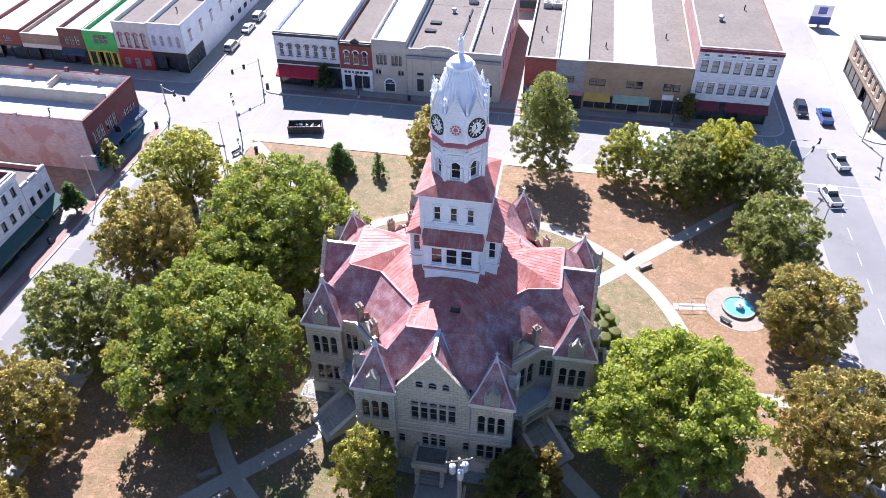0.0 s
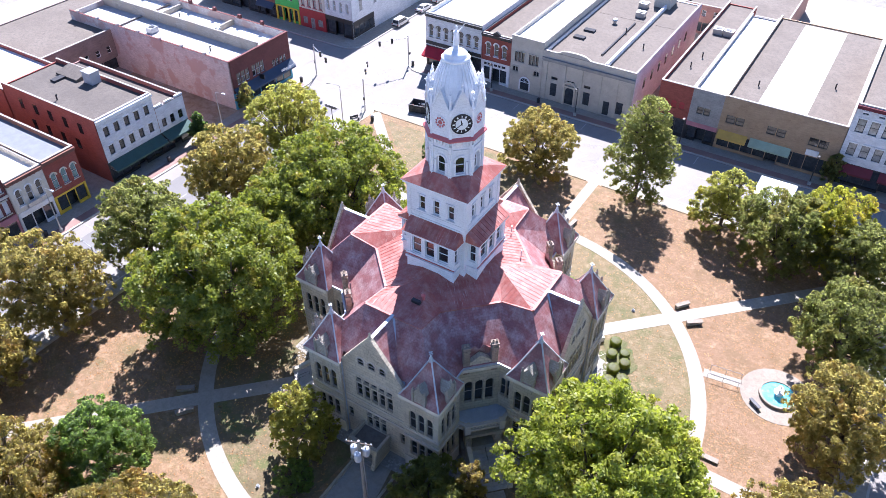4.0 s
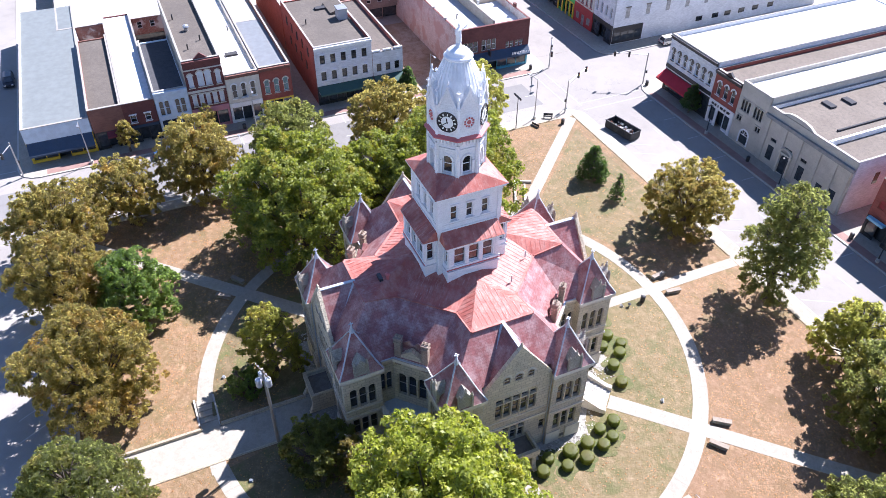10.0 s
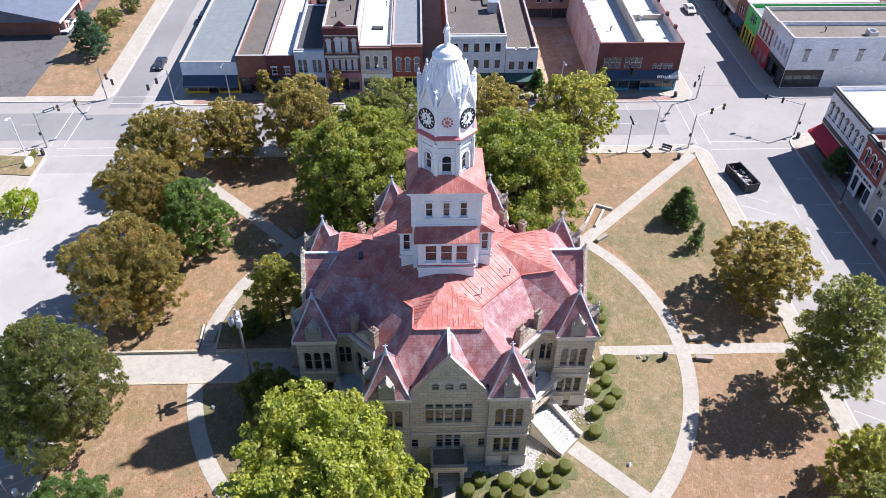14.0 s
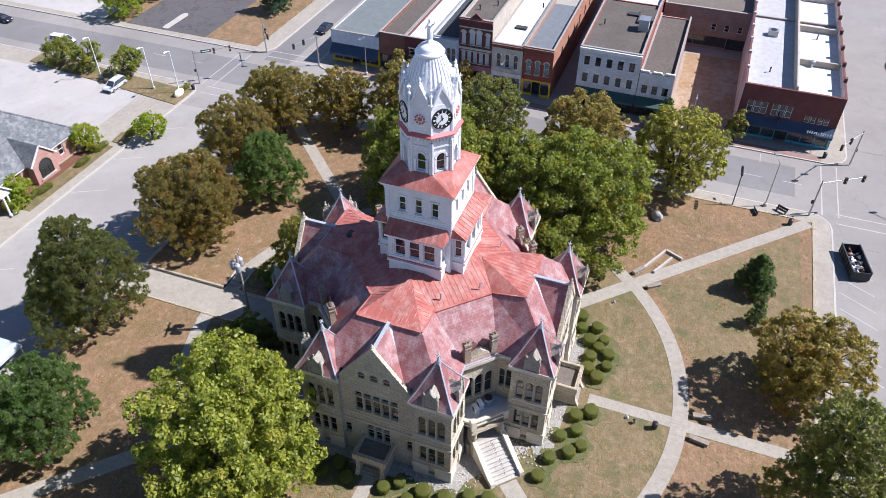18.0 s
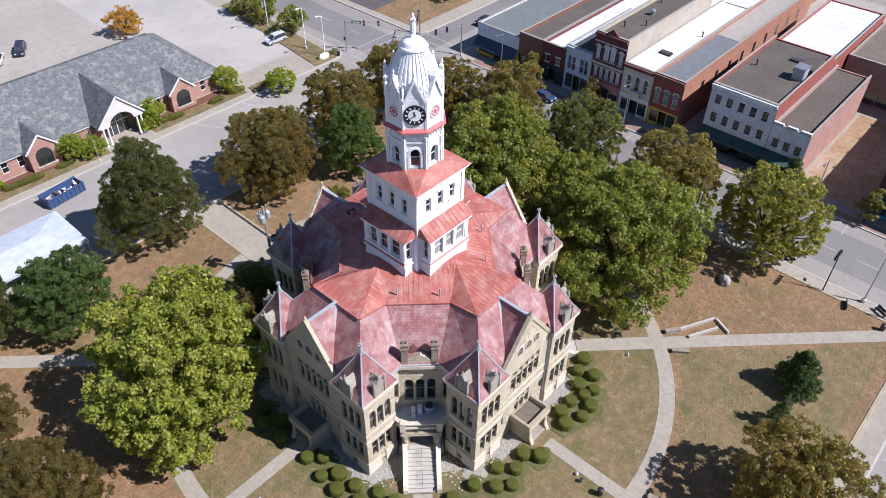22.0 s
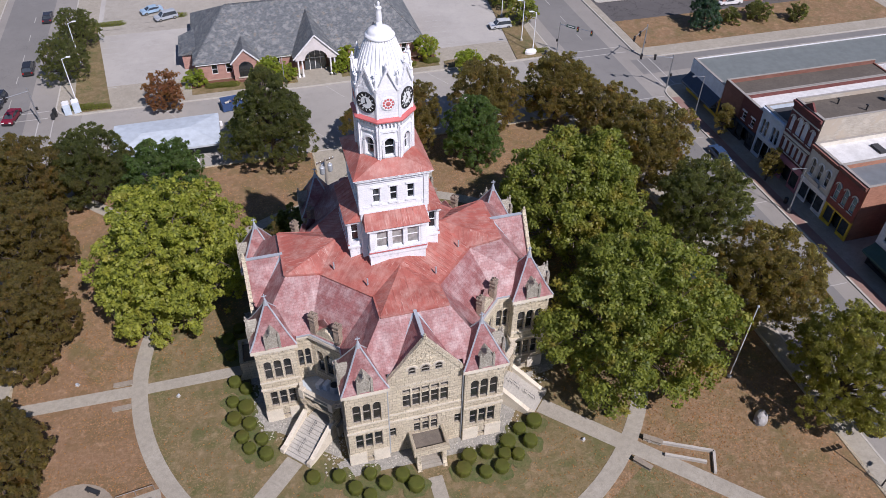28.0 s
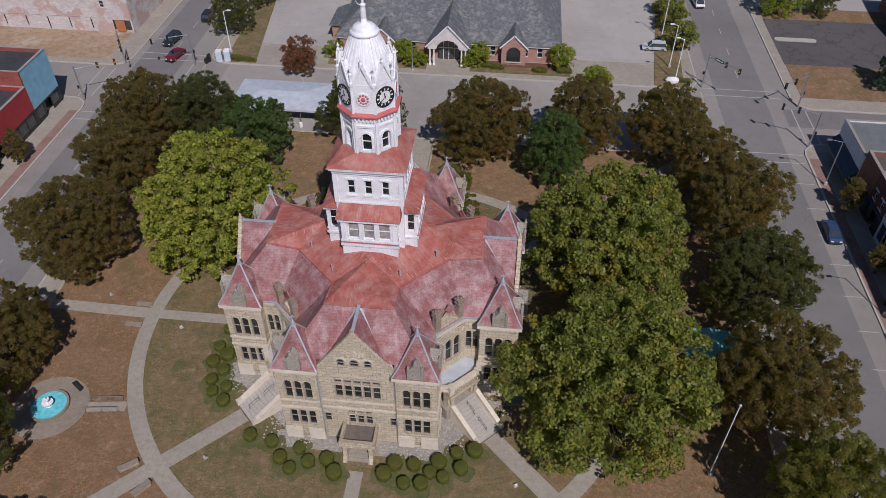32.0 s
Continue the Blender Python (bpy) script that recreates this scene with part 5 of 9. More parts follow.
LIME = masonry("limestone_blocks", (0.56, 0.52, 0.44), (0.52, 0.48, 0.41), (0.42, 0.39, 0.33), 1.2, 0.55, 0.008)
GREY_STONE = masonry("grey_stone_blocks", (0.36, 0.35, 0.33), (0.30, 0.29, 0.28), (0.24, 0.23, 0.22), 0.7, 0.3, 0.012)
CREAM = painted("cream_paint", (0.62, 0.58, 0.49), 0.7, 0.2)
PALE_BLUE = painted("pale_blue_paint", (0.52, 0.60, 0.68), 0.6, 0.15)
BLUE_WALL = painted("bright_blue_metal_siding", (0.22, 0.47, 0.60), 0.5, 0.15)
RED_WALL = painted("red_painted_wall", (0.36, 0.03, 0.035), 0.6, 0.15)
GREEN_WALL = painted("bright_green_paint", (0.07, 0.50, 0.10), 0.6, 0.1)
YELLOW = painted("yellow_paint", (0.72, 0.50, 0.04), 0.6, 0.1)
NAVY = painted("navy_canvas", (0.035, 0.06, 0.10), 0.8, 0.15)
CANVAS_RED = painted("red_canvas", (0.42, 0.015, 0.03), 0.8, 0.1)
CANVAS_GREEN = painted("dark_green_canvas", (0.035, 0.085, 0.07), 0.8, 0.15)
CANVAS_MAROON = painted("maroon_canvas", (0.14, 0.02, 0.03), 0.8, 0.1)
TURQ = painted("turquoise_paint", (0.08, 0.34, 0.44), 0.5, 0.15)
PINK = painted("dusty_pink_paint", (0.45, 0.2, 0.24), 0.7, 0.15)
TEAL_GLASS = glass("teal_tinted_glass", (0.05, 0.13, 0.14))
COPING = painted("grey_parapet_coping", (0.30, 0.28, 0.25), 0.8, 0.4)
STORE_GLASS = glass("shop_window_glass", (0.03, 0.035, 0.04))


def shop(x, y, turn, w, d, h, wall, roof, label, rows=(), side=None, base=3.3, store=DARK_METAL, awning=None, band=None, cornice=None,
         pane=GLASS, frame_material=WHITE, hood=None, bays=3, coping=COPING, drop=0.7, group="", extra_roof=None, category="shop"):
    """A shop building. x, y: its front's left end as one faces it; rows: (z0, z1, arched, [(u0, u1)])."""
    b = thing("shop_building", pose(x, y, WALK, 0, 0, turn), label, category, group)
    side = side or wall
    holes = [(a, z0 - base, c, z1 - base, ar) for z0, z1, ar, sp in rows for a, c in sp]
    part("front_wall", panel(Geo(), (0, 0, base), (1, 0, 0), w, h - base, holes, 0.25), wall, b)
    for z0, z1, ar, sp in rows:
        for a, c in sp:
            win = window(b, (0, 0, 0), (1, 0, 0), a, z0, c, z1, ar, frame_material, pane, 0.16)
            if hood:
                hw = c - a
                part("sill", Geo().box(-0.12, -0.26, -0.14, hw + 0.12, -0.15, 0.0), hood, win)
                g = Geo()
                if ar:
                    for i in range(6):
                        p, q = radians(30 * i), radians(30 * i + 30)
                        g.sweep([(hw / 2 + r * math.cos(t), -0.16, z1 - z0 - hw / 2 + r * math.sin(t)) for r, t in ((hw / 2, p), (hw / 2 + 0.2, p), (hw / 2 + 0.2, q), (hw / 2, q))], (0, -0.1, 0))
                else:
                    g.box(-0.15, -0.3, z1 - z0, hw + 0.15, -0.15, z1 - z0 + 0.22)
                part("hood", g, hood, win, "raised window surround")
    # shell
    part("side_wall", Geo().box(0, 0.26, 0, 0.3, d, h), side, b)
    part("side_wall", Geo().box(w - 0.3, 0.26, 0, w, d, h), side, b)
    part("back_wall", Geo().box(0.3, d - 0.3, 0, w - 0.3, d, h - 0.5), side, b)
    part("front_backing", Geo().box(0.3, 0.28, base, w - 0.3, 0.45, h), side, b)
    r = part("roof", Geo().box(0.3, 0.45, h - drop - 0.25, w - 0.3, d - 0.3, h - drop), roof, b)
    if extra_roof:
        k, mat2 = extra_roof
        part("roof_patch", Geo().box(0.3, d * k, h - drop, w - 0.3, d - 0.32, h - drop + 0.03), mat2, r)
    g = Geo()
    g.box(-0.03, -0.06, h, w + 0.03, 0.4, h + 0.1).box(-0.03, 0.4, h, 0.31, d, h + 0.07).box(w - 0.31, 0.4, h, w + 0.03, d, h + 0.07)
    part("coping", g, coping, b)
    if cornice:
        g = Geo().box(-0.02, -0.4, h - 0.45, w + 0.02, 0, h - 0.1).box(0, -0.2, h - 0.75, w, 0, h - 0.45)
        for i in range(int(w / 0.7)):
            g.box(0.2 + i * 0.7, -0.34, h - 0.72, 0.4 + i * 0.7, -0.2, h - 0.45)
        part("cornice", g, cornice, b, "bracketed cornice")
    # shop front: stall riser, glass between posts, door in the middle bay
    front = part("shopfront", Geo().box(0, 0.05, base - 0.35, w, 0.3, base).box(0, 0.05, 0, 0.35, 0.3, base - 0.35).box(w - 0.35, 0.05, 0, w, 0.3, base - 0.35), store, b)
    n = max(bays, 2)
    step = (w - 0.7) / n
    for i in range(n):
        a, c = 0.35 + step * i, 0.35 + step * (i + 1)
        door = i == n // 2
        y0 = 0.9 if door else 0.2
        part("shop_door" if door else "display_window", Geo().poly([(a + 0.08, y0, 0.1 if door else 0.55), (c - 0.08, y0, 0.1 if door else 0.55), (c - 0.08, y0, base - 0.4), (a + 0.08, y0, base - 0.4)]), STORE_GLASS, front)
        g = Geo().box(a - 0.06, 0.12, 0, a + 0.06, 0.28, base - 0.35)
        if not door:
            g.box(a + 0.06, 0.1, 0, c - 0.06, 0.3, 0.5)
        part("mullion", g, store, front)
    # added dark sheet: its colour stands for the unlit room behind the front
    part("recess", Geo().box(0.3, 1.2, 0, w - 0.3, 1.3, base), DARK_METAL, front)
    if band:
        mat2, z0, z1 = band
        part("sign_band", Geo().box(0.02, -0.12, z0, w - 0.02, 0, z1), mat2, b, "painted sign band")
    if awning:
        mat2, z0, z1, out, spans = awning
        for a, c in spans or [(0.1, w - 0.1)]:
            g = Geo().sweep([(a, 0, z1), (a, -out, z0), (a, -out, z0 - 0.3), (a, -out + 0.04, z0 - 0.3), (a, -out + 0.04, z0 - 0.02), (a, 0, z1 - 0.08)], (c - a, 0, 0))
            aw = part("awning", g, mat2, b, "sloping canvas awning")
            parts("awning_arm", Geo().tube((a + 0.1, 0, z0 - 0.1), (a + 0.1, -out, z0 - 0.1), 0.03).tube((c - 0.1, 0, z0 - 0.1), (c - 0.1, -out, z0 - 0.1), 0.03), GREY_METAL, aw)
    return b


def add(b, name, geo, material, label=""):
    return part(name, geo, material, b, label)


def vents(b, spots, h):
    """Small roof clutter: pipes, curbs and cooling units, parts of the building."""
    for kind, x, y in spots:
        if kind == "pipe":
            add(b, "roof_pipe", Geo().tube((x, y, h), (x, y, h + 0.9), 0.12).tube((x, y, h + 0.9), (x, y - 0.3, h + 1.0), 0.13), DARK_METAL)
        elif kind == "unit":
            u = add(b, "cooling_unit", Geo().box(x - 0.9, y - 0.8, h, x + 0.9, y + 0.8, h + 1.1), GREY_METAL, "grey rooftop cooling unit")
            part("fan_grille", Geo().lathe([(0.6, h + 1.1), (0.6, h + 1.18), (0.45, h + 1.16)], 14, x, y), DARK_METAL, u)
        elif kind == "curb":
            add(b, "skylight", Geo().box(x - 1.1, y - 0.6, h, x + 1.1, y + 0.6, h + 0.35), ROOF_DARK, "low roof hatch")
        else:
            add(b, "roof_vent", Geo().lathe([(0.35, h), (0.35, h + 0.5), (0.6, h + 0.7), (0.5, h + 1.0), (0.1, h + 1.15)], 12, x, y), GREY_METAL, "round metal roof vent")


WX, NY = -66.8, 66.5
W = lambda y0: (WX, y0, 90)
# west side, from south to north
b = shop(*W(-47.0), 10.4, 52, 6.5, PALE_BLUE, ROOF_BLUEGREY, "single-storey shop with a pale metal front and navy awning", base=3.9, store=YELLOW, awning=(NAVY, 2.3, 3.9, 1.6, None), bays=5, side=BR_WHITE, drop=0.25, group="shops round the square")
b = shop(*W(-36.5), 5.4, 30, 7.7, BR_BROWN, ROOF_MID, "low brown brick shop beside the metal-fronted one", base=3.4, group="shops round the square", awning=(CANVAS_MAROON, 2.6, 3.3, 0.8, [(2.0, 4.4)]))
b = shop(*W(-31.1), 5.3, 40, 7.7, BR_DARK, ROOF_WHITE, "low dark brick shop with two white windows", [(3.95, 5.4, False, [(0.9, 1.9), (3.3, 4.3)])], base=3.4, band=(NAVY, 2.9, 3.35), group="shops round the square", hood=WHITE)
b = shop(*W(-25.7), 5.6, 22, 8.8, PALE_BLUE, ROOF_DARK, "narrow pale blue two-storey shop", [(4.1, 6.9, True, [(0.5, 1.3), (1.45, 2.25), (3.2, 4.0), (4.15, 4.95)])], base=3.6, cornice=PALE_BLUE, store=PALE_BLUE, group="shops round the square", frame_material=PALE_BLUE)
b = shop(*W(-20.0), 6.4, 32, 13.3, BR_DARK, ROOF_MID, "tall dark brick shop with white boarded windows and pediment", [
    (8.3, 10.9, True, [(0.45, 1.3), (5.1, 5.95)]), (8.3, 11.2, True, [(2.0, 3.1), (3.3, 4.4)]), (4.7, 6.9, False, row(3.2, 0.8, 5, 0.36))], base=3.9, cornice=BR_DARK, pane=SHUTTER, hood=CREAM, store=PINK, band=(PINK, 3.2, 4.2), group="shops round the square", side=TAN_WALL)
add(b, "pediment", Geo().sweep([(1.9, 0, 13.3), (4.5, 0, 13.3), (3.2, 0, 14.4)], (0, 0.35, 0)), BR_DARK, "small brick pediment")
add(b, "sill_course", Geo().box(0, -0.12, 7.3, 6.4, 0, 7.7), CREAM)
add(b, "head_course", Geo().box(0, -0.1, 11.5, 6.4, 0, 11.7), CREAM)
vents(b, [("pipe", 2, 6), ("pipe", 4.6, 9), ("vent", 3, 14), ("pipe", 1.4, 20)], 12.6)
b = shop(*W(-13.5), 5.9, 38, 9.5, CREAM, ROOF_WHITE, "cream two-storey shop with three arched windows", [(4.8, 7.6, True, row(2.95, 0.9, 3, 0.75))], cornice=BR_BROWN, hood=WHITE, store=WHITE, group="shops round the square", band=(WHITE, 3.3, 3.9))
add(b, "balcony_rail", Geo().box(1.8, -0.5, 4.2, 4.1, 0, 4.35).box(1.8, -0.5, 4.35, 4.1, -0.44, 4.9), GREY_METAL, "small iron balcony")
vents(b, [("curb", 3, 9), ("pipe", 4.5, 20)], 8.8)
b = shop(*W(-7.5), 5.6, 56, 9.7, BR_RED, ROOF_SILVER, "red brick shop with teal windows and yellow shopfront", [(4.5, 7.2, True, row(2.8, 0.95, 3, 0.75))], cornice=BR_BROWN, pane=TEAL_GLASS, hood=CREAM, store=YELLOW, group="shops round the square", extra_roof=(0.4, GRAVEL), side=BR_ORANGE)
for i in range(9):
    add(b, "side_window", Geo().box(5.58, 7 + 5.2 * i, 5.2, 5.62, 8.1 + 5.2 * i, 7.2), GLASS, "dark side window")
b = shop(*W(2.7), 10.9, 24, 11.6, BR_WHITE, ROOF_MID, "white three-storey shop with rows of windows and green awning", [
    (8.2, 9.95, False, row(5.45, 0.95, 5, 1.05)), (4.9, 6.7, False, row(5.45, 0.95, 5, 1.05))], side=BR_RED, cornice=WHITE, base=3.9, awning=(CANVAS_GREEN, 2.9, 3.85, 1.7, None), bays=6, frame_material=DARK_METAL, hood=WHITE, group="shops round the square")
vents(b, [("curb", 6.6, 18), ("pipe", 2, 12)], 10.9)
hut = add(b, "roof_hut", Geo().box(8.3, 11.2, 10.9, 10.1, 13.4, 12.9), LEAD, "pale grey roof hut")
part("hut_roof", Geo().box(8.2, 11.1, 12.9, 10.2, 13.5, 13.05), GREY_METAL, hut)
add(b, "lean_to_roof", Geo().sweep([(7.6, 14.4, 10.9), (10.5, 14.4, 10.9), (10.5, 14.4, 11.9), (7.6, 14.4, 11.3)], (0, 5.5, 0)), ROOF_MID, "low dark lean-to roof")
for i in range(5):
    add(b, "side_window", Geo().box(-0.03, 4 + 3.8 * i, 8.0, 0.0, 5 + 3.8 * i, 9.8), GLASS, "side window")
for i in range(4):
    add(b, "side_window", Geo().box(-0.03, 6 + 3.8 * i, 4.6, 0.0, 7 + 3.8 * i, 6.4), GLASS, "side window")
b = shop(WX - 24.2, 2.7, 90, 10.8, 28, 10.2, BR_RED, ROOF_WHITE, "red brick rear building with a white roof", side=BR_RED, group="shops round the square", category="building")
b = shop(*W(13.7), 6.0, 27, 8.5, BR_WHITE, ROOF_MID, "white two-storey shop with stepped parapet beside a vacant lot", [(4.6, 6.2, False, row(3.0, 0.95, 3, 0.85))], side=BR_PINK, base=3.9, awning=(CANVAS_GREEN, 2.9, 3.85, 1.7, None), frame_material=DARK_METAL, group="shops round the square")
parts("parapet_step", Geo().box(0, 0, 8.5, 1.6, 0.4, 8.9).box(2.2, 0, 8.5, 3.8, 0.4, 8.9).box(4.4, 0, 8.5, 6.0, 0.4, 8.95), BR_WHITE, b)
b = shop(*W(31.1), 15.9, 45, 9.7, BR_DARK, ROOF_WHITE, "dark brick corner shop with turquoise shopfront and patched side wall", [
    (4.6, 6.9, False, row(2.9, 1.0, 3, 0.12) + row(6.9, 1.0, 3, 0.12)), (4.4, 5.7, False, row(11.6, 0.8, 2, 0.15) + row(13.7, 0.8, 2, 0.15))], side=STUCCO, base=3.3, store=TURQ, awning=(NAVY, 3.0, 4.3, 1.3, None), bays=7, group="shops round the square", coping=BR_DARK, drop=1.6)
add(b, "parapet_wall", Geo().box(8.0, 0.5, 8.0, 8.35, 45, 10.4), TAN_WALL, "dividing parapet wall")
add(b, "pale_roof", Geo().box(0.32, 0.5, 8.1, 7.98, 44.6, 8.13), ROOF_PALE, "pale grey roof coating")
for q in (14.0, 29.0):
    add(b, "roof_step", Geo().box(8.36, q, 8.1, 15.55, q + 0.35, 9.2), TAN_WALL, "low cross wall")
for q in (6, 12, 19, 26, 33, 40):
    add(b, "parapet_pier", Geo().box(15.5, q, 9.7, 16.02, q + 0.7, 10.5), BR_DARK)
add(b, "north_wall", Geo().box(15.9, 0.26, 0, 16.0, 45, 9.7), BR_DARK, "dark brick side wall")
add(b, "sign", Geo().box(6.6, -1.5, 3.9, 6.8, -0.3, 4.9), BLACK, "small projecting sign")
rnd = random.Random(5)
g = Geo()
for i in range(11):
    g.box(11.6 + i * 0.36, -1.34, 3.25 + rnd.uniform(0, 0.1), 11.6 + i * 0.36 + rnd.uniform(0.15, 0.26), -1.3, 3.55 + rnd.uniform(0.1, 0.3))
parts("sign_lettering", g, WHITE, b, "white awning lettering")
for i in range(7):
    add(b, "parapet_pier", Geo().box(-0.08, 6 + 6 * i, 9.7 - 0.35 * i, 0.4, 6.6 + 6 * i, 10.1), STUCCO)
vents(b, [("pipe", 4, 9), ("vent", 11, 14), ("pipe", 12, 26), ("unit", 4, 25)], 8.13)

# north side, from west to east
N = lambda x0: (x0, NY, 0)
b = shop(*N(-47.2), 13.0, 50, 11.2, BR_WHITE, ROOF_WHITE, "whitewashed corner shop with arched windows and red awning", [(6.4, 8.8, True, row(6.5, 0.9, 7, 0.85))], base=4.4, cornice=DARK_METAL, hood=ROOF_GREY, awning=(CANVAS_RED, 2.9, 4.2, 2.0, [(0.1, 10.6)]), band=(DARK_METAL, 4.7, 5.4), bays=6, group="shops round the square", side=BR_WHITE)
for i in range(8):
    add(b, "side_window", Geo().box(-0.04, 4 + 5.4 * i, 6.2, 0.0, 5 + 5.4 * i, 8.4), GLASS, "dark side window")
b = shop(*N(-34.1), 6.4, 50, 10.2, BR_RED, ROOF_GREY, "red brick shop with white arched windows", [(5.7, 8.4, True, row(3.2, 1.05, 3, 0.75))], base=4.4, cornice=DARK_METAL, hood=WHITE, store=WHITE, band=(WHITE, 3.3, 4.6), group="shops round the square")
add(b, "pediment", Geo().sweep([(2.2, -0.1, 10.2), (4.2, -0.1, 10.2), (3.2, -0.1, 10.9)], (0, 0.4, 0)), DARK_METAL, "small dark pediment")
for i, (a, c) in enumerate(((0.7, 1.3), (1.5, 2.0), (2.3, 2.6), (3.0, 3.7), (3.9, 4.4), (4.7, 5.5))):
    add(b, "lettering", Geo().box(a, -0.14, 3.75, c, -0.12, 4.2), BLACK, "dark worn lettering bar")
for x in (0.05, 2.0, 5.75):
    add(b, "front_pier", Geo().box(x, -0.1, 0, x + 0.6, 0.04, 3.3), WHITE, "white painted pier")
b = shop(*N(-27.6), 6.7, 50, 11.0, LIME, ROOF_WHITE, "pale stone shop with window groups and an arched door", [(6.0, 8.1, False, row(1.85, 0.6, 3, 0.12) + row(4.85, 0.6, 3, 0.12)), (4.0, 5.0, False, row(1.1, 0.5, 2, 0.1) + row(5.6, 0.5, 2, 0.1))], base=3.6, store=LIME, hood=LIME, group="shops round the square", frame_material=DARK_METAL, bays=3)
add(b, "stone_front", panel(Geo(), (0, -0.08, 0), (1, 0, 0), 6.7, 3.6, [(2.4, 0.5, 4.3, 3.1, True)], 0.1), LIME, "plain stone ground floor")
add(b, "arched_window", Geo().poly([(2.4, -0.02, 0.5), (4.3, -0.02, 0.5), (4.3, -0.02, 3.1), (2.4, -0.02, 3.1)]), STORE_GLASS, "dark arched window")
g = Geo()
for i in range(8):
    p, q = radians(22.5 * i), radians(22.5 * i + 22.5)
    g.sweep([(3.35 + r * math.cos(t), -0.1, 2.15 + r * math.sin(t)) for r, t in ((0.92, p), (1.2, p), (1.2, q), (0.92, q))], (0, -0.1, 0))
    if i in (2, 4, 6):
        g.beam((3.35, -0.09, 2.15), (3.35 + 0.93 * math.cos(p), -0.09, 2.15 + 0.93 * math.sin(p)), 0.05, 0.06)
g.box(2.15, -0.2, 0.4, 2.4, -0.1, 2.15).box(4.3, -0.2, 0.4, 4.55, -0.1, 2.15).box(2.4, -0.13, 2.1, 4.3, -0.06, 2.2)
add(b, "arch_surround", g, PLAIN_WHITE, "white arched window surround with glazing bars")
b = shop(*N(-20.8), 18.2, 38, 9.7, LIME, ROOF_GREY, "limestone bank building with raised parapet and tall windows", [(4.3, 4.9, False, [(2.0, 3.3), (5.2, 6.8), (8.7, 10.0)])], base=4.2, store=LIME, group="shops round the square", frame_material=DARK_METAL, bays=7, side=BR_WHITE, extra_roof=(0.62, ROOF_GREY))
add(b, "cornice", Geo().box(-0.05, -0.45, 8.15, 18.25, 0, 8.5).box(0, -0.25, 7.8, 18.2, 0, 8.15), GREY_STONE, "soot-darkened projecting stone cornice")
g = Geo().box(4.75, -0.36, 0, 5.05, -0.06, 3.7).box(6.95, -0.36, 0, 7.25, -0.06, 3.7).box(4.6, -0.45, 3.7, 7.4, -0.06, 4.0)
for i in range(6):
    p, q = radians(30 * i), radians(30 * i + 30)
    g.sweep([(6.0 + r * math.cos(t), -0.06, 4.0 + 0.62 * r * math.sin(t)) for r, t in ((1.0, p), (1.35, p), (1.35, q), (1.0, q))], (0, -0.36, 0))
add(b, "door_surround", g, STONE_SMOOTH, "carved stone door surround with curved pediment")
ph = add(b, "stair_penthouse", Geo().box(9.6, 32.6, 9.0, 13.0, 37.2, 11.8), LIME, "pale green-tinged stair penthouse")
part("penthouse_roof", Geo().box(9.8, 32.8, 11.8, 12.8, 37.0, 11.86), ROOF_GREY, ph)
part("penthouse_coping", Geo().box(9.5, 32.5, 11.8, 9.8, 37.3, 12.05).box(12.8, 32.5, 11.8, 13.1, 37.3, 12.05).box(9.8, 32.5, 11.8, 12.8, 32.8, 12.05).box(9.8, 37.0, 11.8, 12.8, 37.3, 12.05), DARK_METAL, ph)
add(b, "parapet_crest", Geo().sweep([(2.6, 0, 9.7), (9.6, 0, 9.7), (8.4, 0, 10.3), (7.2, 0, 10.5), (5.0, 0, 10.5), (3.8, 0, 10.3)], (0, 0.45, 0)), LIME, "raised parapet crest")
holes = [(2.0, 1.0, 3.3, 3.6, False), (5.1, 0.15, 6.9, 3.6, True), (8.8, 1.0, 10.1, 3.6, False), (12.9, 0.15, 14.1, 2.9, False), (15.4, 1.0, 16.7, 3.4, False)]
add(b, "stone_front", panel(Geo(), (0, -0.08, 0), (1, 0, 0), 18.2, 4.2, holes, 0.1), LIME, "dressed stone ground floor")
for a, z0, c, z1, ar in holes:
    add(b, "bank_door" if z0 < 0.5 else "bank_window", Geo().poly([(a, -0.02, z0), (c, -0.02, z0), (c, -0.02, z1), (a, -0.02, z1)]), STORE_GLASS)
for x in (0.4, 4.2, 7.6, 11.4, 14.6, 17.2):
    add(b, "pilaster", Geo().box(x, -0.22, 0, x + 0.7, 0.04, 7.8), LIME)
add(b, "parapet_wall", Geo().box(12.0, 0.5, 9.0, 12.4, 37.6, 9.9), WHITE, "white dividing parapet")
vents(b, [("vent", 6.0, 20), ("curb", 2.8, 10), ("curb", 3.2, 14), ("unit", 9.2, 26), ("pipe", 15, 12), ("pipe", 9.6, 17), ("unit", 8, 31)], 9.0)
add(b, "roof_beam", Geo().box(9.4, 5, 9.0, 9.7, 22, 9.3), ROOF_DARK)
for i in range(7):
    add(b, "side_window", Geo().box(18.2, 5 + 4 * i, 4.6, 18.24, 6 + 4 * i, 6.6), GLASS, "dark side window")
b = shop(*N(1.9), 5.8, 42, 9.9, BR_RED, ROOF_GREY, "red brick shop with blocked windows", [(5.3, 6.8, True, row(2.9, 1.1, 3, 0.35))], pane=RED_WALL, frame_material=BR_RED, group="shops round the square", base=3.6)
add(b, "sign", Geo().box(0.6, -0.9, 3.4, 3.4, -0.2, 3.8), BLUE_WALL, "blue shop sign")
vents(b, [("pipe", 2.4, 9), ("pipe", 3, 14), ("unit", 2.4, 26), ("unit", 4.4, 26)], 9.2)
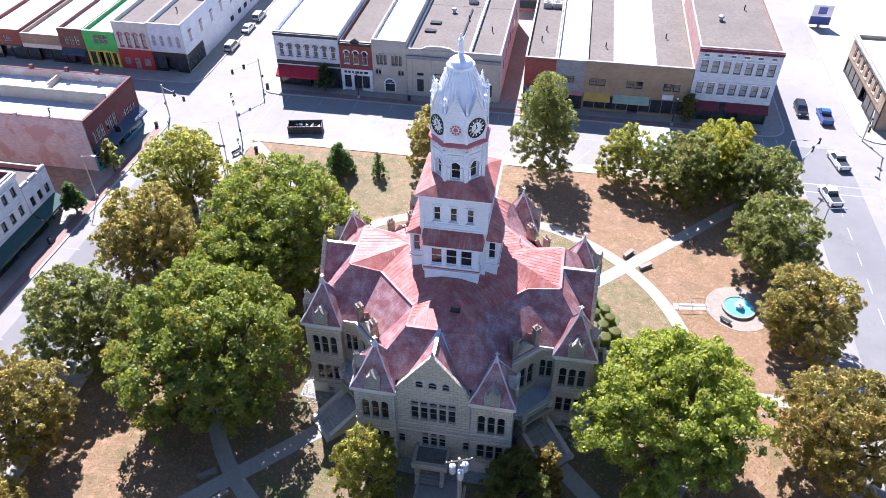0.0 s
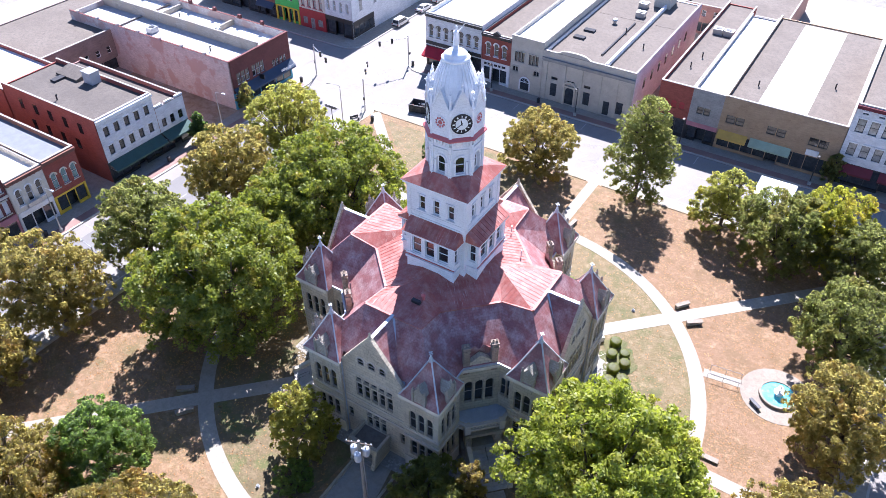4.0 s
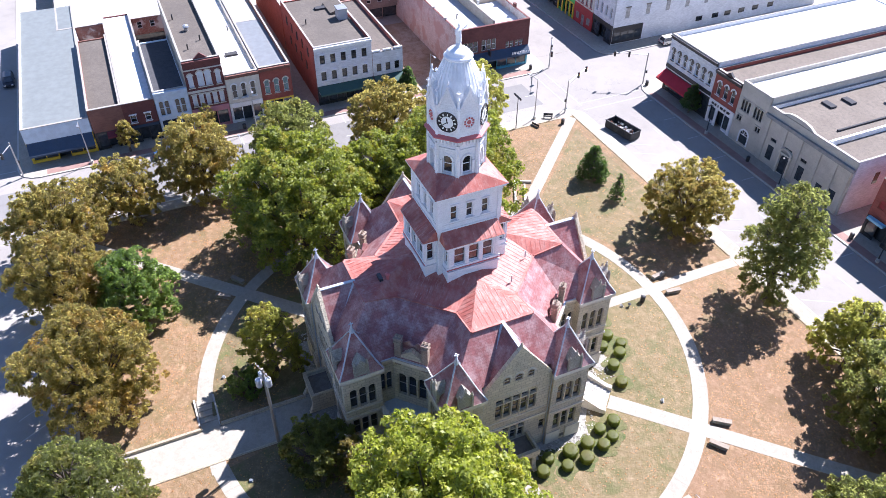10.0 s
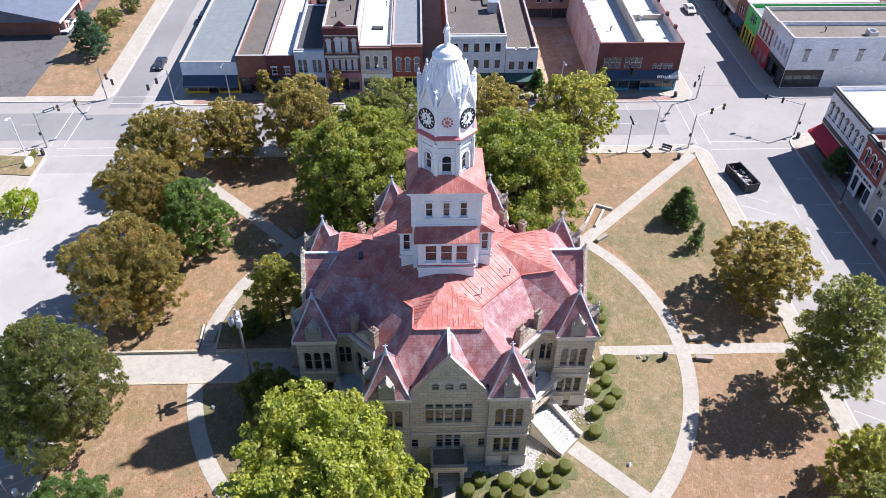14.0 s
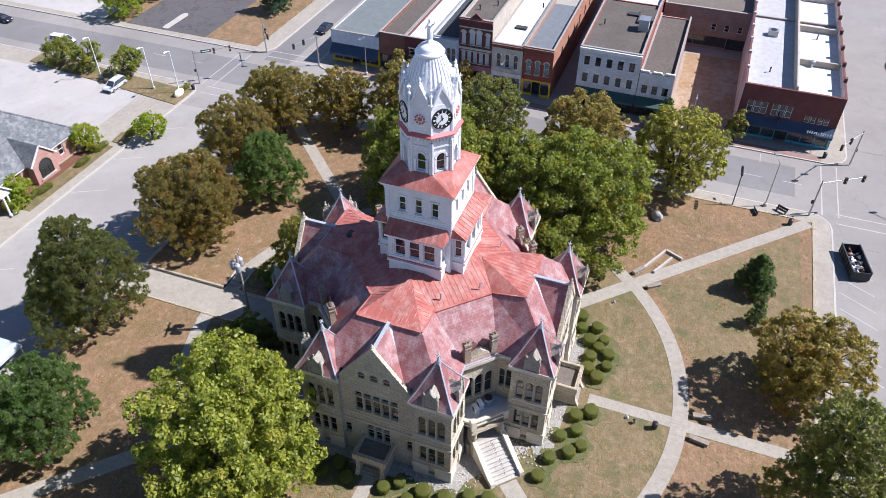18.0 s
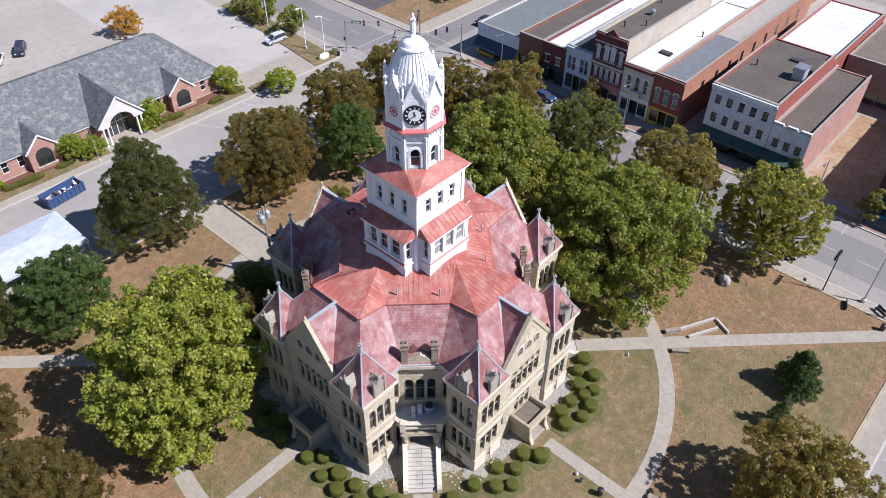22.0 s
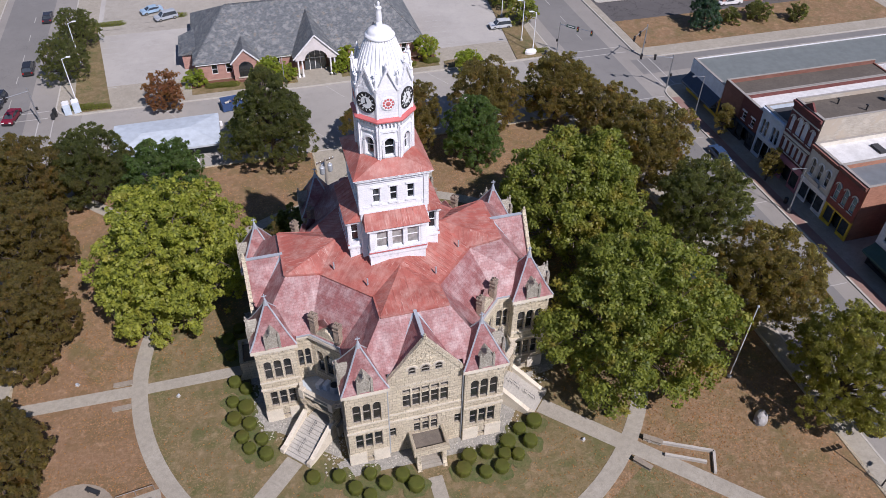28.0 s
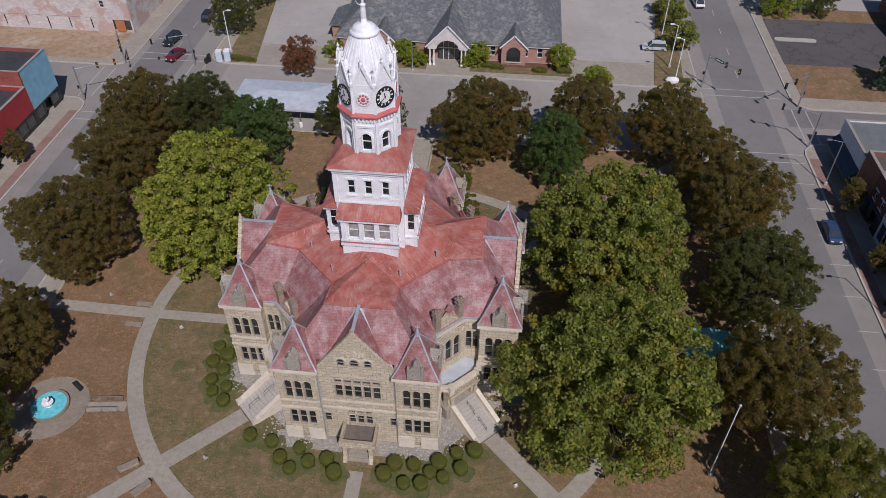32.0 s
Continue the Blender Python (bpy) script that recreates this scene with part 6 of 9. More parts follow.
b = shop(*N(7.7), 5.4, 38, 9.9, GREY_STONE, ROOF_WHITE, "grey stone-faced shop between red and tan ones", [(5.4, 6.8, False, row(2.4, 1.1, 2, 0.1))], group="shops round the square", base=3.6, frame_material=DARK_METAL, band=(PINK, 2.9, 3.7))
b = shop(*N(13.1), 19.3, 40, 10.0, BR_TAN, ROOF_GREY, "long tan brick shop with coloured awnings", [(5.2, 6.7, False, row(2.5, 1.45, 2, 0.12) + row(9.3, 1.45, 2, 0.12) + row(16.0, 1.45, 2, 0.12))], group="shops round the square", base=3.6, frame_material=DARK_METAL, bays=9, store=BR_TAN)
for a, c, mat2 in ((0.3, 5.2, painted("mustard_canvas", (0.50, 0.33, 0.07), 0.8, 0.15)), (5.7, 12.4, painted("sage_canvas", (0.30, 0.40, 0.30), 0.8, 0.1))):
    add(b, "awning", Geo().sweep([(a, 0, 3.7), (a, -1.0, 2.7), (a, -1.0, 2.4), (a, 0, 3.4)], (c - a, 0, 0)), mat2, "faded sloping awning")
add(b, "sign", Geo().box(14.6, -0.3, 3.6, 16.6, -0.1, 4.6), WHITE, "white shop sign")
add(b, "roof_patch", Geo().box(5.0, 1.0, 9.3, 12.8, 39, 9.34), ROOF_WHITE, "white roof membrane")
vents(b, [("pipe", 3.5, 8), ("pipe", 15, 14)], 9.3)
b = shop(*N(32.5), 14.3, 30, 14.3, BR_WHITE, ROOF_GREY, "white three-storey corner shop with dark window hoods", [
    (9.6, 12.0, False, row(7.15, 1.2, 7, 0.72)), (5.4, 7.7, False, row(7.15, 1.2, 7, 0.72)), (12.75, 13.1, False, row(7.15, 0.8, 6, 1.5))], side=BR_PINK, base=4.0, cornice=CANVAS_MAROON, frame_material=ROOF_DARK, pane=BLIND_GLASS, hood=WHITE, awning=(CANVAS_MAROON, 2.9, 3.9, 1.2, [(0.6, 5.6), (6.6, 14.2)]), bays=6, group="shops round the square")
vents(b, [("vent", 5, 14), ("pipe", 10, 20)], 13.6)

# the block to the north-west
Q = lambda x0: (x0, 67.6, 0)
b = shop(*Q(-74.6), 7.3, 58, 10.3, BR_WHITE, ROOF_GREY, "grey-white corner shop with a black shopfront", [(5.6, 7.9, True, row(3.6, 0.8, 4, 0.95))], base=4.2, store=BLACK, band=(BLACK, 3.4, 4.3), group="shops to the north-west", frame_material=PALE_BLUE, pane=BLIND_GLASS)
sf = add(b, "side_shopfront", Geo().box(7.28, 0.4, 0.2, 7.4, 8, 3.8), BLACK, "black side shopfront")
for i in range(4):
    part("display_window", Geo().box(7.4, 0.7 + 1.8 * i, 0.8, 7.43, 2.2 + 1.8 * i, 2.7), STORE_GLASS, sf)
for i in range(10):
    sw = add(b, "side_window", Geo().box(7.3, 3 + 5.2 * i, 5.6, 7.34, 4 + 5.2 * i, 7.8), BLIND_GLASS, "boarded side window")
    part("sill", Geo().box(7.3, 2.85 + 5.2 * i, 5.42, 7.45, 4.15 + 5.2 * i, 5.6), BR_WHITE, sw)
    part("lintel", Geo().box(7.3, 2.85 + 5.2 * i, 7.8, 7.42, 4.15 + 5.2 * i, 8.05), ROOF_GREY, sw)
for y in (22.5, 27.0, 30.5, 34.5, 38.5, 43.0):
    add(b, "side_window", Geo().box(7.3, y, 1.6, 7.34, y + 1.7, 2.7), GLASS, "low dark side window")
vents(b, [("pipe", 3, 8), ("unit", 5, 16), ("pipe", 2, 22)], 9.6)
b = shop(*Q(-82.2), 7.5, 40, 10.1, CREAM, ROOF_GREY, "shop with white upper floor and red lower floor", [(4.9, 7.9, True, row(3.75, 0.95, 4, 0.75))], base=4.3, store=RED_WALL, band=(RED_WALL, 2.6, 4.35), pane=BLIND_GLASS, frame_material=RED_WALL, hood=TRIM_RED, group="shops to the north-west")
holes = [(0.9, 0.9, 2.2, 2.5, False), (3.1, 0.1, 4.3, 2.5, False), (5.2, 0.9, 6.6, 2.5, False)]
add(b, "red_front", panel(Geo(), (0, -0.06, 0), (1, 0, 0), 7.5, 4.2, holes, 0.1), RED_WALL, "red painted ground floor")
for a, z0, c, z1, ar in holes:
    add(b, "front_window", Geo().poly([(a, 0.0, z0), (c, 0.0, z0), (c, 0.0, z1), (a, 0.0, z1)]), BLIND_GLASS)
b = shop(*Q(-89.5), 7.2, 30, 7.7, GREEN_WALL, ROOF_BLUEGREY, "bright green shop with yellow trim", [(5.0, 7.0, False, row(3.8, 1.0, 3, 0.05))], base=3.5, store=GREEN_WALL, frame_material=CREAM, group="shops to the north-west")
for x in (0.1, 1.9, 3.6, 5.2, 6.6):
    add(b, "yellow_post", Geo().box(x, -0.1, 0, x + 0.45, 0.06, 3.4), YELLOW)
add(b, "yellow_band", Geo().box(0.6, -0.12, 3.3, 6.6, 0, 3.55), YELLOW)
shop(*Q(-95.1), 5.5, 30, 7.8, BR_BROWN, ROOF_WHITE, "brown brick shop with three windows", [(4.3, 6.2, False, row(2.75, 0.9, 3, 0.3))], awning=(NAVY, 2.6, 3.6, 1.0, None), group="shops to the north-west")
shop(*Q(-104.2), 9.0, 36, 6.0, BR_TAN, ROOF_WHITE, "low tan brick shop with cream band", group="shops to the north-west", band=(CREAM, 3.0, 3.9))
shop(*Q(-113.0), 8.7, 36, 6.6, BR_RED, ROOF_WHITE, "low red brick shop", [(3.9, 5.2, False, row(4.3, 1.6, 2, 0.8))], group="shops to the north-west")
# the other corners
b = shop(66.3, 92, -90, 24, 26, 8.0, BR_TAN, ROOF_WHITE, "tan brick corner building with tall windows", [(4.4, 6.8, False, row(12, 1.3, 7, 1.6))], group="corner buildings", hood=LIME, cornice=LIME, bays=8, category="building")
shop(67.0, -40.9, -90, 8.3, 26, 10.0, BLUE_WALL, ROOF_DARK, "shop with a bright blue metal front", base=2.9, group="corner buildings", side=BR_RED, frame_material=WHITE)
shop(67.0, -18.0, -90, 22.9, 26, 7.3, RED_WALL, ROOF_DARK, "long red painted shop", base=3.0, group="corner buildings", bays=9, awning=(NAVY, 2.4, 3.0, 1.0, [(2, 9)]))
b = shop(102, -76.0, 180, 37, 20, 9.0, STUCCO, ROOF_GREY, "peeling white-painted brick building beside a vacant lot", [(5.2, 6.6, False, [(31, 32), (8, 9)])], base=3.0, store=STUCCO, group="corner buildings", bays=9, category="building")
for i in range(7):
    add(b, "boarded_bay", Geo().box(0.3 + i * 4.7, -0.05, 0.0, 4.75 + i * 4.7, 0.02, 2.95), STUCCO, "whitewashed boarded bay")
add(b, "boarded_door", Geo().box(33.4, -0.08, 0.2, 35.4, 0, 2.6), painted("orange_board", (0.42, 0.16, 0.06), 0.8, 0.2), "orange boarded door")
for x, y, t, w, d, h, mat1, mat2, lab in ((-99.5, 13.8, 90, 34, 22, 8.4, BR_TAUPE, ROOF_GREY, "brown brick building behind the vacant lot"), (-106, -40, 90, 34, 44, 6.2, BR_OLD, ROOF_WHITE, "long low building with a white roof"),
                                     (-8, 112, 0, 22, 26, 6.5, BR_PINK, ROOF_GREY, "low building behind the bank")):
    b = shop(x, y, t, w, d, h, mat1, mat2, lab, [(4.0, 5.4, False, row(w / 2, 1.0, 6, 1.6))], base=3.0, store=mat1, group="back buildings", category="building", bays=5)

# ---- the slate-roofed building on the south side ----
hall = thing("slate_roofed_building", pose(0, 0, WALK), "low pink brick building with hipped slate roof and gabled porch", "building")
EB = 3.6
wb = [(x - 0.55, 1.0, x + 0.55, 3.0, False) for x in (3.0, 5.6, 12.2, 14.6, 27.6, 30.2, 36.6, 39.4)]
part("front_wall", panel(Geo(), (20.9, -72.6, 0), (-1, 0, 0), 42.8, EB, wb, 0.2), BR_PINK, hall)
for a, z0, c, z1, ar in wb:
    window(hall, (20.9, -72.6, 0), (-1, 0, 0), a, z0, c, z1, False, WHITE, GLASS, 0.12)
part("wall", Geo().box(20.6, -94.5, 0, 20.9, -72.9, EB).box(-21.9, -94.5, 0, -21.6, -72.9, EB).box(-21.6, -94.8, 0, 20.6, -94.5, EB), BR_PINK, hall)
part("frieze", Geo().box(-22.2, -72.6, EB - 0.45, 21.2, -72.25, EB - 0.02), WHITE, hall, "white eaves board")
e = [(-22.6, -72.0, EB), (21.6, -72.0, EB), (21.6, -95.4, EB), (-22.6, -95.4, EB)]
r0, r1 = (-15.5, -83.8, 9.5), (14.2, -83.8, 9.5)
part("roof", Geo().poly([e[1], e[0], r0, r1]).poly([e[2], e[1], r1]).poly([e[3], e[2], r1, r0]).poly([e[0], e[3], r0]), SLATE, hall, "grey slate hipped roof")
part("ridge", Geo().beam(r0, r1, 0.4, 0.12).beam(r0, e[0], 0.35, 0.1).beam(r1, e[1], 0.35, 0.1), SLATE, hall)


GABLE_PLASTER = painted("pale_gable_plaster", (0.6, 0.56, 0.54), 0.8, 0.15)


def porch_gable(cx, half, apex, yf, eave, entrance):
    wall_y = -72.4
    gb = part("gable_front", Geo().sweep([(cx - half * 0.86, yf, 0), (cx + half * 0.86, yf, 0), (cx + half * 0.86, yf, eave), (cx, yf, apex - 0.25), (cx - half * 0.86, yf, eave)], (0, -0.35, 0)) if not entrance else
              Geo().sweep([(cx - half * 0.9, yf, eave - 0.6), (cx - 2.2, yf, eave - 0.6), (cx - 1.9, yf, eave + 0.3), (cx - 1.1, yf, eave + 1.0), (cx, yf, eave + 1.25), (cx + 1.1, yf, eave + 1.0), (cx + 1.9, yf, eave + 0.3), (cx + 2.2, yf, eave - 0.6), (cx + half * 0.9, yf, eave - 0.6), (cx + half * 0.9, yf, eave), (cx, yf, apex - 0.25), (cx - half * 0.9, yf, eave)], (0, -0.4, 0)),
              GABLE_PLASTER if entrance else BR_PINK, hall, "pale plaster gabled porch" if entrance else "pink brick gable")
    back = -72.0 - (apex - EB) * (11.8 / 5.9) - 0.2
    part("gable_roof", Geo().poly([(cx, yf + 0.3, apex), (cx - half, yf + 0.3, eave - 0.15), (cx - half, -72.0, EB + 0.02), (cx, back, apex)]).poly([(cx, yf + 0.3, apex), (cx + half, yf + 0.3, eave - 0.15), (cx + half, -72.0, EB + 0.02), (cx, back, apex)]), SLATE, hall)
    part("bargeboard", Geo().beam((cx - half, yf + 0.2, eave - 0.2), (cx, yf + 0.2, apex - 0.05), 0.22, 0.16, (0, 1, 0)).beam((cx + half, yf + 0.2, eave - 0.2), (cx, yf + 0.2, apex - 0.05), 0.22, 0.16, (0, 1, 0)), WHITE, hall)
    if entrance:
        for x in (-half * 0.8, -half * 0.62, half * 0.62, half * 0.8):
            part("column", Geo().lathe([(0.26, 0), (0.26, 0.25), (0.17, 0.35), (0.15, eave - 0.8), (0.26, eave - 0.6)], 12, cx + x, yf - 0.2), WHITE, hall)
        part("entrance_glass", Geo().poly([(cx - 2.0, -72.0, 0.1), (cx + 2.0, -72.0, 0.1), (cx + 2.0, -72.0, 3.9), (cx, -72.0, 4.9), (cx - 2.0, -72.0, 3.9)]), STORE_GLASS, hall)
        part("entrance_frame", Geo().box(cx - 0.05, -72.0, 0, cx + 0.05, -71.9, 4.6).box(cx - 2.0, -72.0, 2.4, cx + 2.0, -71.9, 2.55).box(cx - 1.1, -72, 0, cx - 1.0, -71.9, 3.8).box(cx + 1.0, -72, 0, cx + 1.1, -71.9, 3.8), WHITE, hall)
        parts("side_wall", Geo().box(cx - half * 0.9, -72.4, 0, cx - half * 0.9 + 0.3, yf - 2.4, eave - 0.6).box(cx + half * 0.9 - 0.3, -72.4, 0, cx + half * 0.9, yf - 2.4, eave - 0.6), BR_PINK, hall)
    else:
        for s in (-1, 1):
            xa, xb = sorted((cx + s * half * 0.86, cx + s * (half * 0.86 - 0.3)))
            part("side_wall", Geo().box(xa, wall_y, 0, xb, yf - 0.35, eave), BR_PINK, hall)
        window(hall, (cx + 1.3, yf, 0), (-1, 0, 0), 0, 0.8, 2.6, 3.7, True, DARK_METAL, GLASS, -0.12, bars=3)
        part("sill", Geo().box(cx - 1.6, yf, 0.55, cx + 1.6, yf + 0.2, 0.78), LIME, hall)


porch_gable(-0.8, 4.3, 8.3, -69.3, 4.0, True)
porch_gable(-13.4, 2.7, 6.2, -71.0, 3.7, False)
porch_gable(12.2, 2.7, 6.2, -71.0, 3.7, False)
annexe = part("east_annexe", Geo().box(20.9, -86, 0, 23.6, -78, 3.0), BR_PINK, hall)
part("annexe_roof", Geo().sweep([(24.2, -77.6, 3.0), (20.9, -77.6, 3.0), (20.9, -77.6, 4.2)], (0, -8.8, 0)), SLATE, annexe)
# its beds and walk
for x0, x1 in ((-24.5, -5.2), (3.2, 22.5)):
    whole("planting_bed", Geo().box(x0, -72.2, WALK - 0.05, x1, -70.2, WALK + 0.06), MULCH, "mulched bed along the pink brick wall", "planting bed", kind="structure")
    whole("grass_strip", Geo().box(x0, -70.2, WALK - 0.05, x1, -67.6, WALK + 0.03), LAWN_GREEN, "narrow mown grass strip", "lawn", kind="structure")

# brown brick building with a dark sloping roof beyond the cracked lot
hb = thing("brick_hall", pose(0, 0, WALK), "low brown brick building with dark blue-grey roof", "building", "back buildings")
part("wall", Geo().box(-128, -106, 0, -93.0, -80.0, 3.4), BR_BROWN, hb)
part("roof", Geo().sweep([(-129, -79.0, 3.4), (-129, -93, 6.6), (-129, -107, 3.4)], (37.2, 0, 0)), ROOF_SLOPE, hb, "dark blue-grey sloping roof")
part("fascia", Geo().box(-129, -79.0, 3.1, -91.8, -78.8, 3.5), WHITE, hb)
for x in (-94.2, -104.0):
    part("porch_post", Geo().box(x - 0.4, -79.6, 0, x + 0.4, -78.9, 3.1), BR_PINK, hb)
for q in range(5):
    part("window_opening", Geo().box(-124 + q * 6, -80.0, 1.0, -122 + q * 6, -79.96, 2.6), GLASS, hb)


# ---- trees ----
LEAVES = {
    "maple": leaf("bright_maple_leaves", (0.325, 0.33, 0.05), (0.088, 0.115, 0.024), (0.35, 0.24, 0.04), 0.25, 0.32),
    "green_maple": leaf("green_maple_leaves", (0.25, 0.268, 0.046), (0.064, 0.092, 0.023), (0.36, 0.21, 0.04), 0.34, 0.36, (2.7, 2.75, 1.3)),
    "oak": leaf("browning_oak_leaves", (0.18, 0.142, 0.066), (0.095, 0.086, 0.042), (0.195, 0.116, 0.052), 0.5, 0.74, (3.8, 4.05, 2.4)),
    "olive": leaf("dull_olive_leaves", (0.118, 0.124, 0.056), (0.063, 0.073, 0.034), (0.145, 0.11, 0.05), 0.45, 0.73, (4.2, 4.2, 2.5)),
    "yellow": leaf("yellowing_leaves", (0.26, 0.235, 0.05), (0.11, 0.125, 0.03), (0.33, 0.21, 0.04), 0.5, 0.62),
    "green": leaf("fresh_green_leaves", (0.12, 0.162, 0.062), (0.056, 0.086, 0.036), (0.14, 0.15, 0.06), 0.3, 0.64, (4.0, 4.0, 2.0)),
    "conifer": leaf("dark_conifer_needles", (0.07, 0.1, 0.042), (0.04, 0.066, 0.03), (0.08, 0.11, 0.04), 0.2),
    "dull": leaf("dull_yellow_leaves", (0.175, 0.16, 0.062), (0.09, 0.092, 0.038), (0.2, 0.145, 0.052), 0.45, 0.74, (4.0, 4.3, 2.3)),
    "spruce": leaf("blue_spruce_needles", (0.06, 0.10, 0.075), (0.04, 0.075, 0.055), (0.08, 0.11, 0.08), 0.2),
    "orange": leaf("orange_autumn_leaves", (0.42, 0.23, 0.05), (0.22, 0.17, 0.04), (0.4, 0.17, 0.03), 0.5, 0.5),
    "red": leaf("dull_red_leaves", (0.24, 0.105, 0.055), (0.125, 0.075, 0.04), (0.2, 0.13, 0.045), 0.5),
    "hedge": leaf("clipped_hedge_leaves", (0.17, 0.175, 0.045), (0.125, 0.14, 0.036), (0.19, 0.13, 0.04), 0.3),
    "shrub": leaf("yellow_green_shrub_leaves", (0.25, 0.27, 0.042), (0.14, 0.18, 0.036), (0.36, 0.28, 0.055), 0.4, 0.55),
}


def quads(name, v, material):
    """A mesh of loose four-sided leaves from an array of their corners."""
    count = len(v) // 4
    me = bpy.data.meshes.new(name)
    me.vertices.add(count * 4)
    me.vertices.foreach_set("co", v.astype(np.float32).ravel())
    me.loops.add(count * 4)
    me.loops.foreach_set("vertex_index", np.arange(count * 4, dtype=np.int32))
    me.polygons.add(count)
    me.polygons.foreach_set("loop_start", np.arange(0, count * 4, 4, dtype=np.int32))
    me.update(calc_edges=True)
    me.materials.append(material)
    return me


def unit(v):
    return v / (np.linalg.norm(v, axis=1)[:, None] + 1e-9)


def leaf_corners(rng, p, n, size, long):
    """Corners of small folded rhombic leaves at p that face along n."""
    count = len(p)
    t = unit(np.cross(n, rng.normal(size=(count, 3))))
    s = np.cross(n, t)
    r = (size * rng.uniform(0.6, 1.35, count))[:, None]
    return np.stack([p - t * r * long, p + s * r * 0.62 + n * r * 0.16, p + t * r * long, p - s * r * 0.62 + n * r * 0.16], 1).reshape(-1, 3)


def leaf_mesh(name, rng, centres, radii, count, size, material, flat=0.48, long=1.0):
    """Leaves on the skins of many round clumps, for clipped bushes."""
    k = rng.choice(len(centres), count, p=radii ** 2 / (radii ** 2).sum())
    d = rng.normal(size=(count, 3))
    d[:, 2] += 0.25
    d = unit(d)
    p = centres[k] + d * radii[k][:, None] * rng.uniform(0.8, 1.06, count)[:, None]
    n = d + rng.normal(size=(count, 3)) * flat
    n[:, 2] += 0.2
    return quads(name, leaf_corners(rng, p, unit(n), size, long), material)


def crown_mesh(rng, sprays, faces, radii, count, size, material, long=1.0):
    """Leaves on the outer sides of small rounded clumps at the ends of the twigs."""
    k = rng.choice(len(sprays), count, p=radii ** 2 / (radii ** 2).sum())
    d = unit(rng.normal(size=(count, 3)) * 0.75 + faces[k] * 0.8)
    p = sprays[k] + d * (radii[k] * rng.uniform(0.5, 1.2, count))[:, None] * (1, 1, 0.8)
    m = unit(d + rng.normal(size=(count, 3)) * 0.75)
    return quads("crown", leaf_corners(rng, p, m, size, long), material)


def tree(x, y, r, h, kind, shape, seed, label, leaves=0, size=0.34, clear=0.16, sparse=0.0, base=0.0, group="trees on the lawn", name="tree", spray=0.0):
    """Boughs as lobes of the crown, twigs with flat sprays of leaves on the boughs' skins, and limbs that carry them."""
    rng = np.random.default_rng(seed)
    t = thing(name, Matrix.Translation((x, y, base)) @ Matrix.Rotation(seed, 4, "Z"), label, "tree", group)
    low = h * clear
    rise = h - low
    nb = int(14 + 3.0 * r + (7 if shape != "round" else 0))
    f = (np.arange(nb) + rng.uniform(0.1, 0.9, nb)) / nb
    if shape == "round":
        prof = np.sqrt(np.maximum(0.12, 1 - ((f - 0.40) / 0.64) ** 2))
    elif shape == "tall":
        prof = np.sqrt(np.maximum(0.06, 1 - ((f - 0.36) / 0.66) ** 2)) * (1.05 - 0.35 * f)
    else:
        prof = np.maximum(0.1, (1 - f) ** 0.8) * (0.75 + 0.25 * np.minimum(1, f / 0.12))
    if kind == "conifer":
        nb = 70
        f = (np.arange(nb) + rng.uniform(0.1, 0.9, nb)) / nb
        prof = np.maximum(0.05, 1 - f) ** 0.85 * (0.8 + 0.2 * np.minimum(1, f / 0.12))
    a = np.arange(nb) * 2.39996 + seed + rng.normal(size=nb) * 0.25
    out = r * prof * 0.62 * rng.uniform(0.78, 1.12, nb)
    bough = np.stack([out * np.cos(a), out * np.sin(a), low + rise * (0.1 + 0.78 * f)], 1)
    rb = r * (0.285 if shape == "round" else 0.26) * rng.uniform(0.8, 1.25, nb) * (0.55 + 0.45 * prof)
    if kind == "conifer":
        rb *= 0.7
    bough = np.concatenate([bough, [[0, 0, low + rise * (0.3 if kind == "conifer" else 0.45)]]])
    rb = np.append(rb, 0.42 * min(r, rise * 0.6))
    fine = "maple" not in kind
    n = int((60 if kind == "conifer" else 19 if fine else 7.5) * r * r * max(1.0, rise / (1.7 * r)) * (1 - sparse)) + 30
    k = rng.choice(nb + 1, n * 7, p=rb ** 2 / (rb ** 2).sum())
    d = rng.normal(size=(n * 7, 3))
    d[:, 2] += 0.45
    d = unit(d)
    p = bough[k] + d * (rb[k] * rng.uniform(0.84 if fine else 0.74, 1.1 if fine else 1.16, n * 7))[:, None]
    inner = np.zeros(n * 7, dtype=bool)
    for c, q in zip(bough, rb):
        inner |= np.linalg.norm(p - c, axis=1) < q * (0.8 if fine else 0.7)
    keep = np.flatnonzero(~inner)[:n]
    p, k, d = p[keep], k[keep], d[keep]
    wide = np.percentile(np.hypot(p[:, 0], p[:, 1]), 94)
    fit = np.array([r / wide * 0.97, r / wide * 0.97, 1.0])
    lo, hi = p[:, 2].min(), p[:, 2].max()
    up = lambda z: low + (z - lo) / (hi - lo) * (rise - 0.25)
    p, bough = p * fit, bough * fit
    p[:, 2], bough[:, 2] = up(p[:, 2]), up(bough[:, 2])
    # twigs inside the crown, behind the outer clumps
    deep = rng.integers(0, len(p), int(len(p) * 0.45))
    middle = bough[k[deep]]
    p = np.concatenate([p, middle + (p[deep] - middle) * rng.uniform(0.25, 0.75, len(deep))[:, None]])
    d = np.concatenate([d, d[deep]])
    k = np.concatenate([k, k[deep]])
    face = unit(d + (0, 0, 0.55))
    spray = spray or (0.25 + 0.024 * r if fine else 0.36 + 0.038 * r)
    q = spray * rng.uniform(0.65, 1.35, len(p))
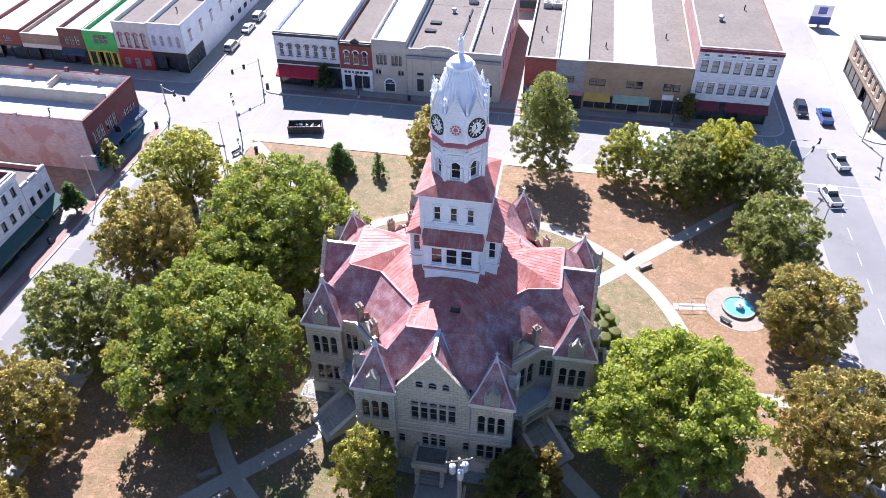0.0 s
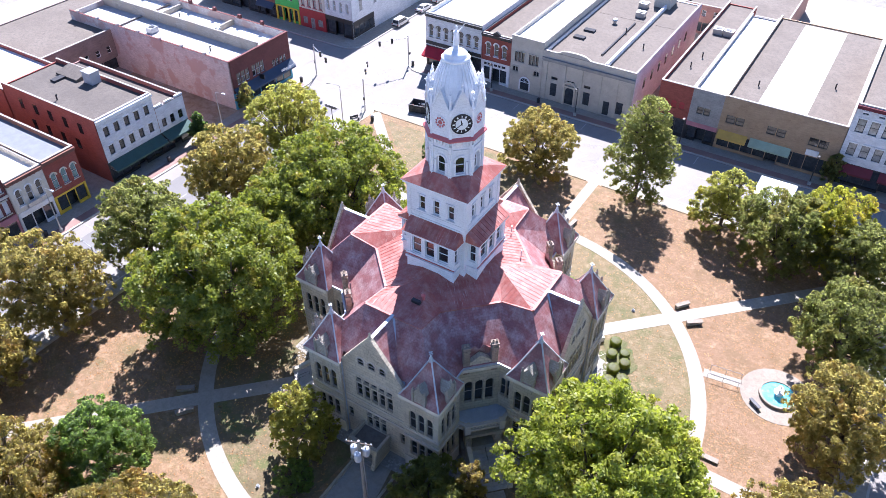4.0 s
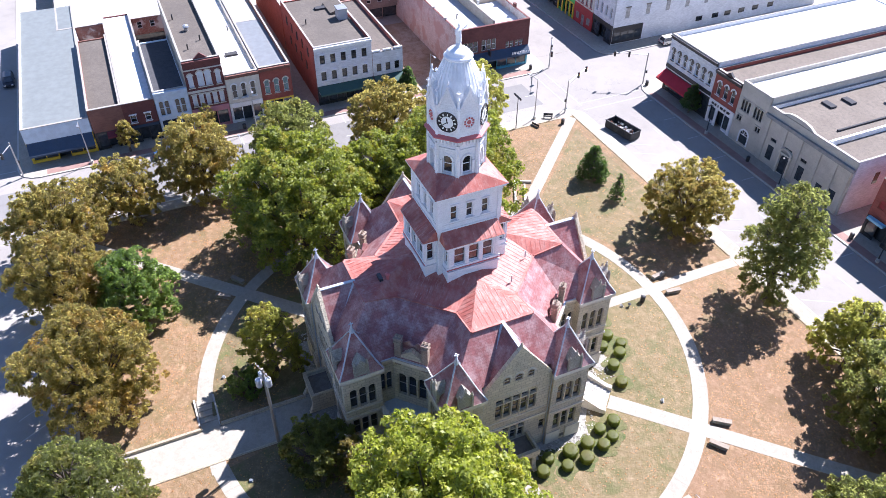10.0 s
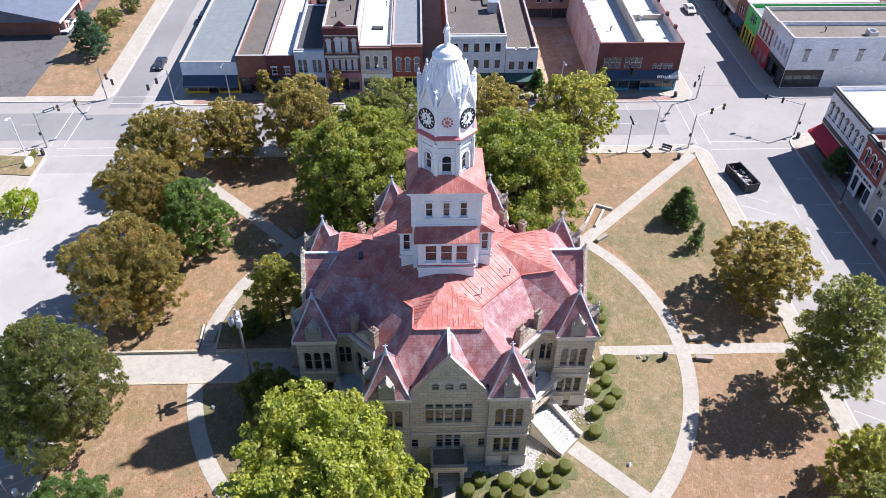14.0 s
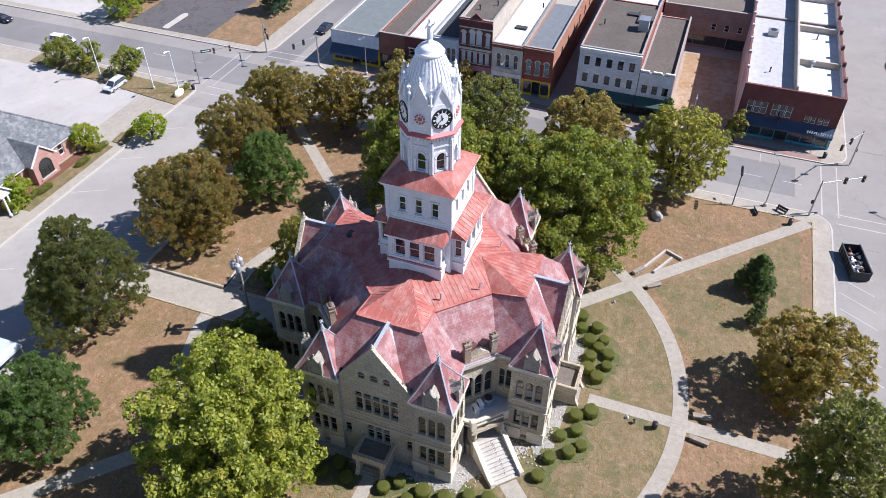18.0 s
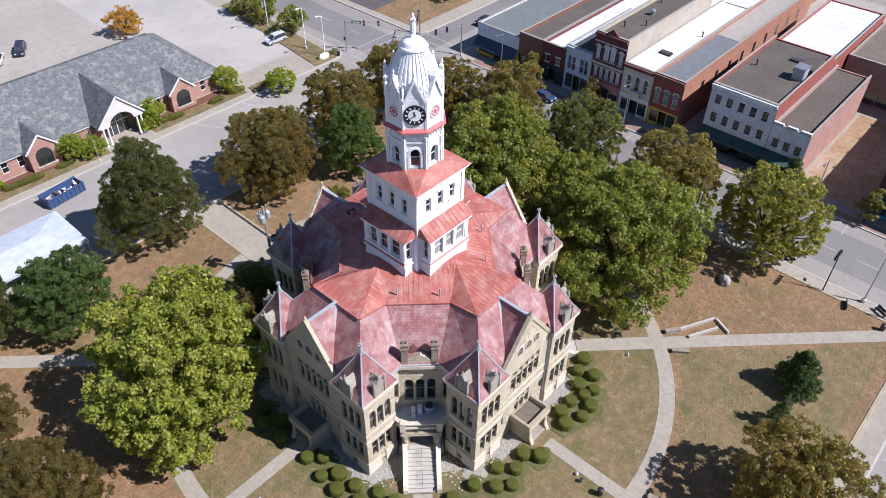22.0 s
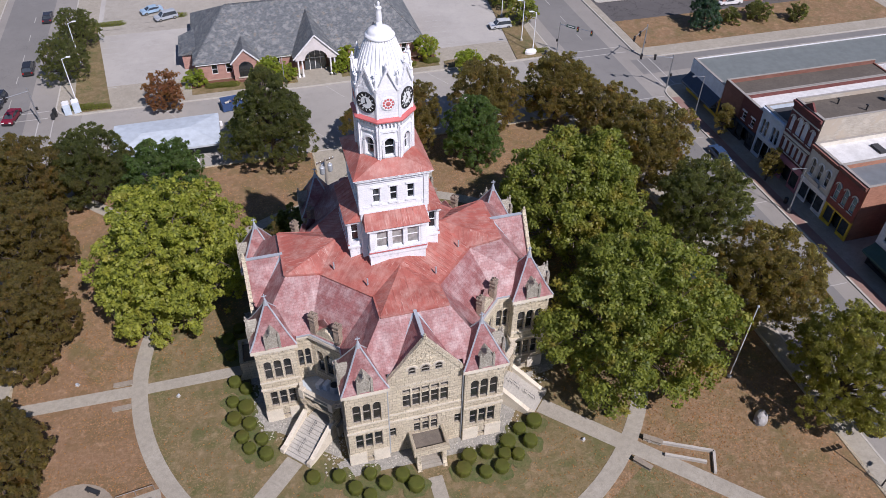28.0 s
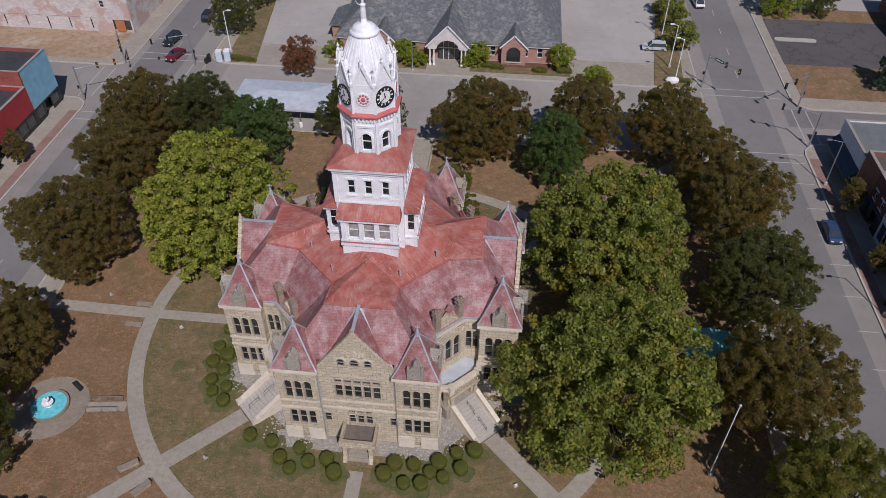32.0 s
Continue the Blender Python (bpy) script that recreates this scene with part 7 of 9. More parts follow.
    leaves = leaves or int(1400 * r * r + 5000)
    limbs = Geo()
    fork = Vector((0, 0, low + rise * 0.16))
    tr = 0.045 * r + 0.08
    limbs.tube((0, 0, -0.1), (0, 0, 0.5), tr * 1.5, tr * 1.05, 9).tube((0, 0, 0.5), fork, tr * 1.05, tr * 0.8, 9)
    if shape != "round":
        limbs.tube(fork, (0, 0, h * 0.93), tr * 0.8, 0.04, 8)
    for i in range(nb):
        end = Vector(bough[i])
        start = fork if shape == "round" else Vector((0, 0, max(fork.z, min(h * 0.85, end.z - 0.35 * r))))
        mid = start.lerp(end, 0.5) + Vector((rng.normal() * 0.15, rng.normal() * 0.15, -0.06 * (end - start).length))
        limbs.tube(start, mid, tr * 0.42, tr * 0.27, 6).tube(mid, end, tr * 0.27, tr * 0.14, 5)
        own = np.flatnonzero(k == i)
        for j in own[:3]:
            limbs.tube(end, Vector(p[j]), tr * 0.08, 0.015, 4)
    part("trunk", limbs, BARK, t)
    part("crown", crown_mesh(rng, p, face, q, int(leaves * (1 - sparse * 0.6)), size, LEAVES[kind], 1.0 if kind not in ("conifer", "spruce") else 1.4), None, t)
    return t


# the three great maples
tree(28.4, -8.3, 4.6, 13.0, "maple", "round", 17, "smaller bright yellow-green maple beside the large one", 17000, 0.2, 0.12)
tree(24.0, -12.2, 8.5, 18.8, "maple", "round", 11, "very large bright yellow-green maple beside the courthouse", 66000, 0.2, 0.12)
tree(-27.0, -11.0, 9.8, 17.5, "green_maple", "round", 12, "very large green maple turning orange in places", 70000, 0.205, 0.08)
tree(-26.2, 11.4, 10.0, 17.5, "green_maple", "round", 13, "very large green maple with yellow tips", 70000, 0.205, 0.08)
tree(-29.0, 1.2, 5.6, 14.5, "green_maple", "round", 14, "green maple between two larger ones", 20000, 0.205, 0.08)
for x, y, r, h, kind, shape, sparse, label in (
        (-44.9, 8.2, 6.8, 13.8, "oak", "round", 0.1, "broad browning oak by the west kerb"),
        (-45.8, 23.0, 6.8, 14.0, "dull", "round", 0.35, "thin open-branched tree with dull yellow-green leaves"),
        (-45.6, -7.5, 6.3, 13.0, "olive", "round", 0.1, "broad dull green tree by the west kerb"),
        (-45.6, -22.0, 6.2, 13.5, "oak", "round", 0.0, "broad browning oak by the west kerb"),
        (-43.2, -33.5, 5.4, 11.0, "oak", "round", 0.15, "rounded brownish tree near the corner"),
        (-38.5, -42.6, 6.6, 12.5, "oak", "round", 0.05, "dense brown-tinged oak at the corner"),
        (-9.4, 42.2, 6.4, 11.2, "oak", "round", 0.4, "open yellowing tree on the north lawn"),
        (7.4, 43.2, 5.1, 18.3, "olive", "tall", 0.0, "tall narrow tree beside the north street"),
        (21.0, 43.0, 4.4, 11.3, "dull", "tall", 0.35, "smaller open tree by the north wall"),
        (29.6, 38.8, 6.0, 12.0, "olive", "round", 0.05, "dense green tree on the north-east lawn"),
        (34.8, 42.4, 5.6, 12.5, "yellow", "round", 0.1, "yellow-green tree at the north-east corner"),
        (40.8, 38.0, 5.6, 11.5, "olive", "round", 0.05, "dark green tree at the north-east corner"),
        (40.8, 23.4, 6.2, 12.0, "olive", "round", 0.1, "dull green tree near the fountain"),
        (42.6, 9.8, 6.0, 11.5, "oak", "round", 0.15, "brownish tree beside the fountain"),
        (43.0, -8.2, 7.2, 13.0, "oak", "round", 0.05, "large brown-leaved oak by the east kerb"),
        (43.6, -24.0, 6.0, 12.0, "oak", "round", 0.1, "brown-tinged tree by the east kerb"),
        (45.0, -37.0, 6.6, 12.5, "oak", "round", 0.05, "brown-tinged oak at the south-east corner"),
        (36.0, -38.5, 6.0, 12.0, "olive", "round", 0.05, "dull green tree on the south-east lawn"),
        (26.0, -34.8, 5.4, 11.0, "green", "round", 0.05, "dark green tree on the south lawn"),
        (10.0, -41.6, 6.9, 16.8, "olive", "cone", 0.0, "dense conical dark green tree by the south street"),
        (-9.3, -40.2, 7.4, 12.5, "oak", "round", 0.0, "broad dense olive-brown tree by the drive"),
        (-20.8, -34.4, 4.8, 12.0, "green", "tall", 0.05, "upright fresh green tree"),
        (-25.4, -42.2, 6.0, 13.0, "oak", "round", 0.1, "brown and green tree by the south street"),
        (-6.2, -20.6, 3.5, 11.0, "dull", "tall", 0.35, "small thin yellowing tree by the courthouse"),
        (9.0, -19.8, 3.6, 7.6, "olive", "round", 0.1, "low dark green tree in the shade of the courthouse"),
        (12.2, -16.6, 1.9, 7.4, "oak", "tall", 0.6, "thin bronze-leaved tree beside the corner stair")):
    tree(x, y, r, h, kind, shape, int(abs(x * 7 + y * 3)) + 20, label, 0, 0.142, 0.09, sparse * 0.7)
tree(-25.8, 36.6, 2.5, 6.4, "conifer", "cone", 90, "small dark broad conifer on the corner lawn", 9000, 0.12, 0.03, spray=0.27)
tree(-19.3, 37.2, 1.15, 5.0, "conifer", "cone", 91, "young slender conifer on the corner lawn", 1500, 0.12, 0.06, 0.3, spray=0.24)
tree(-83.4, -69.8, 3.4, 9.5, "spruce", "cone", 92, "blue-green spruce on the dry verge", 9000, 0.17, 0.04, 0.0, WALK, "trees beyond the square")
tree(-4.4, -24.6, 2.0, 3.4, "green", "round", 95, "loose dark green shrub on the lawn by the drive", 6500, 0.13, 0.03, spray=0.26)
# clipped street trees before the shops
for x, y, kind in ((-64.6, -31.6, "oak"), (-64.6, -18.0, "oak"), (-64.2, 19.6, "conifer"), (-64.4, 31.6, "olive"), (-37.2, 65.2, "conifer"), (32.6, 65.0, "olive"), (64.6, -30, "oak")):
    tree(x, y, 1.6, 6.0, kind, "tall", int(abs(x + y * 3)) + 5, "small narrow street tree before the shops", 1900, 0.22, 0.2, 0.0, WALK, "street trees")
# trees and shrubs by the slate-roofed building
for x, y, r, h, kind in ((-22.6, -71.4, 2.6, 4.4, "shrub"), (-6.4, -70.4, 2.4, 4.6, "shrub"), (-4.9, -69.4, 1.4, 2.2, "shrub"), (5.2, -69.0, 2.0, 3.4, "shrub"), (8.0, -70.2, 2.2, 4.4, "shrub"), (21.6, -71.0, 2.0, 3.0, "shrub"),
                         (26.6, -63.8, 3.4, 7.0, "red"), (-29.0, -62.8, 2.6, 5.4, "shrub"), (-45.4, -96.3, 3.0, 6.0, "green_maple"), (-45.6, -90.0, 3.0, 6.0, "green_maple"), (-46.2, -80.8, 3.0, 6.0, "green_maple"),
                         (44.6, -79, 4.4, 8.5, "olive"), (43.2, -92, 4.2, 8.5, "olive"), (-21.9, -106, 3.4, 6.0, "orange"), (-69.6, -100.4, 4.8, 8.5, "shrub"), (-78.5, -101.2, 3.6, 7.0, "olive"), (-90.7, -70.9, 2.2, 3.2, "olive"), (-97.5, -70.6, 2.8, 4, "olive"), (-105.5, -68, 2.2, 4, "olive")):
    tree(x, y, r, h, kind, "round", int(abs(x * 3 + y)) + 3, {"shrub": "rounded yellow-green shrub by the pink brick wall" if y > -90 else "broad yellow-green tree on the dry verge", "red": "small tree with dull red and green leaves by the street"}.get(kind, "small rounded tree beside the parking lot"), int(330 * r * r + 500), 0.2, 0.08, 0.0, WALK, "trees beyond the square")

# low hedges on the parking lot islands
for x, y, lx in ((-23.2, -69.0, 0.9), (-18.6, -68.8, 0.8), (-8.4, -69.6, 1.0), (10.2, -69.4, 0.9), (15.6, -69.2, 1.2), (18.4, -69.4, 1.0), (-10.4, -69.2, 0.8), (39.4, -66.8, 2.4), (41.6, -67.4, 1.6), (25.9, -102.3, 2.6), (38.7, -101.2, 2.8), (-44.6, -67.8, 2.0), (-30.0, -67.4, 1.8)):
    t = thing("low_hedge", Matrix.Translation((x, y, WALK + 0.1)) @ Matrix.Diagonal((1, 0.55, 0.8, 1)), "low clipped olive hedge beside the parking lot", "hedge", "island hedges")
    rng = np.random.default_rng(int(x * 3 + 200))
    cen = np.array([(q, 0.25 * math.sin(q * 5), 0.4) for q in np.arange(-lx, lx + 0.1, 0.4)])
    part("foliage", leaf_mesh("hedge_leaves", rng, cen, np.full(len(cen), 0.75), 2600, 0.1, LEAVES["hedge"]), None, t)

# clipped round bushes along the foundations
BUSH = []
for s in range(3):
    rng = np.random.default_rng(40 + s)
    BUSH.append(leaf_mesh("bush_leaves", rng, np.concatenate([[(0.6 * math.cos(q), 0.6 * math.sin(q), z) for q in np.arange(0, 6.2, 0.7)] for z in (0.3, 0.62, 0.92)] + [[(0.25 * math.cos(q), 0.25 * math.sin(q), 0.95) for q in (0, 2, 4)]]), np.full(30, 0.24), 2600, 0.055, LEAVES["hedge"], 0.35))
core = Geo().lathe([(0.55, 0.0), (0.72, 0.15), (0.78, 0.5), (0.78, 0.95), (0.7, 1.1), (0.35, 1.15)], 20).mesh("bush_core", LEAVES["hedge"])
spots = [(19.3, 2.0), (18.1, 3.3), (19.7, 4.8), (18.3, 6.0), (19.7, 7.2), (18.1, 8.3), (19.0, 9.8), (17.0, 10.6), (18.4, 11.4), (16.7, 12.6), (12.3, 16.7), (9.7, 17.3), (6.5, 17.8), (8.3, 19.1), (5.2, 19.3), (3.3, 18.8), (2.2, 20.3), (7.0, 20.2),
         (-12.3, 16.1), (-10.4, 16.6), (-11.0, 18.4), (-8.6, 17.9), (-6.0, 18.5), (-7.8, 19.2), (-9.2, 19.6), (-4.0, 18.6), (-3.0, 19.9), (-5.2, 20.7), (-7.0, 20.6), (19.5, -2.2), (18.2, -3.6), (19.6, -5.0), (18.3, -6.4)]
rnd = random.Random(8)
for i, (x, y) in enumerate(spots):
    s = rnd.uniform(0.82, 1.08)
    bush = thing("round_bush", Matrix.Translation((x, y, 0)) @ Matrix.Rotation(i * 1.3, 4, "Z") @ Matrix.Diagonal((s, s, s * rnd.uniform(0.85, 1.0), 1)), "browning clipped round bush by the foundation" if i % 11 == 5 else "clipped round green bush by the foundation", "bush", "foundation bushes")
    part("foliage", BUSH[i % 3], None, bush)
    part("core", core, None, bush)
# crushed-stone beds under the bushes
bed = thing("stone_bed", None, "pale crushed stone beds round the courthouse walls", "planting bed", kind="structure")
for k in range(4):
    part("bed", Geo().prism([(15.5, -9.6), (17.4, -9.3), (17.6, 9.3), (15.5, 9.6), (9.0, 15.0), (9.0, 8.0)], -0.05, 0.02 + 0.004 * k).turned(spin(k)), RUBBLE, bed)
# loose stones on the beds
rng = np.random.default_rng(31)
g = Geo()
while len(g.f) < 8 * 1500:
    x, y = rng.uniform(8.4, 18.0), rng.uniform(-13.0, 13.0)
    front = 16.15 < x < 17.5 and abs(y) < 9.3 and abs(y) > 2.0
    corner = 11.9 < x < 16.6 and 8.5 < abs(y) < 11.0 and abs(x - abs(y)) > 3.0
    if not (front or corner):
        continue
    turn = spin(int(rng.integers(0, 4)))
    r = rng.uniform(0.05, 0.16)
    o = rng.uniform(0.6, 1.3, (6, 3)) * r
    a = rng.uniform(0, 6.28)
    ring = [(x + o[q][0] * math.cos(a + 1.5708 * q), y + o[q][1] * math.sin(a + 1.5708 * q), 0.05 + r * 0.25) for q in range(4)]
    top, low = (x, y, 0.05 + o[4][2] * 0.8), (x, y, -0.02)
    for q in range(4):
        g.poly([turn @ Vector(p) for p in (ring[q], ring[(q + 1) % 4], top)])
        g.poly([turn @ Vector(p) for p in (ring[(q + 1) % 4], ring[q], low)])
whole("loose_stones", g, RUBBLE_STONE, "loose pale stones scattered along the foundations", "stones", kind="stuff")
# green ground cover round the bushes
g = Geo()
rnd = random.Random(21)
for i, (x, y) in enumerate(spots):
    ring = []
    p1, p2 = rnd.uniform(0, 6), rnd.uniform(0, 6)
    for q in range(30):
        a = q * 0.20944
        r = 1.35 + 0.22 * math.sin(2 * a + p1) + 0.14 * math.sin(5 * a + p2) + rnd.uniform(-0.05, 0.05)
        ring.append((x + r * math.cos(a), y + r * math.sin(a), 0.042 + 0.0016 * i))
    g.poly(ring)
whole("ground_cover", g, LUSH, "patches of green ground cover round the bushes", "ground cover", kind="stuff")
# fallen leaves
rng = np.random.default_rng(77)
cnt = 9000


def on_path(x, y):
    r = math.hypot(x, y)
    return 28.8 < r < 31.2 or (r > 13 and abs(abs(x) - abs(y)) < 2.2) or (abs(y) < 1.7 and x > 0) or (abs(x) < 1.7 and y > 0) or (-1.6 < x < 4.3 and y < -15)


xy = np.concatenate([rng.normal(size=(cnt // 3, 2)) * 9 + q for q in ((24, -12), (-27, -12), (-27, 13))])
rr = np.hypot(xy[:, 0], xy[:, 1])
ok = (np.abs(xy[:, 0]) < 43) & (np.abs(xy[:, 1]) < 42) & (rr > 20) & ~((xy[:, 0] > -1.5) & (xy[:, 0] < 4.2) & (xy[:, 1] < -15))
xy = xy[ok]
g = Geo()
for x, y in xy:
    if on_path(x, y):
        continue
    a, s = rng.uniform(0, 6.28), rng.uniform(0.06, 0.13)
    dx, dy = s * math.cos(a), s * math.sin(a)
    g.poly([(x - dx, y - dy, 0.045), (x + dy * 0.6, y - dx * 0.6, 0.06), (x + dx, y + dy, 0.045), (x - dy * 0.6, y + dx * 0.6, 0.05)])
FALLEN = leaf("fallen_leaves", (0.37, 0.195, 0.085), (0.15, 0.07, 0.028), (0.22, 0.19, 0.065), 0.45, 0.3)
for x, y in rng.uniform((-43.5, -42.5), (43.5, 44.0), (15000, 2)):
    r = math.hypot(x, y)
    if r < 21 or on_path(x, y):
        continue
    a, s = rng.uniform(0, 6.28), rng.uniform(0.05, 0.16)
    dx, dy = s * math.cos(a), s * math.sin(a)
    z = 0.012 + 0.02 * rng.uniform()
    g.poly([(x - dx, y - dy, z), (x + dy * 0.5, y - dx * 0.5, z + 0.012), (x + dx, y + dy, z), (x - dy * 0.5, y + dx * 0.5, z + 0.02)])
whole("fallen_leaves", g, FALLEN, "scattered orange fallen leaves on the lawn", "leaves", kind="stuff")

# ---- fountain ----
ft = thing("fountain", pose(36.2, 15.2, 0), "round concrete fountain with turquoise basin on a paved circle", "fountain")
part("apron", Geo().lathe([(4.3, -0.3), (4.3, 0.04), (2.2, 0.05)], 40), TAN_PAVING, ft, "round tan paved apron")
part("basin_rim", Geo().lathe([(2.2, 0.0), (2.2, 0.4), (1.95, 0.4), (1.95, 0.15)], 36), TAN_PAVING, ft)
part("basin", Geo().lathe([(1.95, 0.06), (1.95, 0.16)], 36), POOL, ft, "turquoise painted basin")
part("water", Geo().lathe([(1.96, 0.2), (1.96, 0.3)], 36), WATER, ft, "rippled turquoise water")
part("spout", Geo().lathe([(0.4, 0.3), (0.3, 0.45), (0.18, 0.6), (0.6, 0.75), (0.64, 0.86), (0.56, 0.82), (0.14, 0.84), (0.12, 1.2), (0.34, 1.32), (0.36, 1.4), (0.08, 1.38), (0.1, 1.65), (0.03, 1.8)], 16), PLAIN_WHITE, ft, "pale tiered fountain spout")
for a in (235,):
    whole("bench", Geo().box(-0.8, -0.22, 0.38, 0.8, 0.22, 0.48).box(-0.65, -0.18, 0, -0.5, 0.18, 0.38).box(0.5, -0.18, 0, 0.65, 0.18, 0.38), DARK_METAL, "small dark bench by the fountain", "bench",
          m=Matrix.Translation((36.2 + 3.5 * math.cos(radians(a)), 15.2 + 3.5 * math.sin(radians(a)), 0.04)) @ Matrix.Rotation(radians(a + 90), 4, "Z"))
hr = thing("handrail", pose(0, 0, 0), "thin grey pipe handrails along the fountain path", "handrail")
for s in (-0.75, 0.75):
    part("rail", Geo().tube((28.2, 14.3 + s, 0.9), (31.8, 14.75 + s, 0.9), 0.03).tube((28.2, 14.3 + s, 0), (28.2, 14.3 + s, 0.9), 0.03).tube((31.8, 14.75 + s, 0), (31.8, 14.75 + s, 0.9), 0.03).tube((30, 14.52 + s, 0), (30, 14.52 + s, 0.9), 0.03), GREY_METAL, hr)

# ---- vehicles ----
def car(x, y, turn, kind, c, label, group="parked and waiting cars"):
    paint = painted("car_paint", c, 0.25, 0.05)
    t = thing("pickup_truck" if kind == "pickup" else "car", pose(x, y, STREET if abs(x) > 41 or y > 40 or y < -40 else 0, 0, 0, turn), label, "truck" if kind == "pickup" else "car", group)
    L, Wd, H = {"sedan": (4.7, 1.8, 1.45), "suv": (4.8, 1.9, 1.75), "pickup": (5.7, 2.0, 1.85), "van": (5.0, 1.95, 1.85)}[kind]
    hl, hw = L / 2, Wd / 2
    hood, deck = 0.95, {"sedan": 0.98, "suv": 1.0, "pickup": 1.05, "van": 1.05}[kind]
    side = [(-hl, 0.35), (-hl + 0.05, deck - 0.05), (-hl + 0.2, deck), (hl - 0.35, hood), (hl - 0.02, 0.75), (hl, 0.4)]
    body = Geo()
    # belly, flanks and a rounded shoulder
    n = len(side)
    a = [(px, -hw, pz) for px, pz in side]
    b = [(px, hw, pz) for px, pz in side]
    body.poly(a), body.poly(b[::-1])
    for i in range(n):
        j = (i + 1) % n
        body.poly([a[i], b[i], b[j], a[j]])
    shell = part("body", body, paint, t)
    cab = {"sedan": (-1.75, -1.0, 0.55, 1.3), "suv": (-2.3, -2.0, 0.6, 1.35), "pickup": (-0.55, -0.4, 0.75, 1.5), "van": (-2.45, -2.25, 1.1, 2.0)}[kind]
    r = hw - 0.25
    gl = Geo()
    lo = [(cab[0], -hw + 0.06), (cab[3], -hw + 0.06), (cab[3], hw - 0.06), (cab[0], hw - 0.06)]
    hi = [(cab[1], -r), (cab[2], -r), (cab[2], r), (cab[1], r)]
    for i in range(4):
        j = (i + 1) % 4
        gl.poly([(*lo[i], deck - 0.03), (*lo[j], deck - 0.03), (*hi[j], H - 0.08), (*hi[i], H - 0.08)])
    part("glazing", gl, STORE_GLASS, shell, "dark car glass")
    part("roof", Geo().prism([(cab[1] - 0.04, -r - 0.03), (cab[2] + 0.04, -r - 0.03), (cab[2] + 0.04, r + 0.03), (cab[1] - 0.04, r + 0.03)], H - 0.09, H), paint, shell)
    pil = Geo()
    for i in range(4):
        pil.beam((*lo[i], deck - 0.03), (*hi[i], H - 0.06), 0.09, 0.09)
    parts("pillar", pil, paint, shell)
    if kind == "pickup":
        part("bed_liner", Geo().box(-hl + 0.15, -hw + 0.14, deck - 0.02, cab[0] - 0.1, hw - 0.14, deck + 0.012), DARK_METAL, shell)
        part("bed_side", Geo().box(-hl + 0.02, -hw + 0.01, deck - 0.05, cab[0], -hw + 0.13, deck + 0.22).box(-hl + 0.02, hw - 0.13, deck - 0.05, cab[0], hw - 0.01, deck + 0.22).box(-hl + 0.02, -hw + 0.13, deck - 0.05, -hl + 0.12, hw - 0.13, deck + 0.22), paint, shell)
    for s in (-1, 1):
        part("headlight", Geo().box(hl - 0.06, s * (hw - 0.3) - 0.2, 0.62, hl + 0.02, s * (hw - 0.3) + 0.2, 0.78), LAMP_WHITE, t)
        part("tail_light", Geo().box(-hl - 0.02, s * (hw - 0.18) - 0.14, 0.65, -hl + 0.06, s * (hw - 0.18) + 0.14, 0.9), LAMP_RED, t)
        for wx in (-hl + 0.85, hl - 0.9):
            w = part("wheel", TYRE, None, t, m=pose(wx, s * (hw - 0.1), 0.34, 90, 0, 0))
            part("rim", RIM, None, w)
    part("front_bumper", Geo().box(hl - 0.05, -hw + 0.1, 0.32, hl + 0.08, hw - 0.1, 0.55), DARK_METAL, t)
    part("rear_bumper", Geo().box(-hl - 0.08, -hw + 0.1, 0.32, -hl + 0.05, hw - 0.1, 0.55), DARK_METAL, t)
    return t


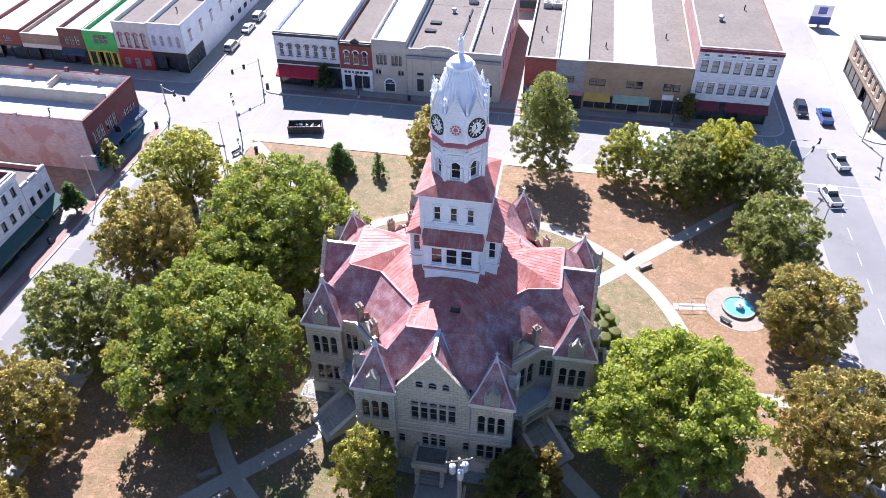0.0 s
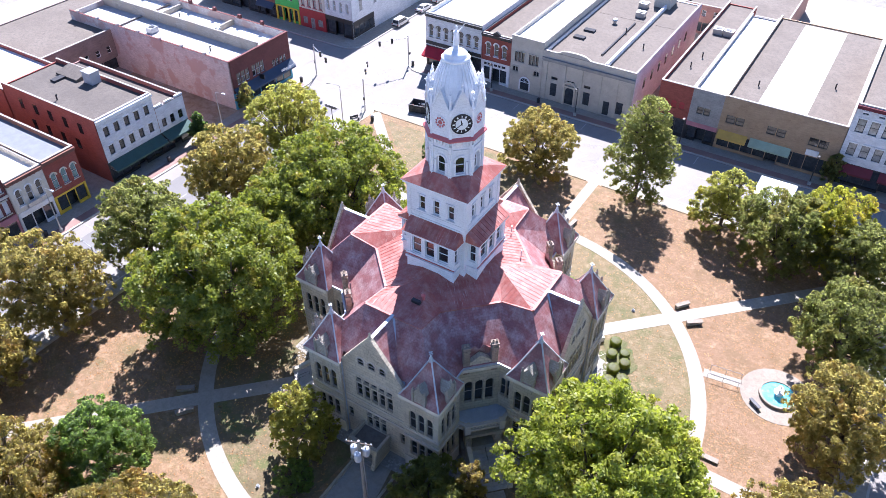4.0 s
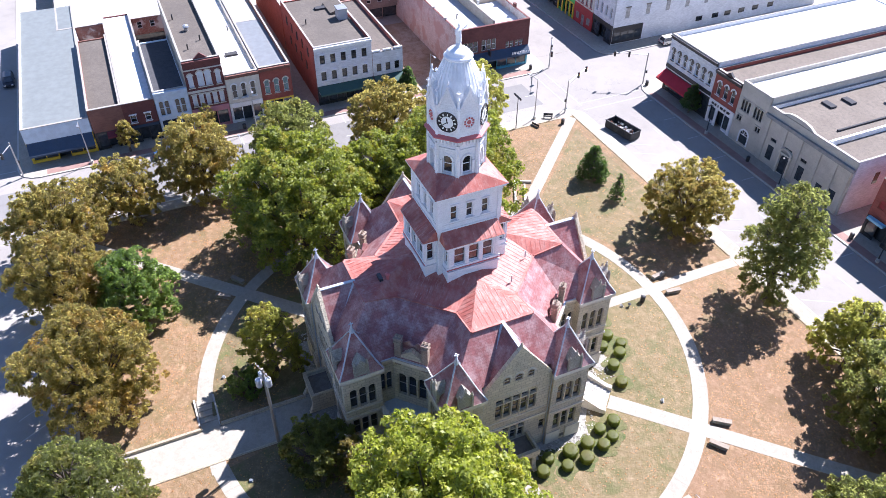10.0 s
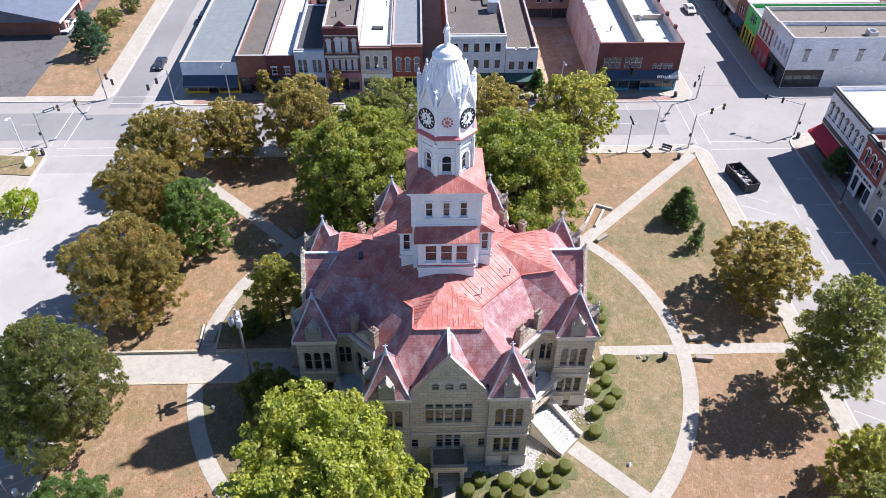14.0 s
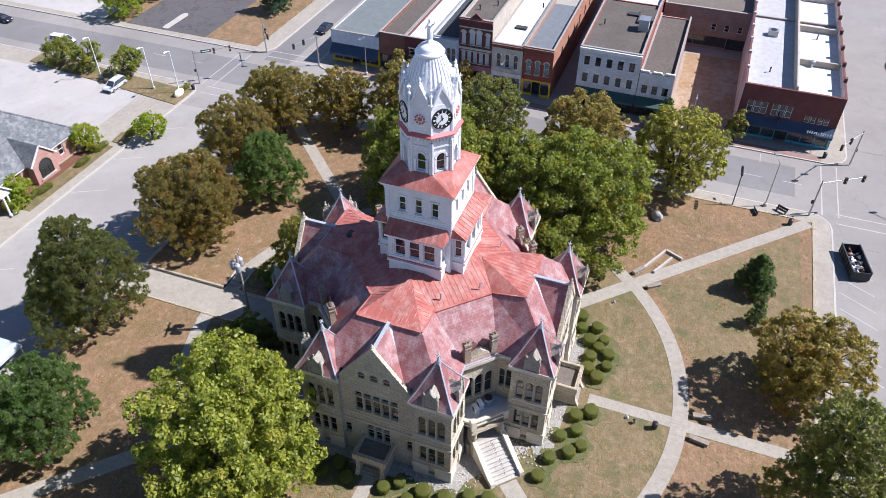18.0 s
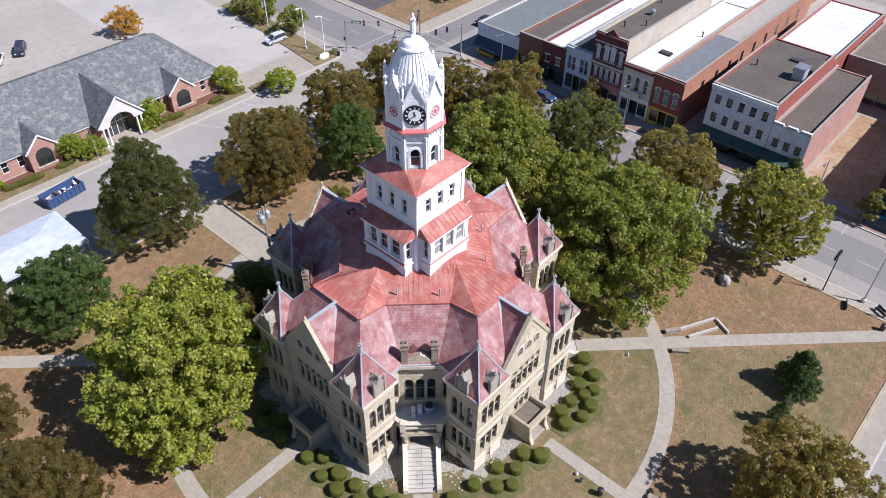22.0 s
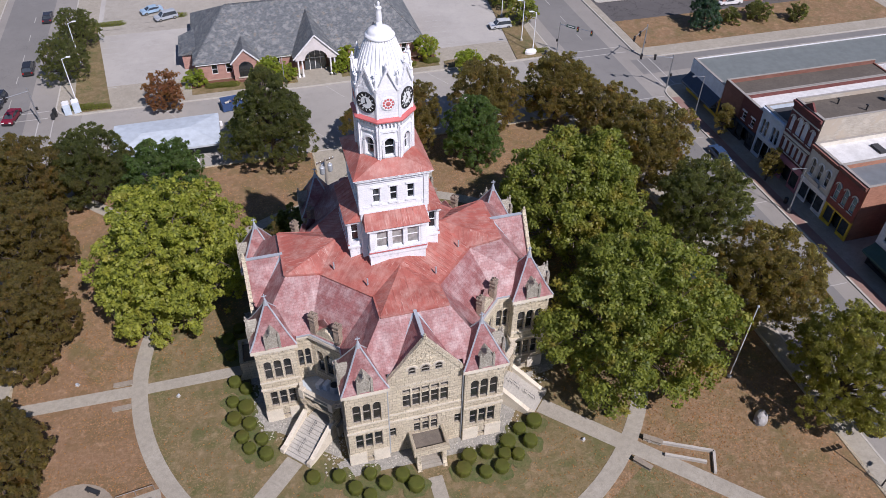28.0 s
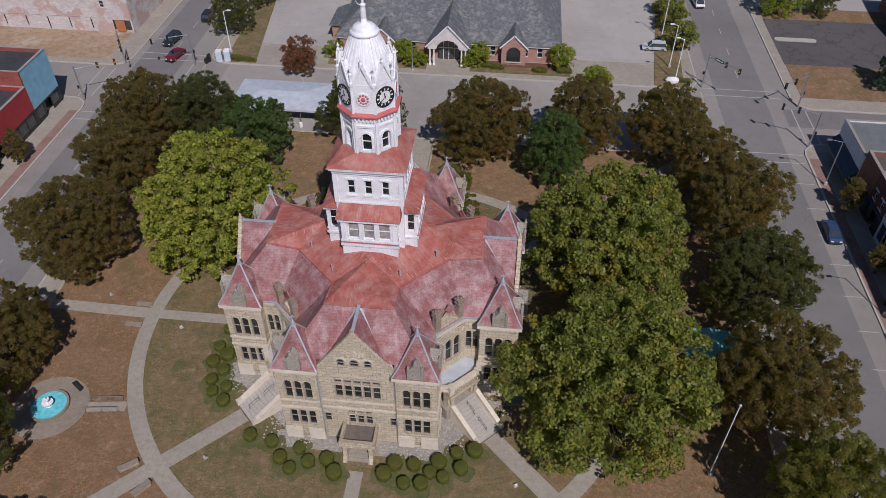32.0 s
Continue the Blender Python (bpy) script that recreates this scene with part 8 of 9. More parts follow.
TYRE = Geo().lathe([(0.22, -0.11), (0.34, -0.1), (0.34, 0.1), (0.22, 0.11)], 16).mesh("wheel", RUBBER)
RIM = Geo().lathe([(0.2, -0.12), (0.21, 0.12)], 12).mesh("rim", CHROME)
for x, y, turn, kind, c, label in (
        (54.5, 73.0, -90, "suv", (0.02, 0.02, 0.022), "black sport utility car waiting at the lights"), (58.4, 71.0, 90, "pickup", (0.03, 0.10, 0.36), "bright blue pickup truck"),
        (57.6, 55.6, 100, "pickup", (0.75, 0.75, 0.74), "white pickup truck crossing the junction"), (54.0, 44.6, 100, "pickup", (0.72, 0.72, 0.71), "white pickup truck waiting on the east street"),
        (-63.4, 80.6, 90, "suv", (0.66, 0.64, 0.58), "cream sport utility car parked by the kerb"),
        (-63.4, 90.2, 90, "sedan", (0.7, 0.7, 0.68), "white car parked by the kerb"), (-63.4, 97.0, 90, "suv", (0.55, 0.55, 0.54), "silver car parked by the kerb"),
        (-104.2, 60.6, 0, "sedan", (0.7, 0.7, 0.7), "white car parked on the north street"), (-49.0, 25.2, 90, "sedan", (0.015, 0.017, 0.02), "black car parked beside the lawn"),
        (-61.0, -25.8, 90, "sedan", (0.03, 0.06, 0.13), "dark blue car parked before the shops"),
        (-78.6, -55.0, 0, "sedan", (0.02, 0.025, 0.04), "dark car driving on the west road"), (-99.6, -50.8, 0, "suv", (0.02, 0.02, 0.025), "dark sport utility car by the kerb"),
        (-41.4, -80.6, 0, "suv", (0.5, 0.52, 0.54), "silver car parked in the lot"), (-53.4, -103.6, 95, "van", (0.72, 0.72, 0.72), "white van on the road"),
        (55.8, -73.2, 82, "suv", (0.02, 0.025, 0.04), "dark blue sport utility car at the lights"), (52.8, -67.0, 78, "sedan", (0.16, 0.01, 0.025), "dark red car at the lights"),
        (52.2, -84.8, -88, "suv", (0.02, 0.02, 0.022), "black car on the east road"), (51.3, -108, -88, "sedan", (0.03, 0.03, 0.04), "dark car far down the road"),
        (-57.5, -124, 90, "sedan", (0.02, 0.02, 0.03), "dark car far down the west road"), (8, -112, 60, "pickup", (0.6, 0.62, 0.62), "white pickup parked in the dusty yard"), (2, -113, 60, "sedan", (0.65, 0.65, 0.64), "white car parked in the dusty yard"), (-3, -114, 60, "suv", (0.03, 0.03, 0.05), "dark car parked in the dusty yard"),
        (30, -106, 20, "sedan", (0.3, 0.42, 0.55), "pale blue car parked in the dusty yard"), (27, -102, 20, "suv", (0.35, 0.38, 0.42), "grey car parked in the dusty yard"), (-96, -79.5, 0, "pickup", (0.7, 0.7, 0.7), "white pickup in the far lot")):
    z = car(x, y, turn, kind, c, label)
    if y < -66 or x < -64 and y > 64:
        z.location.z = WALK + 0.01 if -44 < x < 42 or x < -63.9 and y < -61 else STREET


def dumpster(x, y, turn, c, label):
    t = thing("roll_off_dumpster", pose(x, y, STREET, 0, 0, turn), label, "dumpster", "roll-off dumpsters")
    m1 = painted("dumpster_paint", c, 0.6, 0.35)
    L, Wd, H = 3.1, 1.2, 1.6
    part("floor", Geo().box(-L, -Wd, 0.15, L, Wd, 0.25), m1, t)
    for x0, y0, x1, y1 in ((-L, -Wd, L, -Wd + 0.08), (-L, Wd - 0.08, L, Wd), (-L, -Wd + 0.08, -L + 0.08, Wd - 0.08), (L - 0.08, -Wd + 0.08, L, Wd - 0.08)):
        part("side", Geo().box(x0, y0, 0.25, x1, y1, H), m1, t)
    for i in range(9):
        for s in (-1, 1):
            ya, yb = sorted((s * Wd, s * (Wd + 0.09)))
            part("rib", Geo().box(-L + 0.1 + i * 0.74, ya, 0.2, -L + 0.22 + i * 0.74, yb, H), m1, t)
    parts("rim", Geo().box(-L - 0.05, -Wd - 0.1, H, L + 0.05, -Wd + 0.05, H + 0.1).box(-L - 0.05, Wd - 0.05, H, L + 0.05, Wd + 0.1, H + 0.1), m1, t)
    for i in range(4):
        part("roller", Geo().tube((-L + 0.4 if i % 2 else L - 0.4, (-1 if i < 2 else 1) * 0.8 - 0.1, 0.12), (-L + 0.4 if i % 2 else L - 0.4, (-1 if i < 2 else 1) * 0.8 + 0.1, 0.12), 0.12), DARK_METAL, t)
    rnd = random.Random(int(x))
    for i in range(46):
        px, py, a = rnd.uniform(-2.7, 2.7), rnd.uniform(-0.9, 0.9), rnd.uniform(0, 3.1)
        s = rnd.uniform(0.1, 0.36)
        g = Geo().box(-s, -s * 0.5, 0, s, s * 0.5, rnd.uniform(0.08, 0.3)).turned(pose(px, py, rnd.uniform(0.35, 1.0), rnd.uniform(-30, 30), rnd.uniform(-30, 30), math.degrees(a)))
        part("debris", g, rnd.choice([WHITE, CREAM, WHITE, BR_BROWN, GREY_METAL]), t, "builders' rubble")
    return t


dumpster(-36.4, 49.9, 12, (0.02, 0.024, 0.03), "black roll-off dumpster full of rubble at the kerb")
dumpster(14.4, -61.8, 8, (0.03, 0.07, 0.18), "blue roll-off dumpster with rubble in the street")

# ---- tents ----
def tent(name, x0, y0, x1, y1, h, label, peak=0.8):
    t = thing(name, pose((x0 + x1) / 2, (y0 + y1) / 2, STREET), label, "tent")
    a, b = (x1 - x0) / 2, (y1 - y0) / 2
    e = [(-a, -b, h), (a, -b, h), (a, b, h), (-a, b, h)]
    r0, r1 = (-a + b, 0, h + peak), (a - b, 0, h + peak)
    if a <= b:
        r0 = r1 = (0, 0, h + peak)
    g = Geo()
    g.poly([e[0], e[1], r1, r0] if r0 != r1 else [e[0], e[1], r0]), g.poly([e[2], e[3], r0, r1] if r0 != r1 else [e[2], e[3], r0]), g.poly([e[1], e[2], r1]), g.poly([e[3], e[0], r0])
    part("canopy", g, CANOPY, t, "white canopy sheet")
    v = Geo()
    for p, q in zip(e, e[1:] + e[:1]):
        v.poly([p, q, (q[0], q[1], h - 0.35), (p[0], p[1], h - 0.35)])
    part("valance", v, CANOPY, t)
    n = max(1, round(2 * a / 4))
    for i in range(n + 1):
        for s in (-1, 1):
            px = -a + 2 * a * i / n
            part("pole", Geo().tube((px * 0.98, s * b * 0.98, 0), (px * 0.98, s * b * 0.98, h), 0.05), GREY_METAL, t)
            part("ballast", Geo().lathe([(0.3, 0), (0.32, 0.3), (0.3, 0.8)], 10, px, s * (b + 0.6)), WHITE, t, "white water ballast barrel")
    return t


CANOPY = painted("pale_canopy_fabric", (0.45, 0.5, 0.545), 0.6, 0.12)
tent("party_tent", 18.0, -55.5, 34.8, -46.0, 2.9, "long white party tent in the south street")
tent("white_stall_tent", 23.2, 49.6, 28.8, 57.4, 3.0, "white market tent in the north street")

# ---- poles, lamps and signals ----
def street_lamp(x, y, h, turn, label, arm=1.8, base=WALK, group="street lamps", metal=GREY_METAL):
    t = thing("street_lamp", pose(x, y, base, 0, 0, turn), label, "street lamp", group)
    part("pole", Geo().tube((0, 0, 0), (0, 0, h), 0.11, 0.06), metal, t)
    part("base", Geo().lathe([(0.3, 0), (0.3, 0.5), (0.12, 0.6)], 8), KERB, t)
    part("arm", Geo().tube((0, 0, h - 0.1), (arm, 0, h + 0.25), 0.05, 0.04), metal, t)
    part("lamp_head", Geo().box(arm - 0.1, -0.16, h + 0.15, arm + 0.6, 0.16, h + 0.3), metal, t)
    return t


for x, y, turn in ((-46.6, 37.6, 200), (-63.4, -38, 0), (-63.4, -10, 0), (-63.4, 24, 0), (48.5, 30, 0), (46.5, 48, 0), (-46.5, -15, 180), (-47.2, -2.0, 180)):
    street_lamp(x, y, 8.0, turn, "grey street lamp with a curved arm")
for x in (-30.0, -12.0, 8.0, 30.0):
    street_lamp(x, 63.5, 5.6, -90, "short dark pavement lamp before the shops", 0.5, WALK, "pavement lamps", DARK_METAL)
for x, y in ((42.5, -70.0), (42.8, -84.5), (-44.0, -68.0), (-43.6, -73.5), (-43.4, -85.5)):
    street_lamp(x, y, 8.6, 0 if x < 0 else 180, "tall pale parking lot lamp", 0.9, WALK, "parking lot lamps", PLAIN_WHITE)


def signal(x, y, turn, reach, label="mast-arm traffic signal with dark heads", name_plate=False):
    t = thing("traffic_signal", pose(x, y, WALK, 0, 0, turn), label, "traffic signal", "traffic signals")
    part("pole", Geo().tube((0, 0, 0), (0, 0, 6.6), 0.14, 0.1), GREY_METAL, t)
    part("mast_arm", Geo().tube((0, 0, 6.1), (reach, 0, 6.4), 0.09, 0.05), GREY_METAL, t)
    for px in (reach * 0.55, reach - 0.2):
        hd = part("signal_head", Geo().box(px - 0.18, -0.16, 5.55, px + 0.18, 0.16, 6.6), BLACK, t, "dark signal head")
        for i in range(3):
            part("lens", Geo().lathe([(0.11, 0), (0.11, 0.05)], 10).turned(pose(px, -0.16, 5.75 + 0.32 * i, 90, 0, 0)), (CANVAS_GREEN, YELLOW, LAMP_RED)[i], hd)
    if name_plate:
        pl = part("street_name_plate", Geo().box(reach * 0.2, -0.13, 6.0, reach * 0.2 + 1.9, -0.09, 6.55), CANVAS_GREEN, t, "green street name plate")
        part("lettering", Geo().box(reach * 0.2 + 0.25, -0.14, 6.18, reach * 0.2 + 1.65, -0.13, 6.36), PLAIN_WHITE, pl, "white bar of lettering")
    part("pedestrian_head", Geo().box(-0.45, -0.15, 2.4, -0.15, 0.15, 2.9), BLACK, t)
    return t


signal(-46.4, 44.0, 120, 7.0), signal(-63.6, 50.5, -30, 7.0), signal(-50.0, 64.0, -120, 6.5)
signal(48.4, 45.5, 60, 7.5), signal(63.6, 64, -110, 7.5), signal(-48.8, -66.8, 130, 7.0, "mast-arm traffic signal with a green name plate", True), signal(-65.0, -61.5, 40, 6.5), signal(-63.6, -48.6, -20, 6)
signal(48.0, -64.6, 30, 7.0), signal(61.6, -63.6, 120, 7.0), signal(63.2, -49.6, 210, 7.0)


def utility_pole(x, y, h, base=0.0):
    t = thing("utility_pole", pose(x, y, base, 0, 0, 20), "wooden utility pole with three grey transformers", "utility pole")
    part("pole", Geo().tube((0, 0, 0), (0, 0, h), 0.2, 0.13, 10), painted("weathered_pole_wood", (0.30, 0.27, 0.23), 0.9, 0.4), t)
    part("pole_stay", Geo().tube((0.32, 0.1, 0), (0.22, 0.05, h - 1.2), 0.06), GREY_METAL, t)
    part("crossarm", Geo().beam((-1.3, 0, h - 0.4), (1.3, 0, h - 0.4), 0.12, 0.14), BARK, t)
    for i, (px, py) in enumerate(((-0.6, 0.1), (0.6, 0.1), (0.0, -0.65))):
        tr = part("transformer", Geo().lathe([(0.3, h - 2.2), (0.34, h - 2.1), (0.34, h - 1.2), (0.26, h - 1.1), (0.1, h - 1.05)], 14, px, py), LEAD, t, "grey transformer can")
        part("bushing", Geo().lathe([(0.05, h - 1.05), (0.08, h - 0.95), (0.03, h - 0.8)], 8, px, py), WHITE, tr)
    for px in (-1.2, -0.7, 0.7, 1.2):
        part("insulator", Geo().lathe([(0.05, h - 0.33), (0.07, h - 0.25), (0.04, h - 0.15)], 8, px, 0), WHITE, t)
    return t


utility_pole(3.9, -23.0, 12.4)
# boulder, monument, bins and planters
rng = np.random.default_rng(5)
bm = bmesh.new()
bmesh.ops.create_icosphere(bm, subdivisions=3, radius=1.0)
for v in bm.verts:
    k = 1 + 0.22 * noise.noise(v.co * 1.7)
    v.co = Vector((v.co.x * 1.1 * k, v.co.y * 0.7 * k, max(-0.3, v.co.z * 0.9 * k)))
me = bpy.data.meshes.new("boulder")
bm.to_mesh(me)
bm.free()
me.materials.append(GREY_STONE)
whole("boulder", me, None, "dark grey memorial boulder on the lawn", "boulder", m=pose(-37.1, 22.3, 0.3, 0, 0, 40))
for x, y in ((1.6, 25.2),):
    t = thing("garden_marker", pose(x, y, 0.0), "small grey ground light with a flat cap", "ground light", "ground lights")
    part("post", Geo().tube((0, 0, 0), (0, 0, 0.45), 0.1), GREY_METAL, t)
    part("cap", Geo().lathe([(0.22, 0.45), (0.24, 0.52), (0.05, 0.62)], 10), DARK_METAL, t)
for x, y in ((-42.6, 41.2), (-64.2, 46.5), (-49.2, 64.4), (-20, 64.2), (2.5, 64.2), (-64.2, 12), (-64.2, -12), (44.1, -66.9), (-46.2, -66.4), (1.5, 27.4)):
    t = thing("litter_bin", pose(x, y, 0.03 if abs(x) < 43 and abs(y) < 42 else WALK), "dark round litter bin on the pavement", "bin", "litter bins")
    part("drum", Geo().lathe([(0.28, 0), (0.32, 0.1), (0.32, 0.85)], 14), DARK_METAL, t)
    part("lid", Geo().lathe([(0.34, 0.85), (0.34, 0.92), (0.15, 1.05)], 14), BLACK, t)
for x, y in ((43.6, -66.4), (42.1, -66.8)):
    t = thing("portable_toilet", pose(x, y, WALK, 0, 0, 12), "pale blue portable toilet by the corner", "portable toilet", "portable toilets")
    part("cabin", Geo().box(-0.58, -0.58, 0, 0.58, 0.58, 2.05), PALE_BLUE, t)
    part("roof", Geo().sweep([(-0.62, -0.62, 2.05), (0.62, -0.62, 2.05), (0.5, -0.62, 2.22), (-0.5, -0.62, 2.22)], (0, 1.24, 0)), WHITE, t)
    part("door", Geo().box(-0.42, 0.58, 0.12, 0.42, 0.62, 1.95), PALE_BLUE, t)
    part("vent_pipe", Geo().tube((0.45, -0.45, 2.05), (0.45, -0.45, 2.5), 0.05), BLACK, t)
for x, y, h in ((45.6, -66.0, 1.7), (45.9, -65.2, 1.3)):
    t = thing("newspaper_box", pose(x, y, WALK, 0, 0, 80), "dark street box by the corner pavement", "street box", "street boxes")
    part("body", Geo().box(-0.3, -0.25, 0.15, 0.3, 0.25, h - 0.3).sweep([(-0.3, -0.25, h - 0.3), (-0.3, 0.25, h - 0.3), (-0.3, 0.1, h)], (0.6, 0, 0)), DARK_METAL, t)
    part("foot", Geo().box(-0.2, -0.2, 0, 0.2, 0.2, 0.15), DARK_METAL, t)
# teal covered play frame under the trees
TEAL_METAL = painted("faded_teal_metal", (0.16, 0.46, 0.44), 0.5, 0.2)
pf = thing("teal_canopy", pose(-39.2, 0.2, 0), "turquoise canopy shelter under the trees", "shelter")
part("canopy", Geo().sweep([(-3.2, -2.2, 2.75), (3.2, -2.2, 2.75), (3.2, -2.2, 2.83), (0, -2.2, 3.3), (-3.2, -2.2, 2.83)], (0, 4.4, 0)), TEAL_METAL, pf)
for i in range(15):
    part("roof_rib", Geo().box(-3.1 + i * 0.44, -2.2, 2.86 + 0.44 * (1 - abs(-3.1 + i * 0.44) / 3.2), -3.05 + i * 0.44, 2.2, 2.9 + 0.45 * (1 - abs(-3.1 + i * 0.44) / 3.2)), TEAL_METAL, pf)
for a in (-2.9, 2.9):
    for b2 in (-1.95, 1.95):
        part("post", Geo().tube((a, b2, 0), (a, b2, 2.76), 0.07), GREY_METAL, pf)
# parking lot islands
for pts in ([(-48.0, -104), (-44.2, -104), (-40.0, -66.2), (-45.5, -66.2)], [(-31.5, -66.3), (-25.5, -66.3), (-25.6, -68.8), (-28.5, -69.2)], [(36.5, -66.3), (42.6, -66.3), (44.6, -104), (41.4, -104)]):
    whole("planted_island", Geo().prism(pts, WALK - 0.1, WALK + 0.12), LAWN_GREEN, "kerbed grass island beside the parking lot", "planting bed", kind="structure")
for y0, y1 in ((-77.2, -64.6), (-103.6, -97.6)):
    whole("verge_southwest", Geo().box(-130, y0, WALK - 0.1, -66.4, y1, WALK + 0.05), LAWN, "dry grass verge beside a cracked lot", "lawn", kind="structure")
whole("lot_island", Geo().prism(rounded(-75.0, -88.7, -66.6, -87.2, 0.7), WALK - 0.05, WALK + 0.16), KERB, "narrow pale concrete island in the cracked lot", "kerb island", kind="structure")
whole("low_sign", Geo().lathe([(1.2, 0), (1.3, 0.5), (1.0, 0.9), (0.2, 1.05)], 18), WHITE, "low white rounded sign at the lot corner", "sign", m=Matrix.Translation((-43.4, -67.6, WALK + 0.1)) @ Matrix.Diagonal((1, 0.45, 1, 1)))
sg = thing("sign_board", pose(65.6, 114.2, WALK), "blue and white roadside sign on a post", "sign")
part("panel", Geo().box(-2.2, -0.2, 2.6, 2.2, 0.2, 5.2), WHITE, sg)
part("lower_panel", Geo().box(-2.2, -0.2, 0.6, 2.2, 0.2, 2.4), painted("sign_blue", (0.05, 0.08, 0.25), 0.5, 0.05), sg)
part("logo", Geo().box(-0.9, -0.26, 3.1, 0.9, -0.2, 4.7), painted("sign_violet", (0.12, 0.12, 0.4), 0.5, 0.05), sg)
part("post", Geo().box(-0.3, -0.15, 0, 0.3, 0.15, 0.6), GREY_METAL, sg)

# ---- painted lines ----
def line(x0, y0, x1, y1, w=0.13, z=STREET, parent=None, name="painted_line"):
    return part(name, Geo().beam((x0, y0, z + 0.003), (x1, y1, z + 0.003), w, 0.006), PAINT_LINE, parent or road)


for i in range(13):
    y = -38 + i * 6.2
    line(-61.9, y, -59.2, y + 0.0)
for i in range(24):
    x = -40 + i * 3.3
    line(x, 47.9, x + 2.6, 52.4)
    line(x, -45.0, x + 2.6, -49.6)
    if i < 20 and i % 3 == 0:
        line(x + 6, -60.4, x + 8.6, -65.2)
for i in range(12):
    x = -44 + i * 7
    line(x, 62.2, x, 59.6)
for i in range(18):
    if abs(-50 + i * 6) < 44:
        line(-54.8, -50 + i * 6, -54.8, -47 + i * 6), line(55.2, -50 + i * 6, 55.2, -47 + i * 6), line(-46 + i * 5.4, 56.0, -43.2 + i * 5.4, 56.0)
for s in (-1, 1):
    for o in (0, 2.4):
        line(-62, s * 46 + o, -47.6, s * 46 + o, 0.18), line(47.8, s * 46 + o, 62.2, s * 46 + o, 0.18)
        line(s * 46 + o * s * 1.0, 48, s * 46 + o * s, 62, 0.18), line(s * 46 + o * s, -48, s * 46 + o * s, -65, 0.18)
for o in (0, 2.4):
    line(-66 + o, -49.8, -66 + o, -60.4, 0.18, STREET + 0.006), line(-62.8, -64 - o, -49, -64 - o, 0.18, STREET + 0.003), line(47, -66 - o, 60.5, -66 - o, 0.18, STREET + 0.003), line(62.8 + o, -51, 62.8 + o, -62, 0.18)
for y0 in range(-110, -66, 9):
    line(-56.2, y0, -56.2, y0 + 3), line(54, y0, 54, y0 + 3)
for i in range(12):
    z = WALK + 0.01
    line(-42.6, -74 - i * 2.8, -38.2, -74 - i * 2.8, 0.12, z), line(-30.6, -76 - i * 2.8, -26.6, -76 - i * 2.8, 0.12, z)
    line(40.2, -74 - i * 2.8, 35.8, -74 - i * 2.8, 0.12, z), line(27.2, -76 - i * 2.8, 31.4, -76 - i * 2.8, 0.12, z)

# floodlight pole, boxes and markers on the lawn
fp = thing("floodlight_pole", pose(-44.8, 32.8, 0), "black floodlight pole with four dark heads", "floodlight")
part("pole", Geo().tube((0, 0, 0), (0, 0, 6.2), 0.09, 0.06), BLACK, fp)
part("crossbar", Geo().beam((-1.0, 0, 6.1), (1.0, 0, 6.1), 0.08, 0.08), BLACK, fp)
for px in (-0.95, -0.32, 0.32, 0.95):
    part("lamp_head", Geo().box(-0.22, -0.14, -0.18, 0.22, 0.14, 0.18).turned(pose(px, -0.12, 6.25, 30, 0, 0)), BLACK, fp)
for x, y, a in ((-43.7, 36.0, 20), (-45.8, 40.0, 60)):
    t = thing("street_bench", pose(x, y, WALK, 0, 0, a), "dark metal bench beside the corner pavement", "bench", "corner benches")
    part("seat", Geo().box(-0.85, -0.25, 0.4, 0.85, 0.22, 0.47), DARK_METAL, t)
    part("backrest", Geo().box(-0.85, 0.2, 0.55, 0.85, 0.27, 0.95), DARK_METAL, t)
    for px in (-0.7, 0.7):
        part("leg", Geo().box(px - 0.05, -0.22, 0, px + 0.05, 0.26, 0.4).box(px - 0.05, 0.2, 0.4, px + 0.05, 0.26, 0.6), DARK_METAL, t)
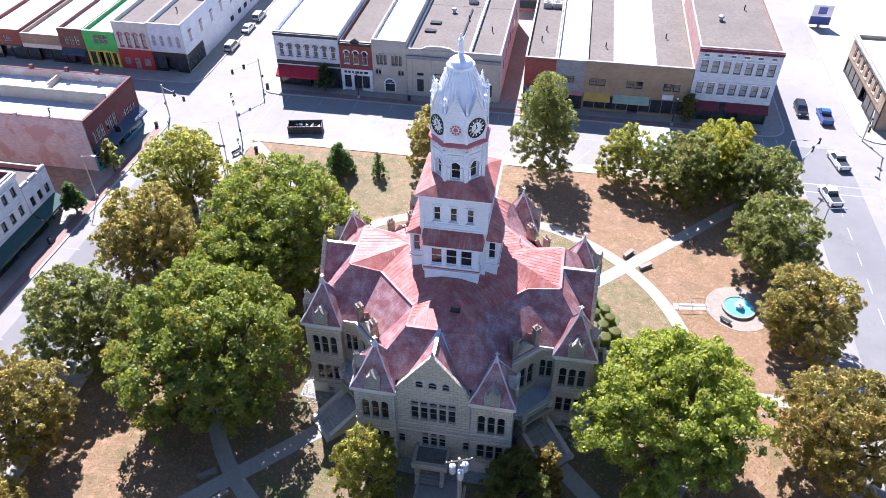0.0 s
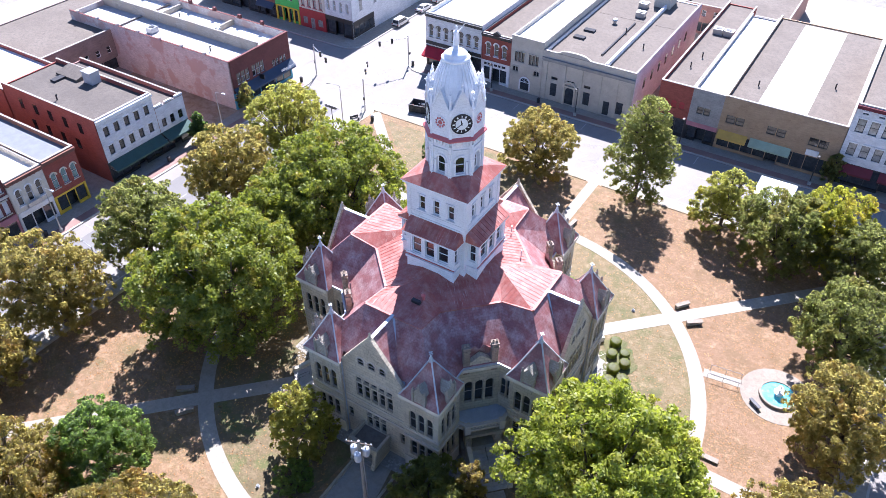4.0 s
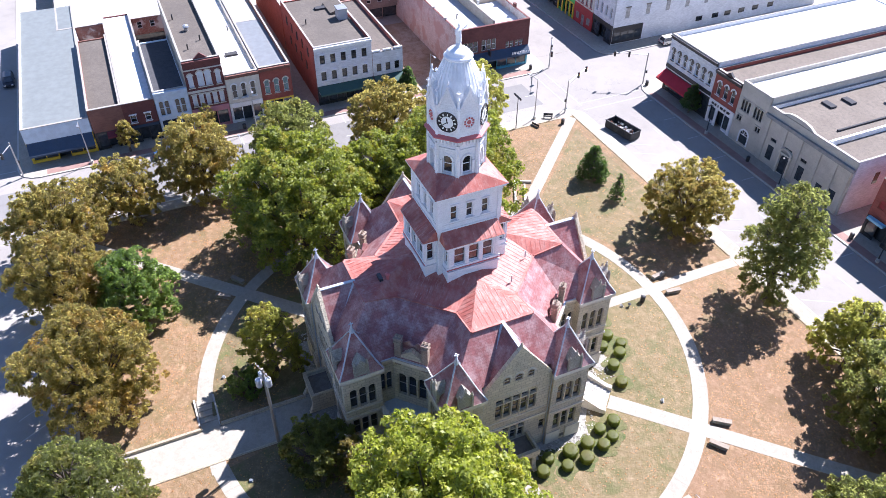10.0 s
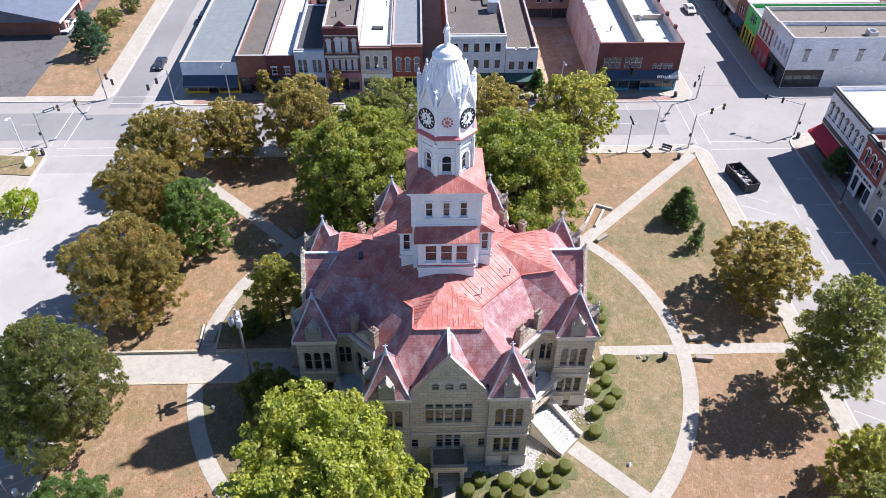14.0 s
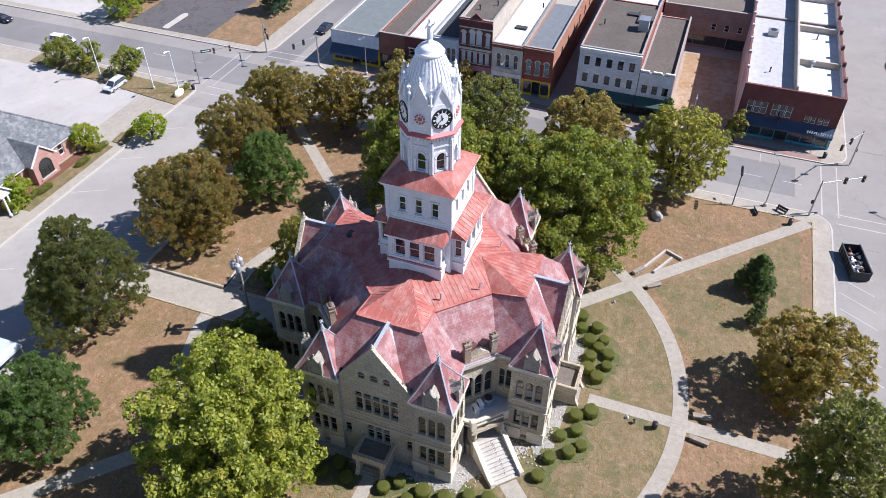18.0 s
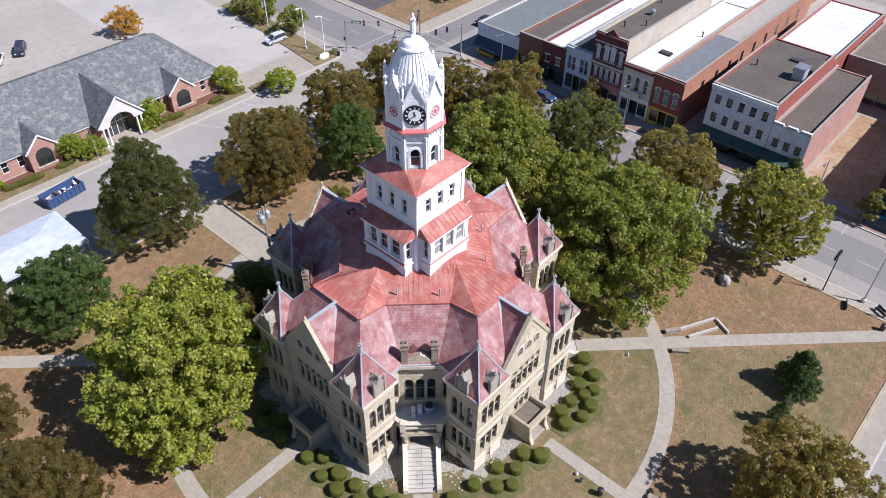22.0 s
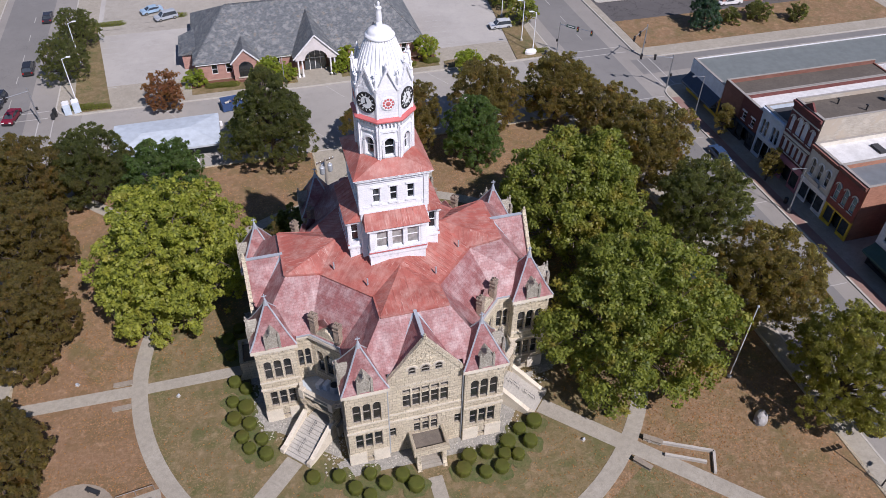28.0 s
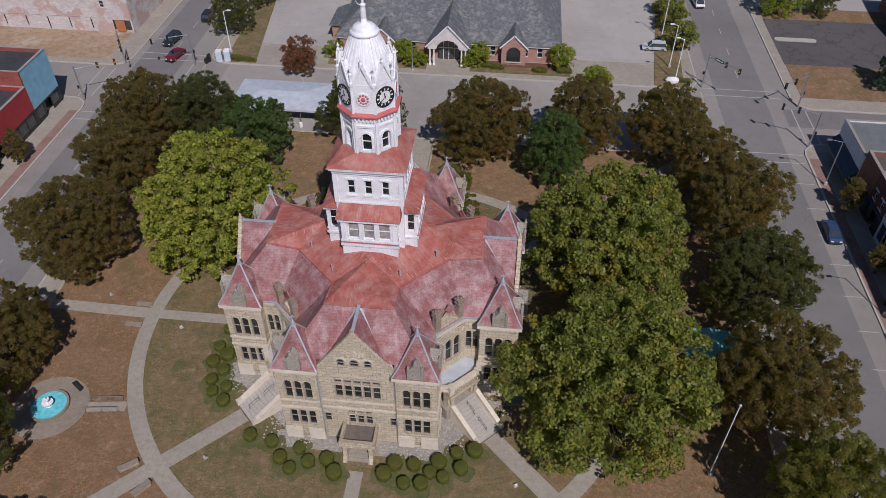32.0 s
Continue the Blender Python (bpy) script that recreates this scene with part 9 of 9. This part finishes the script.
for x, y in ((36.9, -2.6), (25.7, 2.0), (1.2, 24.3), (-16.8, 19.5), (7.6, -26.9), (16.4, 19.7), (-7.7, -26.8)):
    t = thing("ground_light", pose(x, y, 0, 0, 0, x * 9), "small pale ground floodlight on the lawn", "ground light", "lawn floodlights")
    part("base", Geo().box(-0.2, -0.2, 0, 0.2, 0.2, 0.08), KERB, t)
    part("lamp_head", Geo().box(-0.16, -0.1, -0.12, 0.16, 0.1, 0.12).turned(pose(0, 0, 0.24, 40, 0, 0)), LEAD, t)
fl = thing("flagpole", pose(-37.2, 15.8, 0), "slender white flagpole with a ball top on the lawn", "flagpole")
part("pole", Geo().tube((0, 0, 0), (0, 0, 11.7), 0.08, 0.045, 10), PLAIN_WHITE, fl)
part("ball", Geo().lathe([(0.03, 11.65), (0.14, 11.75), (0.17, 11.88), (0.12, 12.0), (0.02, 12.06)], 12), LEAD, fl)
part("collar", Geo().lathe([(0.3, 0), (0.3, 0.12), (0.12, 0.3)], 12), KERB, fl)
hp = thing("flagpole", pose(5.7, -66.8, WALK), "thin grey flagpole before the pink brick building", "flagpole")
part("pole", Geo().tube((0, 0, 0), (0, 0, 6.2), 0.06, 0.035, 8), LEAD, hp)
part("collar", Geo().lathe([(0.25, 0), (0.25, 0.15), (0.08, 0.25)], 10), KERB, hp)
gb = thing("white_gabled_building", pose(0, 0, WALK), "small white building with a grey-blue gabled roof", "building", "back buildings")
part("wall", Geo().sweep([(12.6, -116.0, 0), (30.0, -116.0, 0), (30.0, -116.0, 3.6), (21.3, -116.0, 6.6), (12.6, -116.0, 3.6)], (0, -16, 0)), BR_WHITE, gb)
part("roof_slope", Geo().beam((12.0, -124, 3.5), (21.3, -124, 6.72), 17.0, 0.2, (0, 1, 0)), ROOF_BLUEGREY, gb)
part("roof_slope", Geo().beam((30.6, -124, 3.5), (21.3, -124, 6.72), 17.0, 0.2, (0, 1, 0)), ROOF_BLUEGREY, gb)
for x in (15.4, 20.2, 25.6):
    part("window_opening", Geo().box(x, -116.0, 1.0, x + 1.2, -115.96, 2.4), GLASS, gb)
